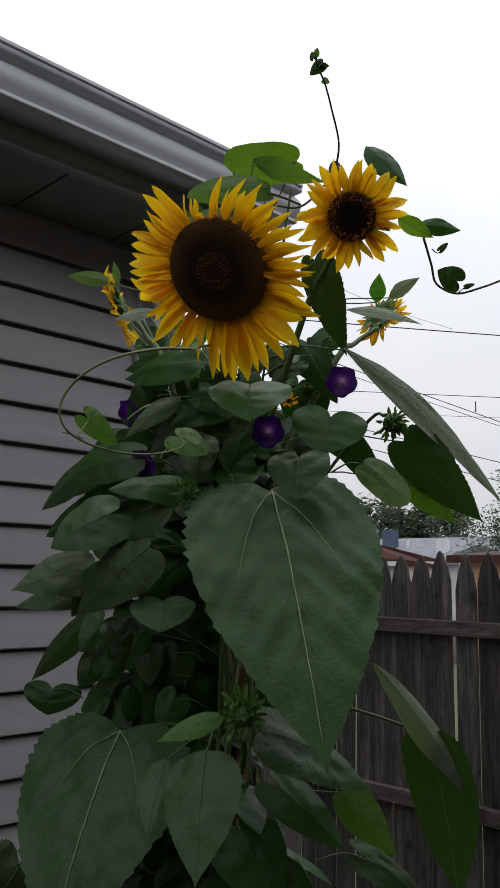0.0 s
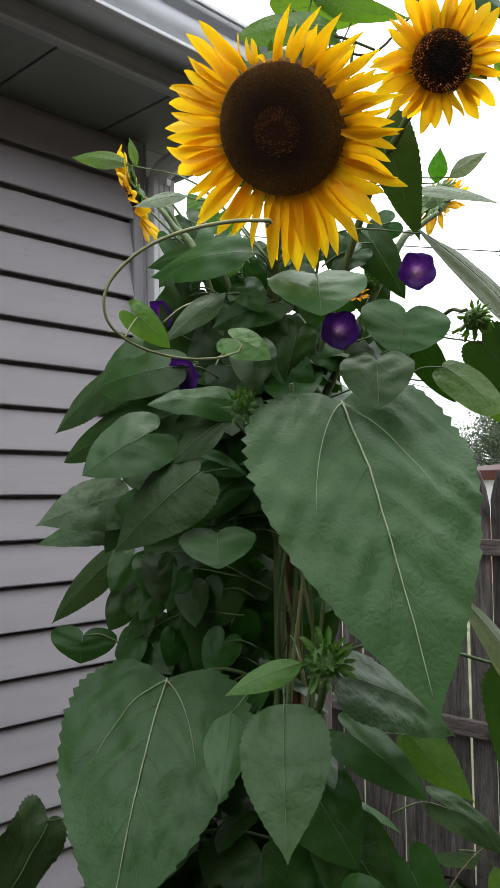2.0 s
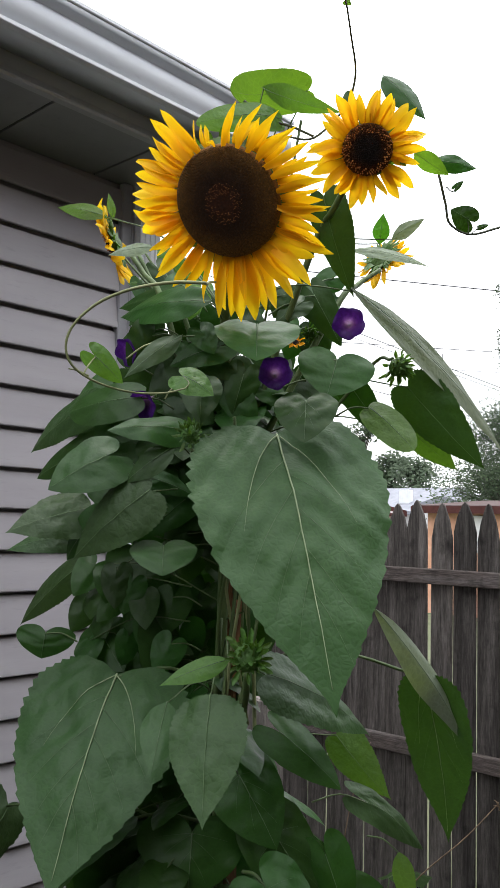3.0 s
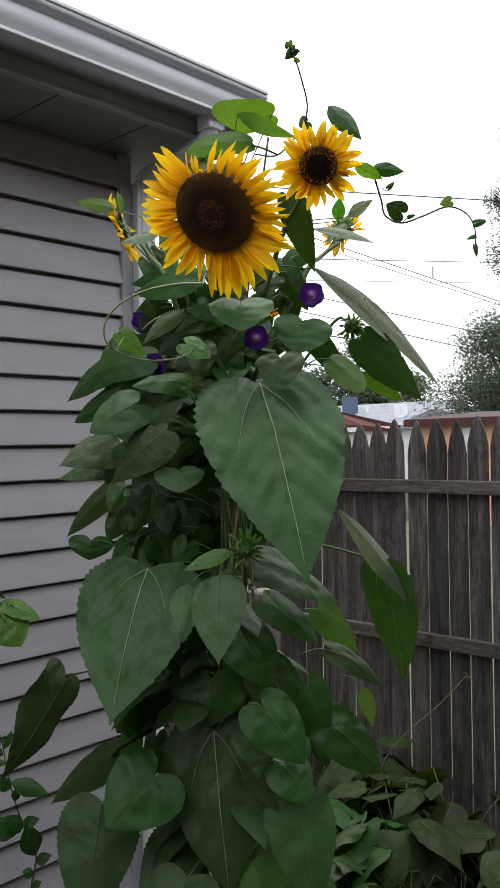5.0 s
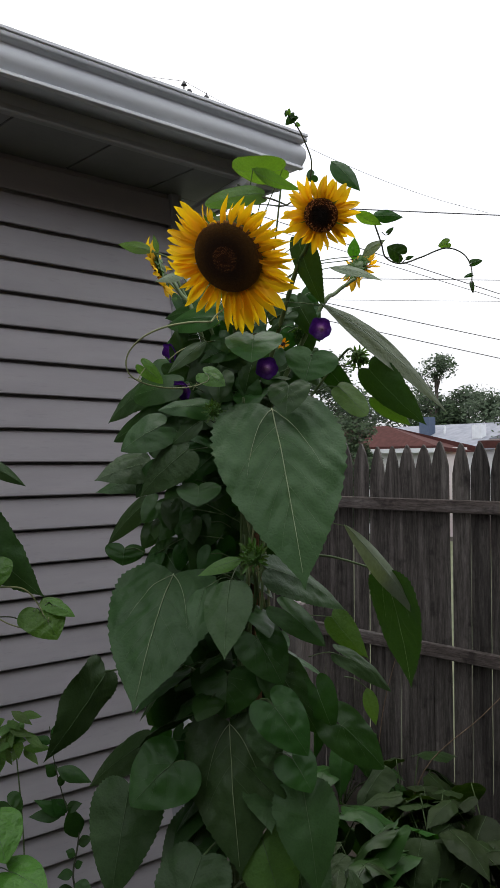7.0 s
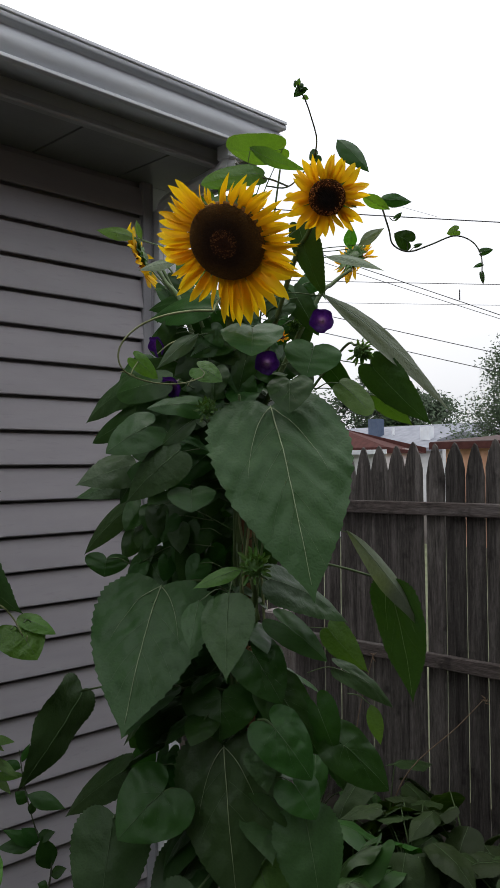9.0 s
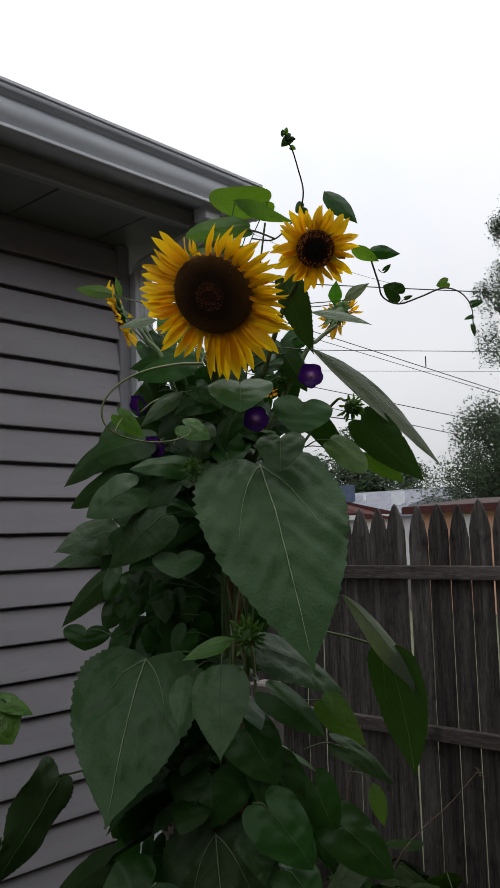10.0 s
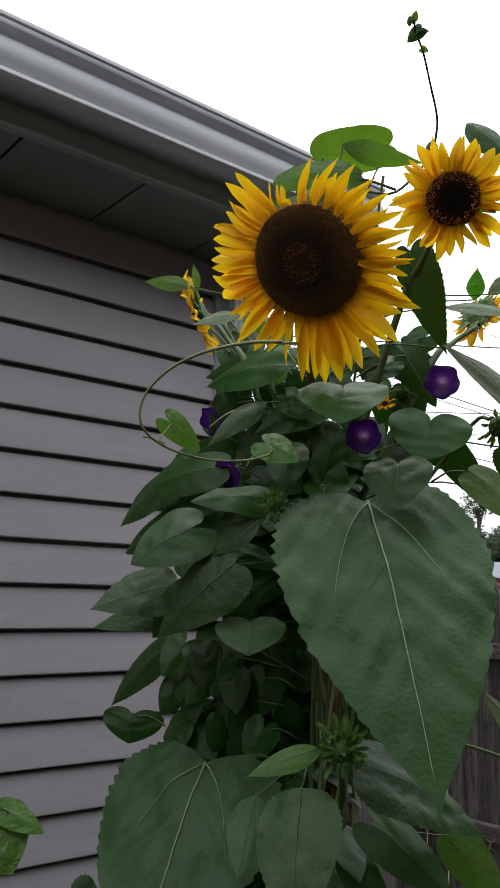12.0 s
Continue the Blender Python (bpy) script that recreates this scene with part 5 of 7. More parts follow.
leaf(morning_glory_vine, "heart", (-0.582, -1.067, 1.935), (-0.578, -1.078, 1.867), 0.074, (-0.87, -0.50, 0.03), M_HEART, veins=0, stalk=(-0.618, -1.114, 1.920), seed=185)
leaf(morning_glory_vine, "heart", (-0.637, -0.911, 1.962), (-0.676, -0.875, 1.911), 0.072, (-0.78, -0.59, 0.19), M_HEART, veins=0, stalk=(-0.639, -0.971, 1.947), seed=189)
leaf(morning_glory_vine, "heart", (-0.719, -1.033, 1.822), (-0.667, -1.105, 1.794), 0.088, (-0.75, -0.63, 0.21), M_HEART, veins=0, stalk=(-0.668, -1.064, 1.807), seed=190)
leaf(morning_glory_vine, "heart", (-0.634, -1.152, 1.902), (-0.610, -1.188, 1.843), 0.063, (-0.83, -0.55, -0.01), M_HEART, veins=0, stalk=(-0.624, -1.131, 1.887), seed=192)
leaf(morning_glory_vine, "heart", (-0.644, -1.053, 1.960), (-0.702, -0.995, 1.909), 0.107, (-0.76, -0.64, 0.13), M_HEART, veins=0, stalk=(-0.645, -1.113, 1.945), seed=193)
leaf(morning_glory_vine, "heart", (-0.545, -1.019, 1.385), (-0.578, -0.986, 1.307), 0.111, (-0.90, -0.36, 0.23), M_HEART, veins=0, stalk=(-0.556, -1.056, 1.370), seed=195)
leaf(morning_glory_vine, "heart", (-0.658, -1.018, 1.928), (-0.611, -1.084, 1.904), 0.091, (-0.71, -0.62, 0.32), M_HEART, veins=0, stalk=(-0.645, -1.077, 1.913), seed=198)
leaf(morning_glory_vine, "heart", (-0.636, -1.008, 1.447), (-0.658, -0.992, 1.389), 0.065, (-0.76, -0.64, 0.10), M_HEART, veins=0, stalk=(-0.589, -1.046, 1.432), seed=200)
leaf(morning_glory_vine, "heart", (-0.557, -1.071, 1.792), (-0.540, -1.099, 1.734), 0.074, (-0.43, -0.85, 0.29), M_HEART, veins=0, stalk=(-0.587, -1.097, 1.777), seed=201)
leaf(morning_glory_vine, "heart", (-0.751, -0.969, 1.815), (-0.720, -1.014, 1.763), 0.077, (-0.67, -0.71, 0.21), M_HEART, veins=0, stalk=(-0.706, -1.009, 1.800), seed=202)
leaf(morning_glory_vine, "heart", (-0.717, -0.944, 1.960), (-0.663, -1.017, 1.934), 0.085, (-0.82, -0.55, -0.14), M_HEART, veins=0, stalk=(-0.697, -1.000, 1.945), seed=204)
leaf(morning_glory_vine, "heart", (-0.587, -1.018, 1.749), (-0.613, -0.994, 1.663), 0.107, (-0.65, -0.76, -0.02), M_HEART, veins=0, stalk=(-0.589, -1.078, 1.734), seed=205)
leaf(morning_glory_vine, "heart", (-0.722, -1.008, 1.739), (-0.698, -1.044, 1.683), 0.077, (-0.55, -0.79, 0.27), M_HEART, veins=0, stalk=(-0.673, -1.041, 1.724), seed=206)
leaf(morning_glory_vine, "heart", (-0.664, -1.044, 1.699), (-0.625, -1.100, 1.669), 0.082, (-0.62, -0.66, 0.42), M_HEART, veins=0, stalk=(-0.613, -1.075, 1.684), seed=210)
leaf(morning_glory_vine, "heart", (-0.605, -0.987, 1.413), (-0.605, -0.993, 1.328), 0.076, (-0.66, -0.75, 0.05), M_HEART, veins=0, stalk=(-0.575, -1.039, 1.398), seed=215)
leaf(morning_glory_vine, "heart", (-0.672, -1.052, 1.832), (-0.691, -1.034, 1.742), 0.084, (-0.52, -0.85, -0.06), M_HEART, veins=0, stalk=(-0.624, -1.088, 1.817), seed=217)
leaf(morning_glory_vine, "heart", (-0.515, -1.025, 1.632), (-0.477, -1.075, 1.564), 0.109, (-0.51, -0.80, 0.31), M_HEART, veins=0, stalk=(-0.558, -1.066, 1.617), seed=220)
leaf(morning_glory_vine, "heart", (-0.631, -1.152, 1.974), (-0.682, -1.105, 1.945), 0.086, (-0.73, -0.65, 0.23), M_HEART, veins=0, stalk=(-0.648, -1.150, 1.959), seed=225)
leaf(morning_glory_vine, "heart", (-0.726, -0.902, 1.745), (-0.690, -0.953, 1.696), 0.083, (-0.72, -0.68, 0.17), M_HEART, veins=0, stalk=(-0.692, -0.952, 1.730), seed=226)
leaf(morning_glory_vine, "heart", (-0.706, -0.961, 1.763), (-0.666, -1.014, 1.693), 0.103, (-0.59, -0.77, 0.24), M_HEART, veins=0, stalk=(-0.668, -1.008, 1.748), seed=230)
leaf(morning_glory_vine, "heart", (-0.718, -1.030, 1.774), (-0.688, -1.075, 1.727), 0.066, (-0.57, -0.75, 0.34), M_HEART, veins=0, stalk=(-0.666, -1.060, 1.759), seed=232)
leaf(morning_glory_vine, "heart", (-0.666, -1.048, 1.901), (-0.630, -1.098, 1.853), 0.085, (-0.65, -0.71, 0.26), M_HEART, veins=0, stalk=(-0.637, -1.100, 1.886), seed=234)
leaf(morning_glory_vine, "heart", (-0.609, -0.980, 1.530), (-0.618, -0.976, 1.460), 0.078, (-0.80, -0.59, 0.07), M_HEART, veins=0, stalk=(-0.585, -1.035, 1.515), seed=235)
leaf(morning_glory_vine, "heart", (-0.722, -1.026, 2.012), (-0.754, -0.997, 1.953), 0.081, (-0.50, -0.86, -0.15), M_HEART, veins=0, stalk=(-0.699, -1.082, 1.997), seed=236)
leaf(morning_glory_vine, "heart", (-0.494, -1.054, 1.392), (-0.469, -1.091, 1.345), 0.081, (-0.43, -0.80, 0.41), M_HEART, veins=0, stalk=(-0.546, -1.063, 1.377), seed=240)
leaf(morning_glory_vine, "heart", (-0.630, -0.969, 1.872), (-0.641, -0.962, 1.787), 0.090, (-0.54, -0.84, -0.00), M_HEART, veins=0, stalk=(-0.622, -1.028, 1.857), seed=241)
leaf(morning_glory_vine, "heart", (-0.598, -1.011, 2.047), (-0.632, -0.983, 2.016), 0.049, (-0.72, -0.66, 0.21), M_HEART, veins=0, stalk=(-0.626, -1.064, 2.030), seed=242)
leaf(morning_glory_vine, "heart", (-0.573, -1.155, 2.099), (-0.548, -1.196, 2.077), 0.059, (-0.76, -0.60, 0.26), M_HEART, veins=0, stalk=(-0.625, -1.162, 2.056), seed=243)
leaf(morning_glory_vine, "heart", (-0.669, -1.135, 2.054), (-0.653, -1.160, 1.990), 0.074, (-0.93, -0.37, -0.08), M_HEART, veins=0, stalk=(-0.678, -1.163, 2.028), seed=244)
leaf(morning_glory_vine, "heart", (-0.593, -1.185, 2.021), (-0.601, -1.182, 1.950), 0.075, (-0.80, -0.59, 0.07), M_HEART, veins=0, stalk=(-0.651, -1.169, 2.006), seed=246)
leaf(morning_glory_vine, "heart", (-0.589, -1.230, 2.084), (-0.607, -1.219, 2.037), 0.046, (-0.71, -0.69, 0.11), M_HEART, veins=0, stalk=(-0.635, -1.200, 2.047), seed=248)
leaf(morning_glory_vine, "heart", (-0.450, -1.183, 2.051), (-0.444, -1.195, 1.974), 0.071, (-0.87, -0.48, 0.01), M_HEART, veins=0, stalk=(-0.509, -1.179, 2.033), seed=250)
leaf(morning_glory_vine, "heart", (-0.628, -1.014, 2.075), (-0.635, -1.013, 1.998), 0.078, (-0.87, -0.50, 0.06), M_HEART, veins=0, stalk=(-0.647, -1.070, 2.048), seed=252)
leaf(morning_glory_vine, "heart", (-0.534, -1.199, 2.103), (-0.562, -1.177, 2.063), 0.047, (-0.77, -0.60, 0.21), M_HEART, veins=0, stalk=(-0.588, -1.188, 2.065), seed=254)
leaf(morning_glory_vine, "heart", (-0.612, -1.146, 2.041), (-0.593, -1.174, 1.971), 0.078, (-0.72, -0.69, 0.09), M_HEART, veins=0, stalk=(-0.666, -1.165, 2.025), seed=256)
leaf(morning_glory_vine, "heart", (-0.462, -1.156, 2.057), (-0.482, -1.141, 1.991), 0.070, (-0.65, -0.76, 0.02), M_HEART, veins=0, stalk=(-0.522, -1.160, 2.037), seed=258)
leaf(morning_glory_vine, "heart", (-0.704, -1.134, 2.010), (-0.692, -1.158, 1.966), 0.051, (-0.66, -0.72, 0.21), M_HEART, veins=0, stalk=(-0.675, -1.155, 1.995), seed=260)
leaf(morning_glory_vine, "heart", (-0.645, -1.051, 2.054), (-0.625, -1.084, 2.012), 0.051, (-0.75, -0.64, 0.15), M_HEART, veins=0, stalk=(-0.662, -1.108, 2.032), seed=262)
leaf(morning_glory_vine, "heart", (-0.593, -1.140, 2.030), (-0.575, -1.171, 1.992), 0.058, (-0.68, -0.69, 0.25), M_HEART, veins=0, stalk=(-0.650, -1.159, 2.015), seed=264)
leaf(morning_glory_vine, "heart", (-0.599, -1.069, 2.053), (-0.613, -1.062, 1.998), 0.050, (-0.79, -0.60, 0.12), M_HEART, veins=0, stalk=(-0.637, -1.116, 2.032), seed=266)
leaf(morning_glory_vine, "heart", (-0.663, -0.958, 2.057), (-0.694, -0.933, 2.019), 0.049, (-0.51, -0.85, -0.14), M_HEART, veins=0, stalk=(-0.668, -1.017, 2.037), seed=268)
leaf(morning_glory_vine, "heart", (-0.467, -1.196, 2.116), (-0.441, -1.236, 2.067), 0.068, (-0.78, -0.62, 0.08), M_HEART, veins=0, stalk=(-0.524, -1.189, 2.081), seed=270)
leaf(morning_glory_vine, "heart", (-0.648, -0.895, 2.151), (-0.636, -0.930, 2.072), 0.049, (-0.67, -0.71, 0.21), M_HEART, stalk=(-0.655, -0.951, 2.113), seed=272)
leaf(morning_glory_vine, "heart", (-0.643, -0.936, 2.176), (-0.626, -0.977, 2.108), 0.053, (-0.71, -0.66, 0.23), M_HEART, stalk=(-0.651, -0.987, 2.131), seed=273)
leaf(morning_glory_vine, "heart", (-0.652, -1.011, 2.128), (-0.684, -0.995, 2.058), 0.055, (-0.67, -0.73, 0.15), M_HEART, stalk=(-0.661, -1.063, 2.084), seed=274)
leaf(morning_glory_vine, "heart", (-0.650, -1.072, 2.108), (-0.673, -1.068, 2.043), 0.051, (-0.68, -0.70, 0.20), M_HEART_LIT, stalk=(-0.664, -1.120, 2.060), seed=275)
leaf(morning_glory_vine, "heart", (-0.635, -1.118, 2.091), (-0.630, -1.147, 2.031), 0.048, (-0.74, -0.63, 0.24), M_HEART, stalk=(-0.666, -1.154, 2.040), seed=276)
leaf(morning_glory_vine, "heart", (-0.581, -1.149, 2.087), (-0.608, -1.140, 2.024), 0.047, (-0.72, -0.66, 0.22), M_HEART, stalk=(-0.634, -1.160, 2.047), seed=277)
leaf(morning_glory_vine, "heart", (-0.528, -1.212, 2.107), (-0.517, -1.247, 2.039), 0.053, (-0.80, -0.58, 0.17), M_HEART, stalk=(-0.581, -1.198, 2.068), seed=278)
leaf(morning_glory_vine, "heart", (-0.462, -1.226, 2.098), (-0.494, -1.211, 2.033), 0.051, (-0.76, -0.60, 0.24), M_HEART, stalk=(-0.518, -1.211, 2.068), seed=279)
stem(morning_glory_vine, "tendril", ((-0.975, -1.431, 1.979), (-1.002, -1.401, 1.979), (-1.029, -1.354, 1.973), (-1.051, -1.310, 1.957), (-1.065, -1.276, 1.930), (-1.070, -1.267, 1.901), (-1.056, -1.265, 1.876), (-1.009, -1.255, 1.862), (-0.946, -1.251, 1.857), (-0.882, -1.249, 1.864), (-0.827, -1.237, 1.880)), 0.0023, 0.0014, M_TENDRIL, sides=6)
stem(morning_glory_vine, "tendril", ((-0.975, -1.431, 1.979), (-0.958, -1.418, 1.984), (-0.900, -1.361, 2.010), (-0.800, -1.268, 2.050)), 0.0023, 0.002, M_TENDRIL, sides=6)
stem(morning_glory_vine, "tendril", ((-1.023, -1.255, 1.869), (-1.045, -1.261, 1.872), (-1.059, -1.260, 1.873)), 0.0013, 0.001, M_TENDRIL, sides=6)
stem(morning_glory_vine, "tendril", ((-1.034, -1.258, 1.869), (-1.024, -1.256, 1.884), (-1.013, -1.255, 1.897)), 0.0012, 0.001, M_TENDRIL, sides=6)
stem(morning_glory_vine, "tendril", ((-0.861, -1.244, 1.874), (-0.864, -1.239, 1.868), (-0.867, -1.235, 1.858)), 0.0012, 0.0014, M_TENDRIL, sides=6)
stem(morning_glory_vine, "tendril", ((-0.827, -1.237, 1.880), (-0.818, -1.234, 1.890), (-0.817, -1.221, 1.901)), 0.0012, 0.001, M_TENDRIL, sides=6)
stem(morning_glory_vine, "tendril", ((-0.744, -1.102, 1.992), (-0.786, -1.082, 1.974), (-0.812, -1.065, 1.949)), 0.002, 0.0014, M_TENDRIL, sides=6)
stem(morning_glory_vine, "tendril", ((-0.684, -1.440, 2.339), (-0.705, -1.464, 2.368), (-0.752, -1.490, 2.392), (-0.806, -1.522, 2.400), (-0.844, -1.541, 2.402), (-0.869, -1.558, 2.403)), 0.0019, 0.0012, M_STEM_DARK, sides=6)
stem(morning_glory_vine, "tendril", ((-0.553, -1.519, 2.239), (-0.525, -1.515, 2.200), (-0.509, -1.514, 2.171), (-0.476, -1.532, 2.158), (-0.427, -1.555, 2.177), (-0.372, -1.584, 2.202), (-0.334, -1.607, 2.191), (-0.318, -1.620, 2.158), (-0.315, -1.619, 2.111), (-0.312, -1.620, 2.097)), 0.0022, 0.0014, M_STEM_DARK, sides=6)
stem(morning_glory_vine, "tendril", ((-0.526, -1.517, 2.227), (-0.518, -1.524, 2.220), (-0.510, -1.533, 2.231)), 0.001, 0.0007, M_STEM_DARK, sides=6)
stem(morning_glory_vine, "tendril", ((-0.478, -1.529, 2.159), (-0.478, -1.531, 2.170), (-0.481, -1.529, 2.183)), 0.001, 0.0007, M_STEM_DARK, sides=6)
stem(morning_glory_vine, "tendril", ((-0.475, -1.533, 2.158), (-0.467, -1.541, 2.168), (-0.459, -1.550, 2.174)), 0.001, 0.0007, M_STEM_DARK, sides=6)
stem(morning_glory_vine, "tendril", ((-0.666, -1.415, 2.338), (-0.698, -1.378, 2.290), (-0.732, -1.344, 2.291)), 0.002, 0.0016, M_STEM_DARK, sides=6)
stem(morning_glory_vine, "tendril", ((-0.802, -1.321, 2.330), (-0.772, -1.338, 2.307), (-0.737, -1.362, 2.300), (-0.712, -1.389, 2.284)), 0.0026, 0.002, M_STEM_DARK, sides=6)
leaf(morning_glory_vine, "heart", (-0.477, -1.533, 2.180), (-0.501, -1.511, 2.198), 0.045, (-0.74, -0.65, -0.18), M_HEART, seed=280)
leaf(morning_glory_vine, "heart", (-0.368, -1.589, 2.214), (-0.384, -1.572, 2.207), 0.025, (-0.69, -0.71, -0.12), M_HEART_LIT, seed=281)
leaf(morning_glory_vine, "heart", (-0.840, -1.545, 2.406), (-0.851, -1.532, 2.389), 0.019, (-0.58, -0.79, -0.21), M_HEART, seed=282)
leaf(morning_glory_vine, "heart", (-0.863, -1.550, 2.402), (-0.865, -1.548, 2.412), 0.011, (-0.74, -0.67, -0.08), M_HEART, seed=283)
leaf(morning_glory_vine, "heart", (-0.844, -1.541, 2.404), (-0.832, -1.553, 2.403), 0.011, (-0.67, -0.66, -0.33), M_HEART, seed=284)
leaf(morning_glory_vine, "heart", (-0.868, -1.559, 2.401), (-0.867, -1.561, 2.411), 0.009, (-0.64, -0.77, -0.09), M_HEART_LIT, seed=285)
leaf(morning_glory_vine, "heart", (-0.808, -1.521, 2.406), (-0.801, -1.527, 2.402), 0.010, (-0.75, -0.61, -0.26), M_HEART_LIT, seed=286)
leaf(morning_glory_vine, "heart", (-0.317, -1.622, 2.168), (-0.300, -1.640, 2.173), 0.018, (-0.73, -0.68, 0.09), M_HEART, seed=287)
leaf(morning_glory_vine, "heart", (-0.315, -1.619, 2.118), (-0.311, -1.620, 2.095), 0.011, (-0.82, -0.56, -0.10), M_HEART, seed=288)
leaf(morning_glory_vine, "heart", (-0.317, -1.619, 2.140), (-0.330, -1.606, 2.133), 0.010, (-0.76, -0.65, 0.11), M_HEART, seed=289)
leaf(morning_glory_vine, "heart", (-0.465, -1.544, 2.170), (-0.455, -1.555, 2.175), 0.009, (-0.69, -0.71, -0.12), M_HEART, seed=290)
leaf(morning_glory_vine, "heart", (-0.515, -1.527, 2.226), (-0.507, -1.537, 2.238), 0.011, (-0.69, -0.72, -0.09), M_HEART, seed=291)
leaf(morning_glory_vine, "oval", (-0.659, -1.482, 2.373), (-0.624, -1.538, 2.297), 0.046, (-0.65, -0.72, 0.23), M_HEART, fold=0.25, seed=292)
leaf(morning_glory_vine, "oval", (-0.609, -1.508, 2.260), (-0.541, -1.531, 2.238), 0.030, (-0.43, -0.56, -0.71), M_HEART_LIT, seed=293)
leaf(morning_glory_vine, "oval", (-0.558, -1.516, 2.260), (-0.484, -1.548, 2.263), 0.031, (-0.40, -0.92, 0.02), M_HEART, wave=0.08, fold=0.2, seed=294)
leaf(morning_glory_vine, "heart", (-0.658, -1.425, 2.356), (-0.669, -1.412, 2.346), 0.033, (-0.73, -0.69, -0.02), M_HEART, seed=295)
stem(morning_glory_vine, "tendril", ((-0.593, -0.932, 1.041), (-0.611, -0.892, 1.043), (-0.636, -0.859, 1.030), (-0.664, -0.822, 1.002)), 0.0016, 0.001, M_STEM_DARK, sides=6)
leaf(morning_glory_vine, "lance", (-0.670, -0.830, 1.005), (-0.678, -0.836, 0.976), 0.016, (-0.32, -0.90, 0.28), M_STEM_DARK, veins=0, fold=0.4, seed=296, label="dark dried seed pod")
leaf(morning_glory_vine, "lance", (-0.654, -0.843, 1.018), (-0.662, -0.849, 0.979), 0.016, (-0.34, -0.91, 0.21), M_STEM_DARK, veins=0, fold=0.4, seed=297, label="dark dried seed pod")
leaf(morning_glory_vine, "lance", (-0.638, -0.857, 1.027), (-0.646, -0.863, 0.992), 0.016, (-0.35, -0.91, 0.23), M_STEM_DARK, veins=0, fold=0.4, seed=298, label="dark dried seed pod")
leaf(morning_glory_vine, "lance", (-0.623, -0.869, 1.034), (-0.632, -0.875, 1.008), 0.016, (-0.33, -0.89, 0.31), M_STEM_DARK, veins=0, fold=0.4, seed=299, label="dark dried seed pod")
leaf(morning_glory_vine, "lance", (-0.647, -0.850, 1.022), (-0.655, -0.856, 1.003), 0.016, (-0.29, -0.87, 0.39), M_STEM_DARK, veins=0, fold=0.4, seed=300, label="dark dried seed pod")


# inner leaves that close the column round the stems
rnd = random.Random(77)
for i in range(84):
    z = 0.02 + 1.40 * (i + rnd.random()) / 84
    a = rnd.uniform(0, math.tau)
    r = rnd.uniform(0.03, 0.15) + (0.05 if z < 1.2 else 0.0)
    base = Vector((-0.56 + r * math.cos(a), -1.04 + r * math.sin(a), z))
    out = Vector((math.cos(a), math.sin(a), rnd.uniform(-1.5, -0.3))).normalized()
    size = rnd.uniform(0.07, 0.14)
    leaf(sunflower if i % 3 == 0 else morning_glory_vine, "sunflower" if i % 3 == 0 else "heart", base, base + out * size, size * rnd.uniform(0.75, 1.0), (math.cos(a) + rnd.uniform(-0.5, 0.5), math.sin(a) + rnd.uniform(-0.5, 0.5), 0.9), M_LEAF if i % 3 == 0 else M_HEART, veins=0, seed=i, stalk=(-0.58, -1.08, z + 0.02))


across = Vector((0.66, -0.75, 0.0))
for i in range(36):
    z = 1.62 + 0.40 * (i + rnd.random()) / 36
    u = rnd.uniform(-1, 0.45) * (0.17 if z < 1.85 else 0.13)
    base = Vector((-0.56, -1.145, z)) + across * u + Vector((0.75, 0.66, 0)) * rnd.uniform(-0.05, 0.10)
    a = rnd.uniform(0, math.tau)
    out = Vector((math.cos(a) - 0.5, math.sin(a) - 0.5, rnd.uniform(-1.6, -0.2))).normalized()
    size = rnd.uniform(0.06, 0.105)
    leaf(morning_glory_vine, "heart", base, base + out * size, size * rnd.uniform(0.8, 1.05), (-0.7 + rnd.uniform(-0.6, 0.6), -0.7 + rnd.uniform(-0.6, 0.6), rnd.uniform(0.2, 1.0)), M_HEART, veins=0, seed=300 + i, stalk=(-0.60, -1.14, z - 0.02))


for i in range(120):
    z = 0.85 + 1.16 * (i + rnd.random()) / 120
    base = Vector((-0.53, -1.01, z)) + across * rnd.uniform(-0.24, 0.12) + Vector((0.75, 0.66, 0)) * rnd.uniform(-0.02, 0.14)
    a = rnd.uniform(0, math.tau)
    out = Vector((math.cos(a), math.sin(a), rnd.uniform(-1.8, -0.4))).normalized()
    size = rnd.uniform(0.07, 0.135)
    leaf(morning_glory_vine, "heart", base, base + out * size, size * rnd.uniform(0.8, 1.05), (-0.6 + rnd.uniform(-0.6, 0.6), -0.6 + rnd.uniform(-0.6, 0.6), rnd.uniform(-0.2, 0.9)), M_HEART, veins=0, seed=600 + i)


# bare stems twisting round one another inside the column
for i in range(7):
    a0 = math.tau * i / 7 + rnd.uniform(-0.3, 0.3)
    r0, z0 = rnd.uniform(0.02, 0.045), rnd.uniform(1.22, 1.36)
    pts = [(-0.570 + r0 * math.cos(a0 + 0.8 * k) - 0.012 * k, -1.118 + r0 * math.sin(a0 + 0.8 * k) - 0.010 * k, z0 + 0.14 * k) for k in range(4)]
    stem(morning_glory_vine, "vine_stem", pts, 0.0042, 0.0028, M_STEM if i % 3 else M_TENDRIL, sides=6)

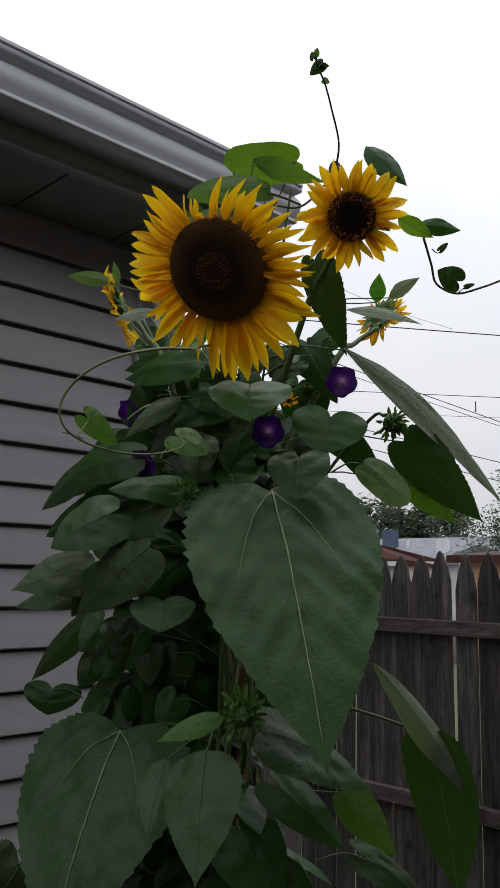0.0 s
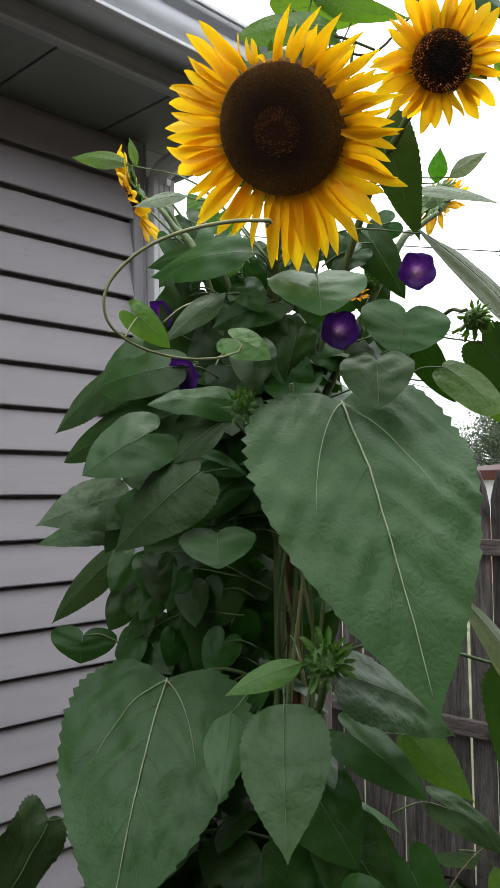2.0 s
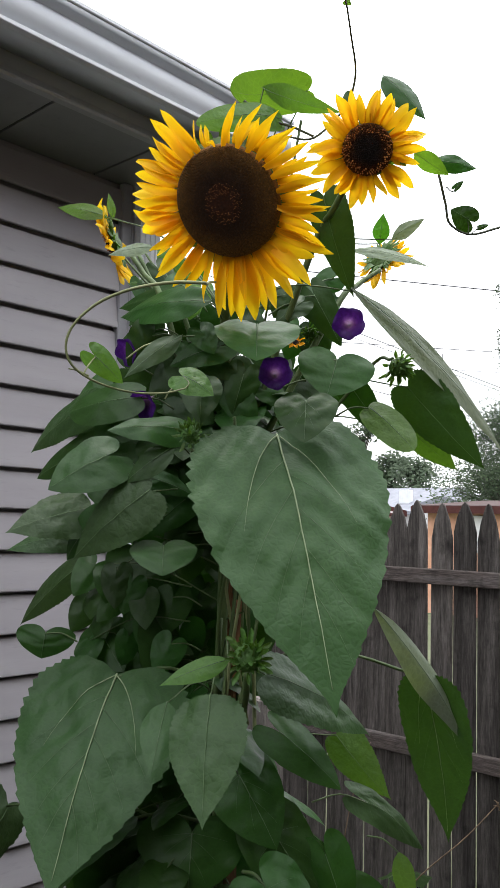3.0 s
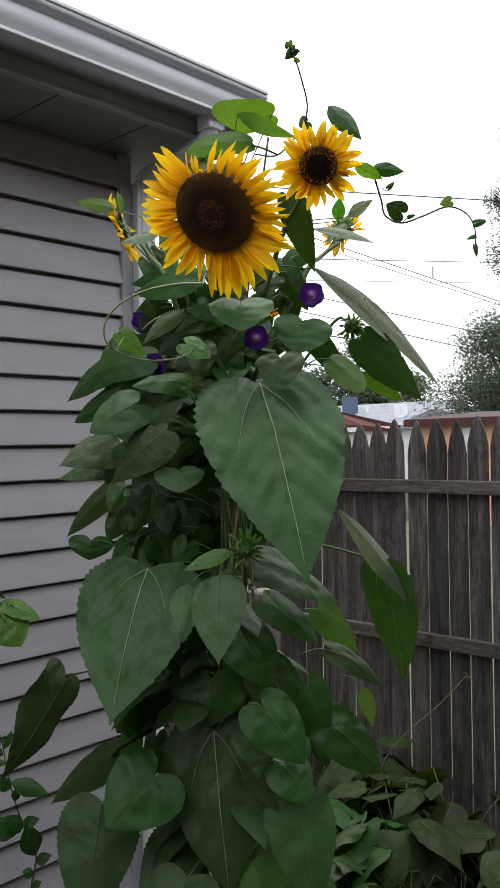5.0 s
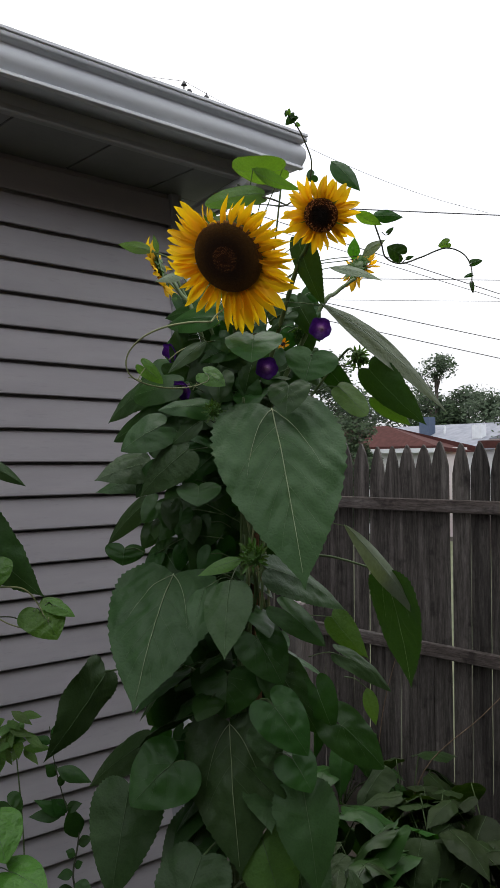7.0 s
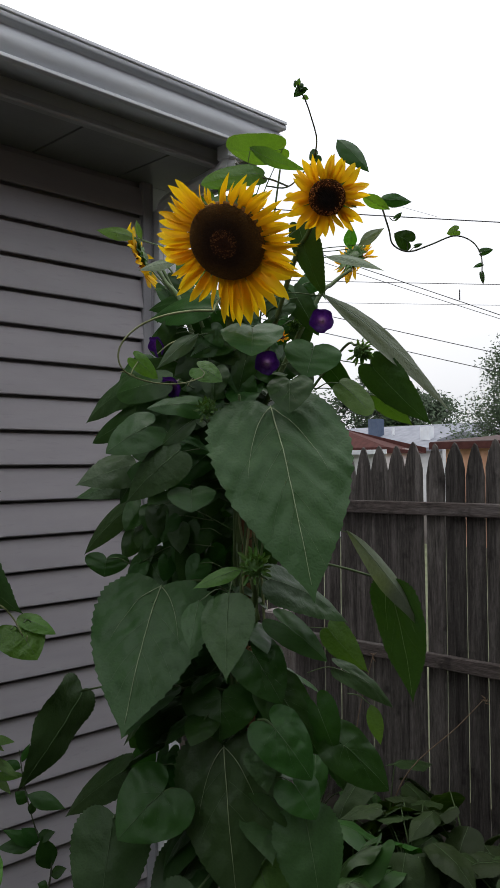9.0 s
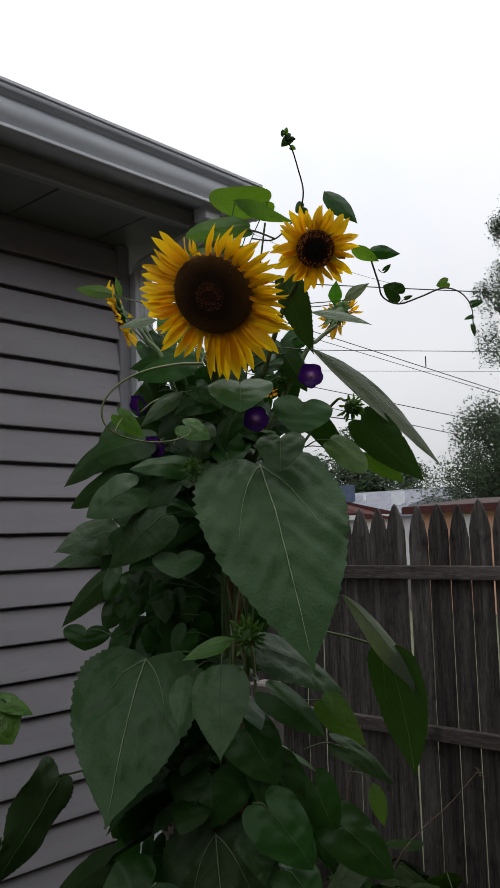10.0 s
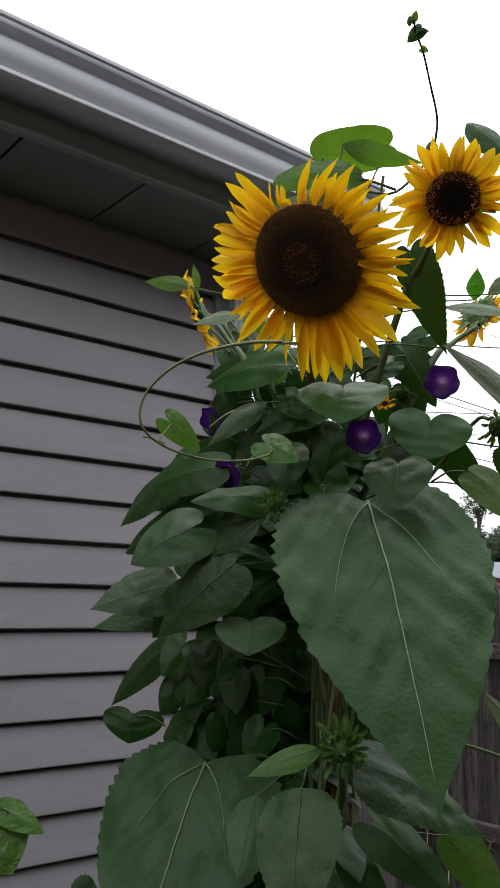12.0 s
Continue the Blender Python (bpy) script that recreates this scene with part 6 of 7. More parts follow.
# dark leaves on the wall side of the column, in front of the corner of the house
for i in range(11):
    base = Vector((-0.645 + rnd.uniform(-0.05, 0.05), -0.83 + rnd.uniform(-0.06, 0.08), 1.36 + 0.23 * (i + rnd.random()) / 11))
    a = rnd.uniform(2.4, 5.0)
    size = rnd.uniform(0.05, 0.085)
    out = Vector((0.7 * math.cos(a), 0.7 * math.sin(a), rnd.uniform(-1.4, -0.3))).normalized()
    leaf(morning_glory_vine, "heart", base, base + out * size, size * rnd.uniform(0.8, 1.05), (-0.7 + rnd.uniform(-0.4, 0.4), -0.5 + rnd.uniform(-0.4, 0.4), rnd.uniform(-0.4, 0.5)), M_HEART, veins=0, seed=830 + i, stalk=(-0.60, -1.02, base.z + 0.05) if i % 3 == 0 else None)

# a few more hang in the gap between those and the stems
for i in range(9):
    base = Vector((-0.660, -0.921, 1.496)) + Vector((0.72, -0.70, 0)) * rnd.uniform(-0.035, 0.035) + Vector((0.70, 0.72, 0)) * rnd.uniform(-0.02, 0.06) + Vector((0, 0, rnd.uniform(-0.05, 0.10)))
    size = rnd.uniform(0.055, 0.085)
    out = Vector((rnd.uniform(-0.5, 0.5), rnd.uniform(-0.5, 0.3), -1.0)).normalized()
    leaf(morning_glory_vine, "heart", base, base + out * size, size * rnd.uniform(0.8, 1.0), (-0.7 + rnd.uniform(-0.3, 0.3), -0.6 + rnd.uniform(-0.3, 0.3), rnd.uniform(-0.2, 0.4)), M_HEART, veins=0, seed=850 + i)

# smaller leaves thickening the vine under the middle bloom
for i in range(16):
    z = 1.78 + 0.22 * (i + rnd.random()) / 16
    base = Vector((-0.53, -1.01, z)) + across * rnd.uniform(0.04, 0.20) + Vector((0.75, 0.66, 0)) * rnd.uniform(0.0, 0.10)
    a = rnd.uniform(0, math.tau)
    size = rnd.uniform(0.06, 0.10)
    out = Vector((0.7 * math.cos(a), 0.7 * math.sin(a), rnd.uniform(-1.4, -0.5))).normalized()
    leaf(morning_glory_vine, "heart", base, base + out * size, size * rnd.uniform(0.85, 1.05), (-0.6 + rnd.uniform(-0.4, 0.4), -0.6 + rnd.uniform(-0.4, 0.4), rnd.uniform(0.0, 0.8)), M_HEART, veins=0, seed=800 + i)


# ---- the other sunflower, by the wall ----
sunflower_b = thing("sunflower", (-1.58, -1.0, GROUND), "second sunflower beside the siding, partly in view", "sunflower")
stem(sunflower_b, "stem", ((-1.580, -1.000, -0.170), (-1.580, -1.000, 0.600), (-1.540, -1.020, 1.200), (-1.470, -1.050, 1.720)), 0.014, 0.009, M_STEM)
leaf(sunflower_b, "sunflower", (-1.191, -0.731, 1.551), (-1.073, -0.903, 1.369), 0.175, (-0.50, -0.70, -0.50), M_LEAF, fold=0.12, stalk=(-1.497, -1.039, 1.523), seed=301)
leaf(sunflower_b, "lance", (-1.200, -0.815, 1.704), (-1.096, -0.861, 1.634), 0.041, (-0.26, -0.94, 0.22), M_LEAF, fold=0.25, stalk=(-1.476, -1.047, 1.676), seed=302)
leaf(sunflower_b, "oval", (-1.295, -0.803, 1.704), (-1.209, -0.873, 1.718), 0.078, (-0.62, -0.67, 0.41), M_LEAF_PALE, stalk=(-1.476, -1.047, 1.676), seed=303)
leaf(sunflower_b, "oval", (-1.304, -0.796, 1.820), (-1.231, -0.856, 1.791), 0.061, (-0.53, -0.80, 0.29), M_LEAF, stalk=(-1.470, -1.050, 1.720), seed=304)
leaf(sunflower_b, "sunflower", (-1.310, -0.787, 1.302), (-1.227, -0.854, 1.281), 0.066, (-0.38, -0.67, 0.64), M_LEAF, stalk=(-1.530, -1.024, 1.274), seed=305)
leaf(sunflower_b, "sunflower", (-1.306, -0.663, 1.540), (-1.279, -0.812, 1.305), 0.167, (-0.28, -0.83, 0.49), M_LEAF, stalk=(-1.498, -1.038, 1.512), seed=306)
leaf(sunflower_b, "oval", (-1.261, -0.856, 1.624), (-1.221, -0.888, 1.598), 0.055, (-0.44, -0.83, 0.34), M_LEAF, fold=0.3, stalk=(-1.487, -1.043, 1.596), seed=307)
flower_head(sunflower_b, (-1.222, -0.831, 1.636), (0.74, -0.64, 0.10), 0.014, 0.050, 0.011, 0, 51, M_PETAL_SMALL, nucleus=0, florets=200, bent=[(24 * k, 1.05 + 0.12 * (k % 4), 0.85 + 0.06 * (k % 3), 0.2, 0.1) for k in range(15)], label="drooping half-closed head")

vine_b = thing("morning_glory_vine", (-1.40, -1.05, GROUND), "pale green morning glory vine on the second sunflower", "vine")
stem(vine_b, "vine_stem", ((-1.400, -1.050, -0.160), (-1.420, -1.070, 0.500), (-1.400, -1.080, 1.000), (-1.254, -0.796, 1.403), (-1.180, -0.856, 1.396), (-1.123, -0.890, 1.391), (-1.087, -0.893, 1.358), (-1.070, -0.906, 1.317)), 0.003, 0.0016, M_TENDRIL)
stem(vine_b, "tendril", ((-1.260, -0.835, 1.997), (-1.215, -0.845, 1.930), (-1.185, -0.844, 1.884), (-1.179, -0.835, 1.852)), 0.002, 0.0014, M_TENDRIL)
stem(vine_b, "tendril", ((-1.197, -0.829, 1.374), (-1.160, -0.846, 1.318), (-1.113, -0.871, 1.292), (-1.070, -0.906, 1.286), (-1.062, -0.913, 1.317)), 0.002, 0.0014, M_TENDRIL)
stem(vine_b, "tendril", ((-1.214, -0.802, 1.315), (-1.134, -0.854, 1.319), (-1.097, -0.885, 1.296), (-1.059, -0.915, 1.292)), 0.0018, 0.0014, M_STEM_DARK)
leaf(vine_b, "heart", (-1.197, -0.819, 1.835), (-1.192, -0.835, 1.788), 0.070, (-0.30, -0.91, 0.28), M_BRIGHT, veins=2, stalk=(-1.219, -0.873, 1.821), seed=308)
leaf(vine_b, "heart", (-1.208, -0.798, 1.844), (-1.158, -0.838, 1.828), 0.055, (-0.44, -0.74, 0.50), M_HEART_LIT, stalk=(-1.227, -0.854, 1.829), seed=309)
leaf(vine_b, "heart", (-1.074, -0.890, 1.332), (-1.050, -0.934, 1.264), 0.118, (-0.30, -0.84, 0.45), M_BRIGHT, fold=0.1, wave=0.05, veins=2, stalk=(-1.108, -0.925, 1.339), seed=310)
leaf(vine_b, "heart", (-1.047, -0.899, 1.344), (-1.003, -0.935, 1.314), 0.043, (-0.20, -0.76, 0.62), M_BRIGHT, stalk=(-1.082, -0.933, 1.351), seed=311)
leaf(vine_b, "heart", (-1.239, -0.846, 1.473), (-1.247, -0.865, 1.428), 0.080, (-0.37, -0.83, 0.42), M_BRIGHT, stalk=(-1.266, -0.898, 1.480), seed=312)
leaf(vine_b, "heart", (-1.183, -0.866, 1.451), (-1.184, -0.890, 1.396), 0.089, (-0.38, -0.84, 0.39), M_BRIGHT, stalk=(-1.214, -0.911, 1.458), seed=313)
leaf(vine_b, "heart", (-1.262, -0.853, 1.415), (-1.255, -0.884, 1.351), 0.138, (-0.33, -0.86, 0.39), M_BRIGHT, stalk=(-1.290, -0.904, 1.422), seed=314)
leaf(vine_b, "heart", (-1.298, -0.823, 1.441), (-1.301, -0.847, 1.377), 0.106, (-0.34, -0.88, 0.34), M_BRIGHT, stalk=(-1.321, -0.883, 1.448), seed=315)
leaf(vine_b, "heart", (-1.240, -0.847, 1.627), (-1.224, -0.859, 1.587), 0.062, (-0.34, -0.93, 0.16), M_HEART, wave=0.08, stalk=(-1.266, -0.901, 1.634), seed=316)
leaf(vine_b, "heart", (-1.272, -0.822, 1.761), (-1.251, -0.839, 1.731), 0.060, (-0.38, -0.89, 0.24), M_BRIGHT, stalk=(-1.291, -0.883, 1.756), seed=317)

# low bright foliage by the wall
vine_c = thing("bean_vine", (-1.25, -1.13, GROUND), "bright green low climbing vine with puckered leaves", "vine")
stem(vine_c, "vine_stem", ((-1.28, -0.99, -0.16), (-1.27, -1.00, 0.4), (-1.30, -0.98, 0.8), (-1.29, -0.97, 1.0)), 0.0022, 0.0016, M_STEM_DARK)
leaf(vine_c, "heart", (-1.253, -1.024, 0.914), (-1.254, -1.087, 0.845), 0.120, (-0.24, -0.72, 0.65), M_BRIGHT, veins=2, stalk=(-1.251, -1.000, 0.899), seed=318)
leaf(vine_c, "heart", (-1.237, -1.074, 0.819), (-1.196, -1.159, 0.788), 0.106, (-0.27, -0.45, 0.85), M_BRIGHT, veins=2, stalk=(-1.250, -1.015, 0.804), seed=319)
leaf(vine_c, "heart", (-1.350, -1.009, 0.886), (-1.330, -1.089, 0.818), 0.152, (-0.23, -0.66, 0.71), M_BRIGHT, wave=0.05, veins=2, stalk=(-1.289, -0.979, 0.871), seed=320)
leaf(vine_c, "heart", (-1.352, -0.982, 0.981), (-1.328, -1.027, 0.912), 0.130, (-0.18, -0.85, 0.49), M_BRIGHT, stalk=(-1.296, -0.955, 0.966), seed=321)
leaf(vine_c, "heart", (-1.290, -0.994, 1.045), (-1.290, -1.007, 0.968), 0.104, (-0.39, -0.91, 0.15), M_BRIGHT, wave=0.12, fold=0.3, stalk=(-1.262, -0.975, 1.030), seed=322)
leaf(vine_c, "heart", (-1.324, -0.929, 1.142), (-1.320, -0.957, 1.045), 0.111, (-0.34, -0.91, 0.25), M_BRIGHT, wave=0.10, fold=0.2, stalk=(-1.285, -0.909, 1.127), seed=323)
leaf(vine_c, "heart", (-1.238, -0.907, 1.025), (-1.279, -0.874, 0.992), 0.091, (-0.75, -0.36, 0.56), M_BRIGHT, stalk=(-1.227, -0.887, 1.010), seed=324)
leaf(vine_c, "heart", (-1.371, -1.016, 0.793), (-1.369, -1.069, 0.725), 0.095, (-0.24, -0.77, 0.59), M_BRIGHT, stalk=(-1.302, -0.979, 0.778), seed=325)
leaf(vine_c, "heart", (-1.163, -0.903, 0.895), (-1.142, -0.920, 0.855), 0.070, (-0.10, -0.93, 0.34), M_HEART, stalk=(-1.169, -0.875, 0.880), seed=326)
leaf(vine_c, "heart", (-1.226, -0.852, 0.908), (-1.194, -0.877, 0.854), 0.084, (-0.08, -0.92, 0.39), M_HEART, stalk=(-1.214, -0.831, 0.893), seed=327)
leaf(vine_c, "heart", (-1.330, -1.024, 0.729), (-1.305, -1.108, 0.684), 0.124, (-0.25, -0.51, 0.82), M_HEART, stalk=(-1.274, -0.996, 0.714), seed=328)
leaf(vine_c, "heart", (-1.179, -1.018, 0.703), (-1.164, -1.094, 0.642), 0.116, (-0.26, -0.64, 0.72), M_HEART, stalk=(-1.201, -0.975, 0.688), seed=329)
leaf(vine_c, "heart", (-1.406, -0.963, 0.861), (-1.415, -1.019, 0.790), 0.119, (-0.26, -0.74, 0.62), M_BRIGHT, stalk=(-1.340, -0.929, 0.846), seed=330)
leaf(vine_c, "heart", (-1.388, -0.914, 1.088), (-1.398, -0.971, 1.006), 0.123, (-0.28, -0.77, 0.57), M_BRIGHT, stalk=(-1.333, -0.888, 1.073), seed=331)

shoot = thing("weed", (-0.95, -0.45, GROUND), "leafy green weed shoot against the siding", "weed")
stem(shoot, "stem", ((-0.924, -0.512, -0.180), (-0.924, -0.512, 0.514), (-0.952, -0.492, 0.957)), 0.003, 0.002, M_STEM)
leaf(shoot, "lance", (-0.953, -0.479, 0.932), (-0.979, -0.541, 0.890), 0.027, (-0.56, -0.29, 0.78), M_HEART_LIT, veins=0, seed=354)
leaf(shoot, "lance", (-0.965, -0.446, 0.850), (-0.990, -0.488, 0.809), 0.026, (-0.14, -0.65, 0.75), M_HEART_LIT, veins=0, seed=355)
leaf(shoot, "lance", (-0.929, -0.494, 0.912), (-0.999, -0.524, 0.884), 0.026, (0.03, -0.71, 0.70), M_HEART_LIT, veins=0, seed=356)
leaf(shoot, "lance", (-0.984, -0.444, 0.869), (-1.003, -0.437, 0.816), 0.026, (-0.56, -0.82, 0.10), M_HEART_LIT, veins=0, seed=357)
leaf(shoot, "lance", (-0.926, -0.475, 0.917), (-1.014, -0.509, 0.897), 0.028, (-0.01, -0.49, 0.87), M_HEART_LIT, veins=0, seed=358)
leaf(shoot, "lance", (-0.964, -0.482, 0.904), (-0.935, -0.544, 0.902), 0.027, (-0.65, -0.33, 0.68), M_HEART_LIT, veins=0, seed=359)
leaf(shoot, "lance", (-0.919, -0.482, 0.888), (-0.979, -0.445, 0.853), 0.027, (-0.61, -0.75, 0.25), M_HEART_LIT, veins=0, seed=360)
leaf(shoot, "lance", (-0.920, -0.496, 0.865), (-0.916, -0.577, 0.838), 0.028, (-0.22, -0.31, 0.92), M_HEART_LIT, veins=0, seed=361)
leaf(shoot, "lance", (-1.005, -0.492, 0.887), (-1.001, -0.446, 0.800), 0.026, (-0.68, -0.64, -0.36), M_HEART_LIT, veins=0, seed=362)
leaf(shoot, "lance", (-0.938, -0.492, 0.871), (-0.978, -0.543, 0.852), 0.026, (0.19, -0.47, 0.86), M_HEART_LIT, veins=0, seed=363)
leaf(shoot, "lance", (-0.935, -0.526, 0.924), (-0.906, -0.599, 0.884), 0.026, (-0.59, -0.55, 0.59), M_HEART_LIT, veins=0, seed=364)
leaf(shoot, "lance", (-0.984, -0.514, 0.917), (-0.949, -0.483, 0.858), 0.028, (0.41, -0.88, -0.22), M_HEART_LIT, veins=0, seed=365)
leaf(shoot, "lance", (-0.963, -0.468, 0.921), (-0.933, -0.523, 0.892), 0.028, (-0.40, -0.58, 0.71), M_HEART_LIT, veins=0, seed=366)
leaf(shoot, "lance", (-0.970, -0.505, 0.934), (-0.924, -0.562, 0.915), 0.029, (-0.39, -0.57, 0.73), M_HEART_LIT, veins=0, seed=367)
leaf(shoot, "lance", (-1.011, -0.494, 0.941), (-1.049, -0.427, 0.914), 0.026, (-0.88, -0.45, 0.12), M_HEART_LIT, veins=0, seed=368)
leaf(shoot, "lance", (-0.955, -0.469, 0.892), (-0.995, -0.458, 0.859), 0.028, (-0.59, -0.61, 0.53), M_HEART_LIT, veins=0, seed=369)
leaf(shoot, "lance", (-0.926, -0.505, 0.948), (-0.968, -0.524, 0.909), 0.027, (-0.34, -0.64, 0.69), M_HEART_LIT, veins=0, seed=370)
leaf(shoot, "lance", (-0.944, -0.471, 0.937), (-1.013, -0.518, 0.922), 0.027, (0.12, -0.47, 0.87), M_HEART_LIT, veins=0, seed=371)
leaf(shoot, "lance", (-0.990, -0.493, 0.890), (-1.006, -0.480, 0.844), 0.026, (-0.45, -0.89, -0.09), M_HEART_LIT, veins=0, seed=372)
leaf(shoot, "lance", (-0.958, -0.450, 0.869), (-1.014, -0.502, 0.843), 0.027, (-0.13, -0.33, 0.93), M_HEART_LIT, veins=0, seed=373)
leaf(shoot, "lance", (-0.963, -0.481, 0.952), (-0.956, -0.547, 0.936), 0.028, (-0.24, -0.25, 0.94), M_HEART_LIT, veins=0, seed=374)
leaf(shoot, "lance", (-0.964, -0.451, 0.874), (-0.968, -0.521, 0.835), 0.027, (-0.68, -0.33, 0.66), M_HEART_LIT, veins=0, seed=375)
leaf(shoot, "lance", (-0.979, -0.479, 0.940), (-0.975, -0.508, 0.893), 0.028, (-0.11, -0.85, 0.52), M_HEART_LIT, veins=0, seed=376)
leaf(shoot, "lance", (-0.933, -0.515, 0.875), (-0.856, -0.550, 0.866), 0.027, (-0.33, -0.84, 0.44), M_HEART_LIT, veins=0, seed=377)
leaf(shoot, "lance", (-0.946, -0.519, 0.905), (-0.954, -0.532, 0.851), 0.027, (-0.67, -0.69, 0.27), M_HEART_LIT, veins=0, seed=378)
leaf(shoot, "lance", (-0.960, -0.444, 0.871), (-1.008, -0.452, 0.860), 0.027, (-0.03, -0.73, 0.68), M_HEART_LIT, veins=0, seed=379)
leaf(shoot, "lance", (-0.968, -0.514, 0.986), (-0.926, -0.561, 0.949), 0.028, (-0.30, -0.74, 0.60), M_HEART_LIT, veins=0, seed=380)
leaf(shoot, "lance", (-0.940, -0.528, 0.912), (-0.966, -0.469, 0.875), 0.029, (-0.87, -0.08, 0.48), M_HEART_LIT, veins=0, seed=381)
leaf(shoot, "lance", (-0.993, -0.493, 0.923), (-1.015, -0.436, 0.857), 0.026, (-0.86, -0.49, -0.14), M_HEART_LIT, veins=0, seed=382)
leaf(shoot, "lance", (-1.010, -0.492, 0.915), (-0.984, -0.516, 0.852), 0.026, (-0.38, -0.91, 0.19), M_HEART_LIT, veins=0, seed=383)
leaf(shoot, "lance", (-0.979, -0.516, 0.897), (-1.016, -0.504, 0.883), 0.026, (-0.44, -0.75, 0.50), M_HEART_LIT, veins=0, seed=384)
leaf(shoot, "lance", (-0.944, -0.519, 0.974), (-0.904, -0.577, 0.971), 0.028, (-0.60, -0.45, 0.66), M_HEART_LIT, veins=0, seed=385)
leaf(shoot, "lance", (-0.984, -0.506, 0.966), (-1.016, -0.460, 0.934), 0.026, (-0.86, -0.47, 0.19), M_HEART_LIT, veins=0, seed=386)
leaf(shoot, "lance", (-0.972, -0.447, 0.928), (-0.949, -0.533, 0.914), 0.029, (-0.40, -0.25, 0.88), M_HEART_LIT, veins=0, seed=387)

twig = thing("weed", (-0.62, -0.32, GROUND), "thin twiggy weed with dark narrow leaves", "weed")
stem(twig, "stem", ((-0.660, -0.338, -0.180), (-0.660, -0.338, 0.261), (-0.667, -0.333, 0.372), (-0.654, -0.345, 0.501), (-0.687, -0.319, 0.593), (-0.714, -0.298, 0.722), (-0.728, -0.288, 0.842)), 0.004, 0.0015, M_STEM_DARK)
leaf(twig, "lance", (-0.709, -0.302, 0.707), (-0.626, -0.382, 0.662), 0.054, (-0.38, -0.72, 0.58), M_HEART, veins=0, seed=388)
leaf(twig, "lance", (-0.724, -0.290, 0.787), (-0.765, -0.270, 0.814), 0.032, (-0.16, -0.89, 0.43), M_HEART, veins=0, seed=389)
leaf(twig, "lance", (-0.709, -0.301, 0.685), (-0.743, -0.287, 0.722), 0.043, (-0.08, -0.95, 0.30), M_HEART, veins=0, seed=390)
leaf(twig, "lance", (-0.687, -0.319, 0.575), (-0.650, -0.362, 0.597), 0.038, (-0.77, -0.39, 0.51), M_HEART, veins=0, seed=391)
leaf(twig, "lance", (-0.683, -0.322, 0.565), (-0.728, -0.298, 0.612), 0.048, (-0.12, -0.93, 0.36), M_HEART, veins=0, seed=392)
leaf(twig, "lance", (-0.658, -0.342, 0.483), (-0.682, -0.336, 0.588), 0.068, (-0.23, -0.97, 0.00), M_HEART, veins=0, seed=393)
leaf(twig, "lance", (-0.656, -0.343, 0.464), (-0.624, -0.382, 0.487), 0.038, (-0.79, -0.33, 0.52), M_HEART, veins=0, seed=394)
leaf(twig, "lance", (-0.687, -0.319, 0.556), (-0.771, -0.264, 0.611), 0.042, (-0.23, -0.84, 0.49), M_HEART, veins=0, seed=395)
leaf(twig, "lance", (-0.691, -0.315, 0.560), (-0.784, -0.252, 0.556), 0.049, (-0.45, -0.63, 0.64), M_HEART, veins=0, seed=396)
leaf(twig, "lance", (-0.664, -0.336, 0.390), (-0.648, -0.362, 0.410), 0.027, (-0.89, -0.25, 0.39), M_HEART, veins=0, seed=397)
leaf(twig, "lance", (-0.667, -0.333, 0.372), (-0.712, -0.309, 0.362), 0.038, (-0.45, -0.56, 0.70), M_HEART, veins=0, seed=398)
leaf(twig, "lance", (-0.722, -0.292, 0.805), (-0.708, -0.316, 0.863), 0.021, (-0.81, -0.59, -0.06), M_HEART, veins=0, seed=399)
leaf(twig, "lance", (-0.702, -0.307, 0.648), (-0.697, -0.324, 0.698), 0.026, (-0.76, -0.63, -0.15), M_HEART, veins=0, seed=400)
leaf(twig, "lance", (-0.662, -0.338, 0.427), (-0.691, -0.327, 0.446), 0.033, (0.00, -0.86, 0.51), M_HEART, veins=0, seed=401)
leaf(twig, "lance", (-0.664, -0.336, 0.335), (-0.623, -0.381, 0.312), 0.055, (-0.31, -0.63, 0.71), M_HEART, veins=0, seed=402)
leaf(twig, "lance", (-0.664, -0.336, 0.316), (-0.726, -0.298, 0.293), 0.060, (-0.56, -0.52, 0.65), M_HEART, veins=0, seed=403)


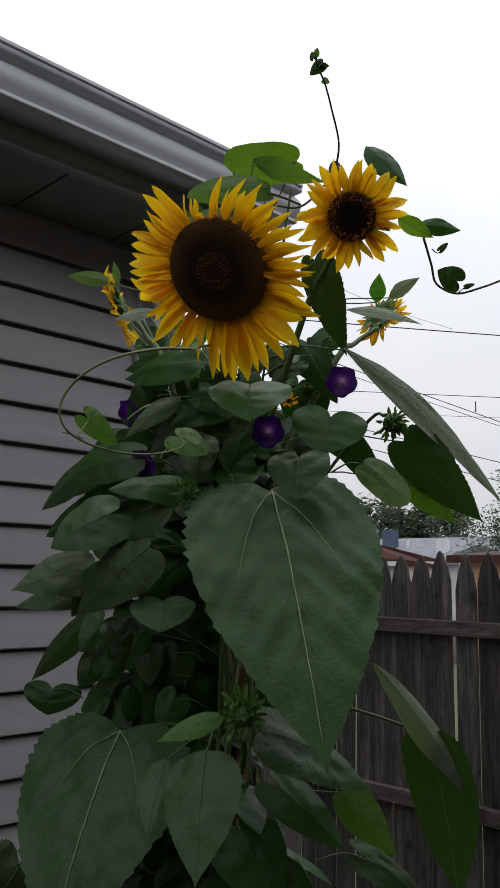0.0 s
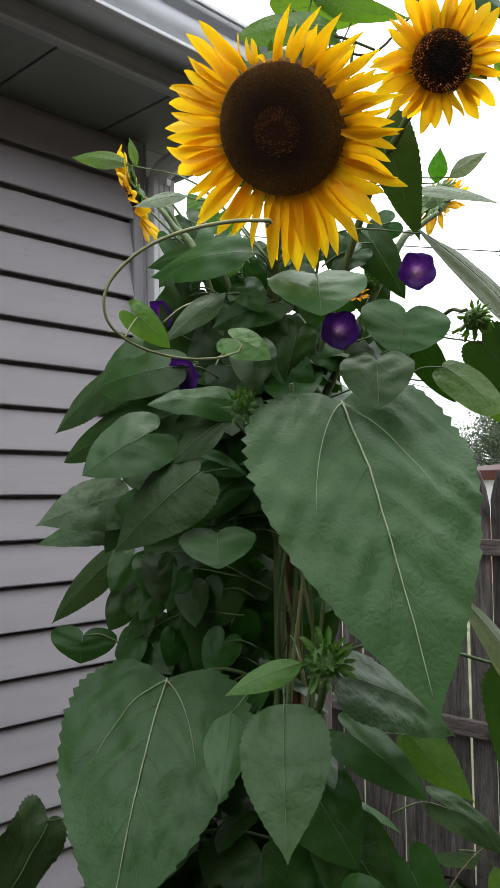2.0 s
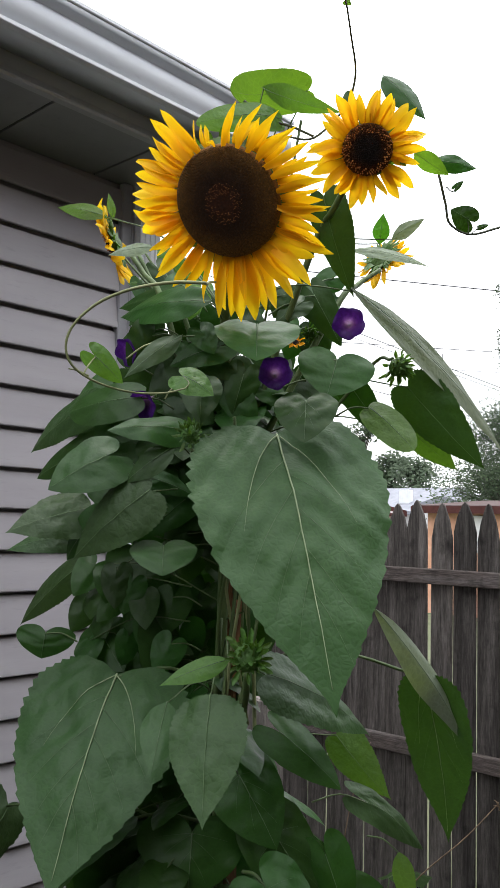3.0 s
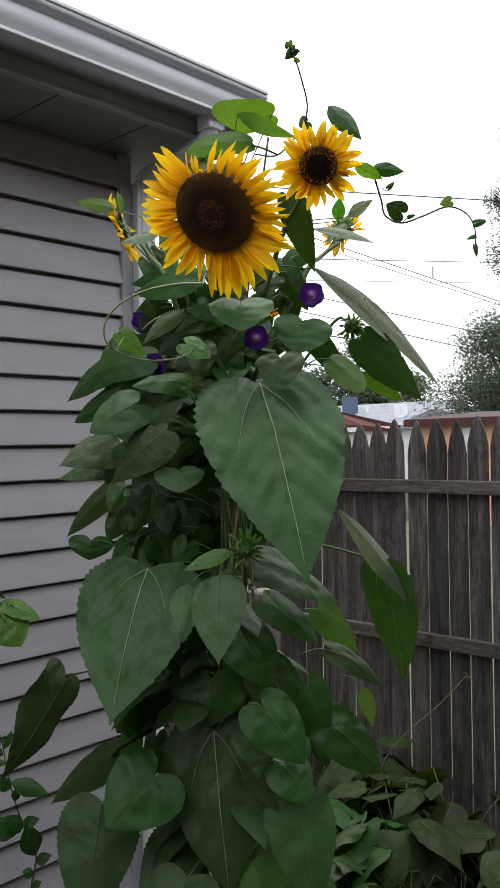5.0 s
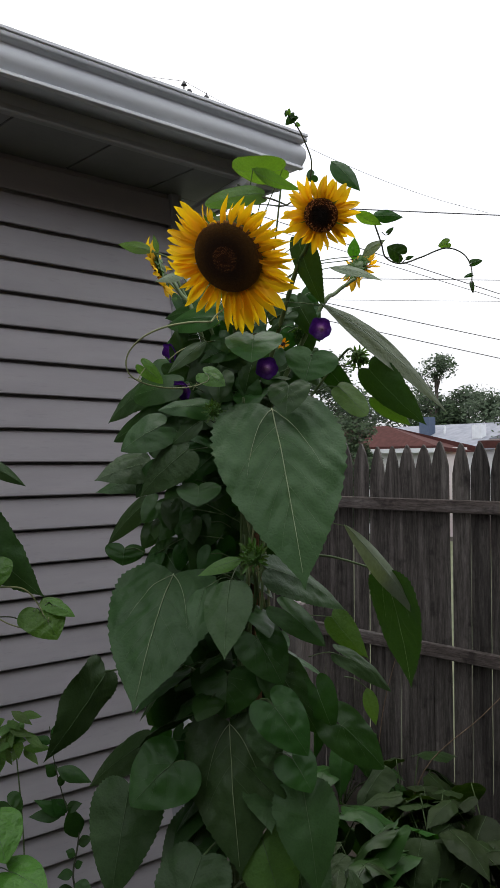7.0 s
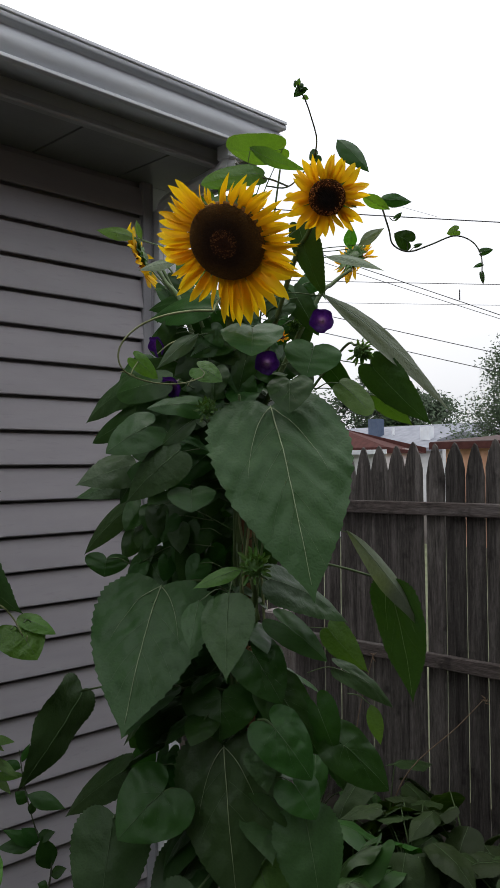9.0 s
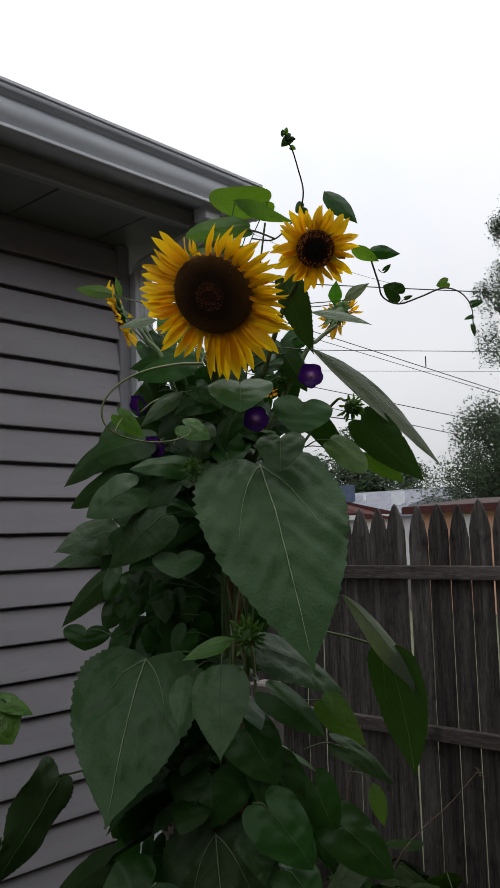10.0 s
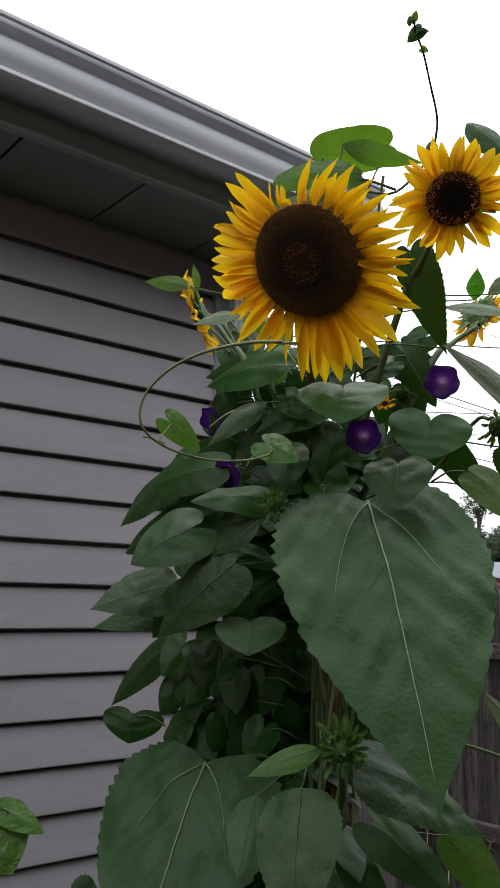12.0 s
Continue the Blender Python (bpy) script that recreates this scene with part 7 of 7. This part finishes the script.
# ---- trees ----
def tree(at, height, spread, crown_low, seed, leaves, size, material, label, lean=0.0, clumps=26):
    """A tapered trunk with limbs and a crown of many small leaves in uneven clumps."""
    rnd = random.Random(seed)
    t = thing("tree", at, label, "tree")
    at = Vector(at)
    bm = bmesh.new()
    top = at + Vector((lean, 0, height * 0.9))
    tube(bm, (at, at + Vector((lean * 0.2, 0.1, height * 0.35)), at + Vector((lean * 0.6, -0.1, height * 0.65)), top), height * 0.022 + 0.05, 0.03, 8, 4)
    centres = []
    for i in range(clumps):
        a = rnd.uniform(0, math.tau)
        f = rnd.uniform(crown_low, 0.98)
        wide = spread * math.sin(math.pi * min(1, (f - crown_low) / (1 - crown_low) * 0.82 + 0.18)) ** 0.7
        r = wide * rnd.uniform(0.35, 1.0)
        q = at + Vector((lean * f + r * math.cos(a), r * math.sin(a), height * f))
        start = at + Vector((lean * f * 0.7, 0, height * max(0.2, f - 0.22)))
        tube(bm, (start, (start + q) / 2 + Vector((0, 0, 0.1 * spread)), q), 0.05, 0.012, 5, 3)
        centres.append((q, spread * rnd.uniform(0.22, 0.42)))
    part("trunk", bm, M_BARK, t)
    verts, faces = [], []
    for _ in range(leaves):
        q, r = centres[rnd.randrange(clumps)]
        d = Vector((rnd.gauss(0, 1), rnd.gauss(0, 1), rnd.gauss(0, 0.75)))
        p = q + d.normalized() * r * rnd.random() ** 0.4 * rnd.choice((1, 1, 1, 1.25))
        u = Vector((rnd.gauss(0, 1), rnd.gauss(0, 1), rnd.gauss(0, 1))).normalized()
        v = u.orthogonal().normalized()
        s = size * rnd.uniform(0.5, 1.3)
        k = len(verts)
        verts += [p - u * s, p + v * s * 0.55, p + u * s, p - v * s * 0.55]
        faces.append((k, k + 1, k + 2, k + 3))
    me = bpy.data.meshes.new("crown")
    me.from_pydata([v - at for v in verts], [], faces)
    me.materials.append(material)
    crown = new("crown", me)
    crown.parent = t
    tagged(crown, "", "", "", "stuff")
    return t

# ---- stake behind the stems ----
bm = bmesh.new()
box(bm, (-0.532, -1.070, GROUND - 0.05), (-0.505, -1.050, 1.62), 0.002)
tagged(part("garden_stake", bm, M_STAKE, at=(-0.518, -1.06, GROUND), smooth=False), "thin brown wooden garden stake among the stems", "stake")

# ---- ground plants along the fence ----


def clump(at, count, size, seed, kind, label, material, wide=0.6, tall=1.0):
    """A low plant: stalked leaves that rise from one crown and bend outwards."""
    rnd = random.Random(seed)
    p = thing("leafy_plant", at, label, "plant")
    at = Vector(at)
    for i in range(count):
        a = rnd.uniform(0, math.tau)
        up = rnd.uniform(0.25, 1.0) * tall
        d = Vector((math.cos(a), math.sin(a), 0))
        base = at + d * size * rnd.uniform(0.2, 0.8) + Vector((0, 0, size * up * 1.2))
        hang = rnd.uniform(0.15, 1.0)
        swing = Vector((rnd.uniform(-0.35, 0.35), rnd.uniform(-0.35, 0.35), 0))
        tip = base + (d + swing) * size * (1.0 - 0.55 * hang) + Vector((0, 0, -size * hang))
        leaf(p, kind, base, tip, (tip - base).length * wide * rnd.uniform(0.8, 1.1), (0.3 * d.x + hang * d.x + swing.x, 0.3 * d.y + hang * d.y + swing.y, 1.1 - hang * 0.6), material, arch=rnd.uniform(0.04, 0.16), fold=rnd.uniform(0.05, 0.28), wave=rnd.uniform(0.02, 0.08), stalk=at + d * 0.02, veins=1, seed=seed * 50 + i)
    return p


FOOT = "broad-leaved olive green plant at the foot of the fence"
UNDER = "dark leafy plant under the sunflower"
clump((0.95, -0.55, GROUND), 13, 0.27, 1, "ovate", FOOT, M_FOOT, 0.62, 1.25)
clump((1.28, -0.15, GROUND), 11, 0.28, 2, "ovate", FOOT, M_FOOT, 0.6, 1.2)
clump((1.40, -0.80, GROUND), 12, 0.27, 3, "ovate", FOOT, M_FOOT, 0.55, 0.9)
clump((0.60, -0.25, GROUND), 16, 0.22, 4, "heart", "dark leafy plant behind the sunflower", M_HEART, 0.8, 1.8)
clump((1.35, 0.35, GROUND), 12, 0.26, 5, "ovate", "dark leafy plant in the fence corner", M_HEART, 0.6, 1.5)
clump((0.35, -0.85, GROUND), 26, 0.16, 6, "lance", "narrow-leaved green plant on the soil", M_FOOT, 0.35, 1.6)
clump((0.75, -0.95, GROUND), 26, 0.17, 7, "lance", "narrow-leaved green plant on the soil", M_FOOT, 0.3, 1.2)
clump((-0.15, -0.65, GROUND), 20, 0.22, 8, "heart", "dark leafy plant by the downspout", M_HEART, 0.8, 1.5)
clump((-0.35, -1.30, GROUND), 16, 0.18, 9, "heart", UNDER, M_HEART, 0.8, 1.2)
clump((-0.95, -0.95, GROUND), 16, 0.20, 10, "heart", UNDER, M_HEART, 0.8, 1.2)
clump((1.15, -1.25, GROUND), 12, 0.26, 11, "ovate", FOOT, M_FOOT, 0.55, 1.0)
clump((0.70, -0.62, GROUND), 14, 0.22, 12, "heart", FOOT, M_HEART, 0.7, 1.4)
clump((1.05, -0.95, GROUND), 12, 0.26, 13, "ovate", FOOT, M_FOOT, 0.6, 1.0)
clump((0.20, -1.10, GROUND), 18, 0.17, 14, "oval", UNDER, M_HEART, 0.6, 1.5)
clump((0.58, -0.50, GROUND), 14, 0.20, 17, "ovate", FOOT, M_FOOT, 0.6, 1.5)
clump((0.88, -0.62, GROUND), 10, 0.30, 18, "ovate", FOOT, M_FOOT, 0.65, 1.3)
clump((0.32, -0.55, GROUND), 24, 0.17, 19, "lance", "narrow-leaved green plant on the soil", M_FOOT, 0.35, 1.7)
clump((1.20, -0.68, GROUND), 10, 0.29, 20, "ovate", FOOT, M_FOOT, 0.6, 1.1)
clump((0.62, -0.80, GROUND), 18, 0.16, 21, "oval", FOOT, M_HEART, 0.55, 1.2)
clump((-0.75, -0.45, GROUND), 18, 0.17, 15, "oval", "dark weedy plant along the siding", M_HEART, 0.45, 1.2)
clump((-1.15, -0.55, GROUND), 18, 0.17, 16, "oval", "dark weedy plant along the siding", M_HEART, 0.45, 1.2)


def dry_stalk(pts, seed):
    """A thin dried flower stalk with a few seed husks at its end."""
    rnd = random.Random(seed)
    st = thing("dry_stalk", pts[0], "thin dried brown flower stalk with seed husks", "dry stalk")
    stem(st, "stem", pts, 0.0032, 0.0018, M_DRY, sides=6)
    end = Vector(pts[-1])
    for k in range(7):
        d = Vector((rnd.uniform(-1, 1), rnd.uniform(-1, 1), rnd.uniform(-0.3, 1))).normalized()
        bm = bmesh.new()
        tube(bm, (end - Vector((0, 0, 0.004 * k)), end + d * 0.010 - Vector((0, 0, 0.004 * k)), end + d * 0.022 - Vector((0, 0, 0.004 * k))), 0.0035, 0.0012, 5, 2)
        part("husk", bm, M_DRY, st)


dry_stalk(((1.10, -0.25, GROUND), (1.18, -0.33, 0.25), (1.35, -0.52, 0.50), (1.45, -0.60, 0.62)), 1)
dry_stalk(((1.25, 0.05, GROUND), (1.30, 0.02, 0.4), (1.36, -0.04, 0.75)), 2)

# ---- buildings beyond the fence ----
red = gable_house("garage", 15.0, 16.4, 9.75, 18.0, 2.12, 2.70, "y", M_WHITE_WALL, M_RED_ROOF, "low white garage with a dark red roof behind the fence", 0.15, 2.2)
trim_strip(red, (14.80, 9.6, 1.95), (14.845, 18.1, 2.06))
orange = gable_house("shed", 14.6, 18.6, 1.0, 7.8, 2.19, 2.38, "y", M_ORANGE, M_SHED_ROOF, "orange-walled shed with a brown-grey roof behind the fence", 0.25, 0.5)
trim_strip(orange, (14.30, 0.75, 2.02), (14.345, 8.05, 2.175), M_RED_ROOF)
bm = bmesh.new()
box(bm, (14.56, 6.45, 1.2), (14.60, 6.72, 1.98))
part("window", bm, M_WHITE_WALL, orange, "pale window in the orange wall", smooth=False)
grey = gable_house("house", 29.0, 35.0, 16.9, 34.0, 2.4, 3.55, "y", M_WHITE_WALL, M_GREY_ROOF, "far low house with a blue-grey shingled roof", 0.4)
bm = bmesh.new()
box(bm, (29.6, 18.0, 2.75), (30.0, 18.45, 3.36))
part("roof_vent", bm, M_WHITE, grey, smooth=False)
bm = bmesh.new()
box(bm, (30.2, 21.2, 2.5), (30.7, 21.75, 3.85))
part("chimney", bm, M_BLUE, grey, "blue-grey chimney", smooth=False)
bm = bmesh.new()
tube(bm, ((30.6, 20.6, 2.6), (30.6, 20.6, 3.0), (30.6, 20.6, 3.42)), 0.06, 0.06, 8, 2)
part("vent_pipe", bm, M_WHITE, grey, smooth=False)
white = gable_house("house", 27.8, 32.0, 14.2, 16.2, 2.68, 3.0, "x", M_WHITE_WALL, M_GREY_ROOF, "far white house with a small gable", 0.15)
bm = bmesh.new()
box(bm, (28.6, 14.25, 2.6), (28.9, 14.65, 3.1))
part("chimney", bm, M_WHITE, white, "pale chimney", smooth=False)

# ---- trees ----
tree((20.6, 7.5, GROUND), 11.4, 1.45, 0.50, 1, 36000, 0.045, M_TREE, "tall green tree beyond the fence", clumps=56)
tree((25.6, 11.3, GROUND), 5.8, 2.6, 0.25, 2, 44000, 0.058, M_TREE, "broad green tree behind the roofs", clumps=44)
tree((38.0, 26.5, GROUND), 7.9, 1.8, 0.50, 3, 4200, 0.11, M_TREE, "thin airy green tree behind the roofs", clumps=20)
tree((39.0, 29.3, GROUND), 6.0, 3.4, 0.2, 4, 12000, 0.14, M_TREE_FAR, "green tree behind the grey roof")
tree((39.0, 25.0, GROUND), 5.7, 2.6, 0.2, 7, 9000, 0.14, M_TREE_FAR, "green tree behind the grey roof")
tree((37.0, 33.0, GROUND), 8.4, 3.0, 0.3, 8, 9000, 0.13, M_TREE, "green tree behind the sunflower")
tree((13.4, 10.9, GROUND), 3.35, 0.85, 0.15, 9, 12000, 0.05, M_TREE, "olive green bush beside the garage")
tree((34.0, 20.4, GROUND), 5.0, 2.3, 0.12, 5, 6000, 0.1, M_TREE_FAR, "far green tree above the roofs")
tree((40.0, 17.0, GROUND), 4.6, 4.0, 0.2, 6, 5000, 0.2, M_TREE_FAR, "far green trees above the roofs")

# ---- overhead cables ----


def cable(a, b, sag, r, label="thin dark overhead cable against the sky"):
    a, b = Vector(a), Vector(b)
    bm = bmesh.new()
    pts = [a.lerp(b, t) - Vector((0, 0, 4 * sag * t * (1 - t))) for t in (0, 0.25, 0.5, 0.75, 1)]
    tube(bm, pts, r, r, 5, 6)
    tagged(part("cable", bm, M_WIRE, at=a), label, "cable", "overhead cables")


def along(a, b, lo, hi):
    a, b = Vector(a), Vector(b)
    return a + (b - a) * lo, a + (b - a) * hi


cable(*along((20.85, 16.93, 10.95), (23.83, 14.44, 10.80), -4, 6), 0.2, 0.022)
cable(*along((23.28, 21.46, 9.50), (28.2, 17.35, 9.44), -3, 5), 0.1, 0.016)
cable(*along((23.28, 21.46, 8.60), (28.2, 17.35, 8.55), -3, 5), 0.1, 0.010)
cable(*along((20.33, 17.4, 9.54), (23.88, 14.48, 8.05), -1.2, 3.0), 0.0, 0.016)
cable(*along((20.33, 17.4, 9.25), (23.88, 14.48, 7.85), -1.2, 3.0), 0.0, 0.012)
cable(*along((19.38, 15.66, 6.76), (22.18, 13.35, 5.99), -2, 3), 0.0, 0.014)
cable(*along((20.04, 15.13, 5.98), (22.19, 13.35, 5.37), -3, 3.5), 0.0, 0.014)

bm = bmesh.new()
box(bm, (23.975, 12.995, 7.42), (24.005, 13.025, 7.80))
tagged(part("cable_spacer", bm, M_WIRE, at=(23.99, 13.01, 7.42), smooth=False), "small dark spacer bar between overhead cables", "cable spacer")

pole = thing("utility_pole", (8.69, 11.48, GROUND), "wooden utility pole rising behind the roof", "utility pole")
bm = bmesh.new()
tube(bm, ((8.69, 11.48, GROUND), (8.69, 11.48, 5), (8.69, 11.48, 9.55)), 0.13, 0.09, 8, 3)
part("pole_shaft", bm, M_BARK, pole)
bm = bmesh.new()
box(bm, (8.45, 11.33, 9.36), (9.45, 11.42, 9.45))
part("crossarm", bm, M_BARK, pole, smooth=False)
for dx, tall in ((0.0, 0.30), (0.14, 0.14), (0.60, 0.22)):
    bm = bmesh.new()
    tube(bm, ((8.60 + dx, 11.36, 9.44), (8.60 + dx, 11.36, 9.50), (8.60 + dx, 11.36, 9.50 + tall)), 0.020, 0.016, 6, 3)
    for z in (0.05, 0.10) if dx else (0.03, 0.20):
        tube(bm, ((8.60 + dx, 11.36, 9.50 + z), (8.60 + dx, 11.36, 9.53 + z), (8.60 + dx, 11.36, 9.55 + z)), 0.065, 0.045, 8, 2)
    part("insulator", bm, M_WIRE, pole)
cable((4.5, 11.36, 9.30), (8.60, 11.36, 9.79), 0.10, 0.006)
cable((8.60, 11.36, 9.79), (20.0, 11.36, 9.20), 0.35, 0.006)
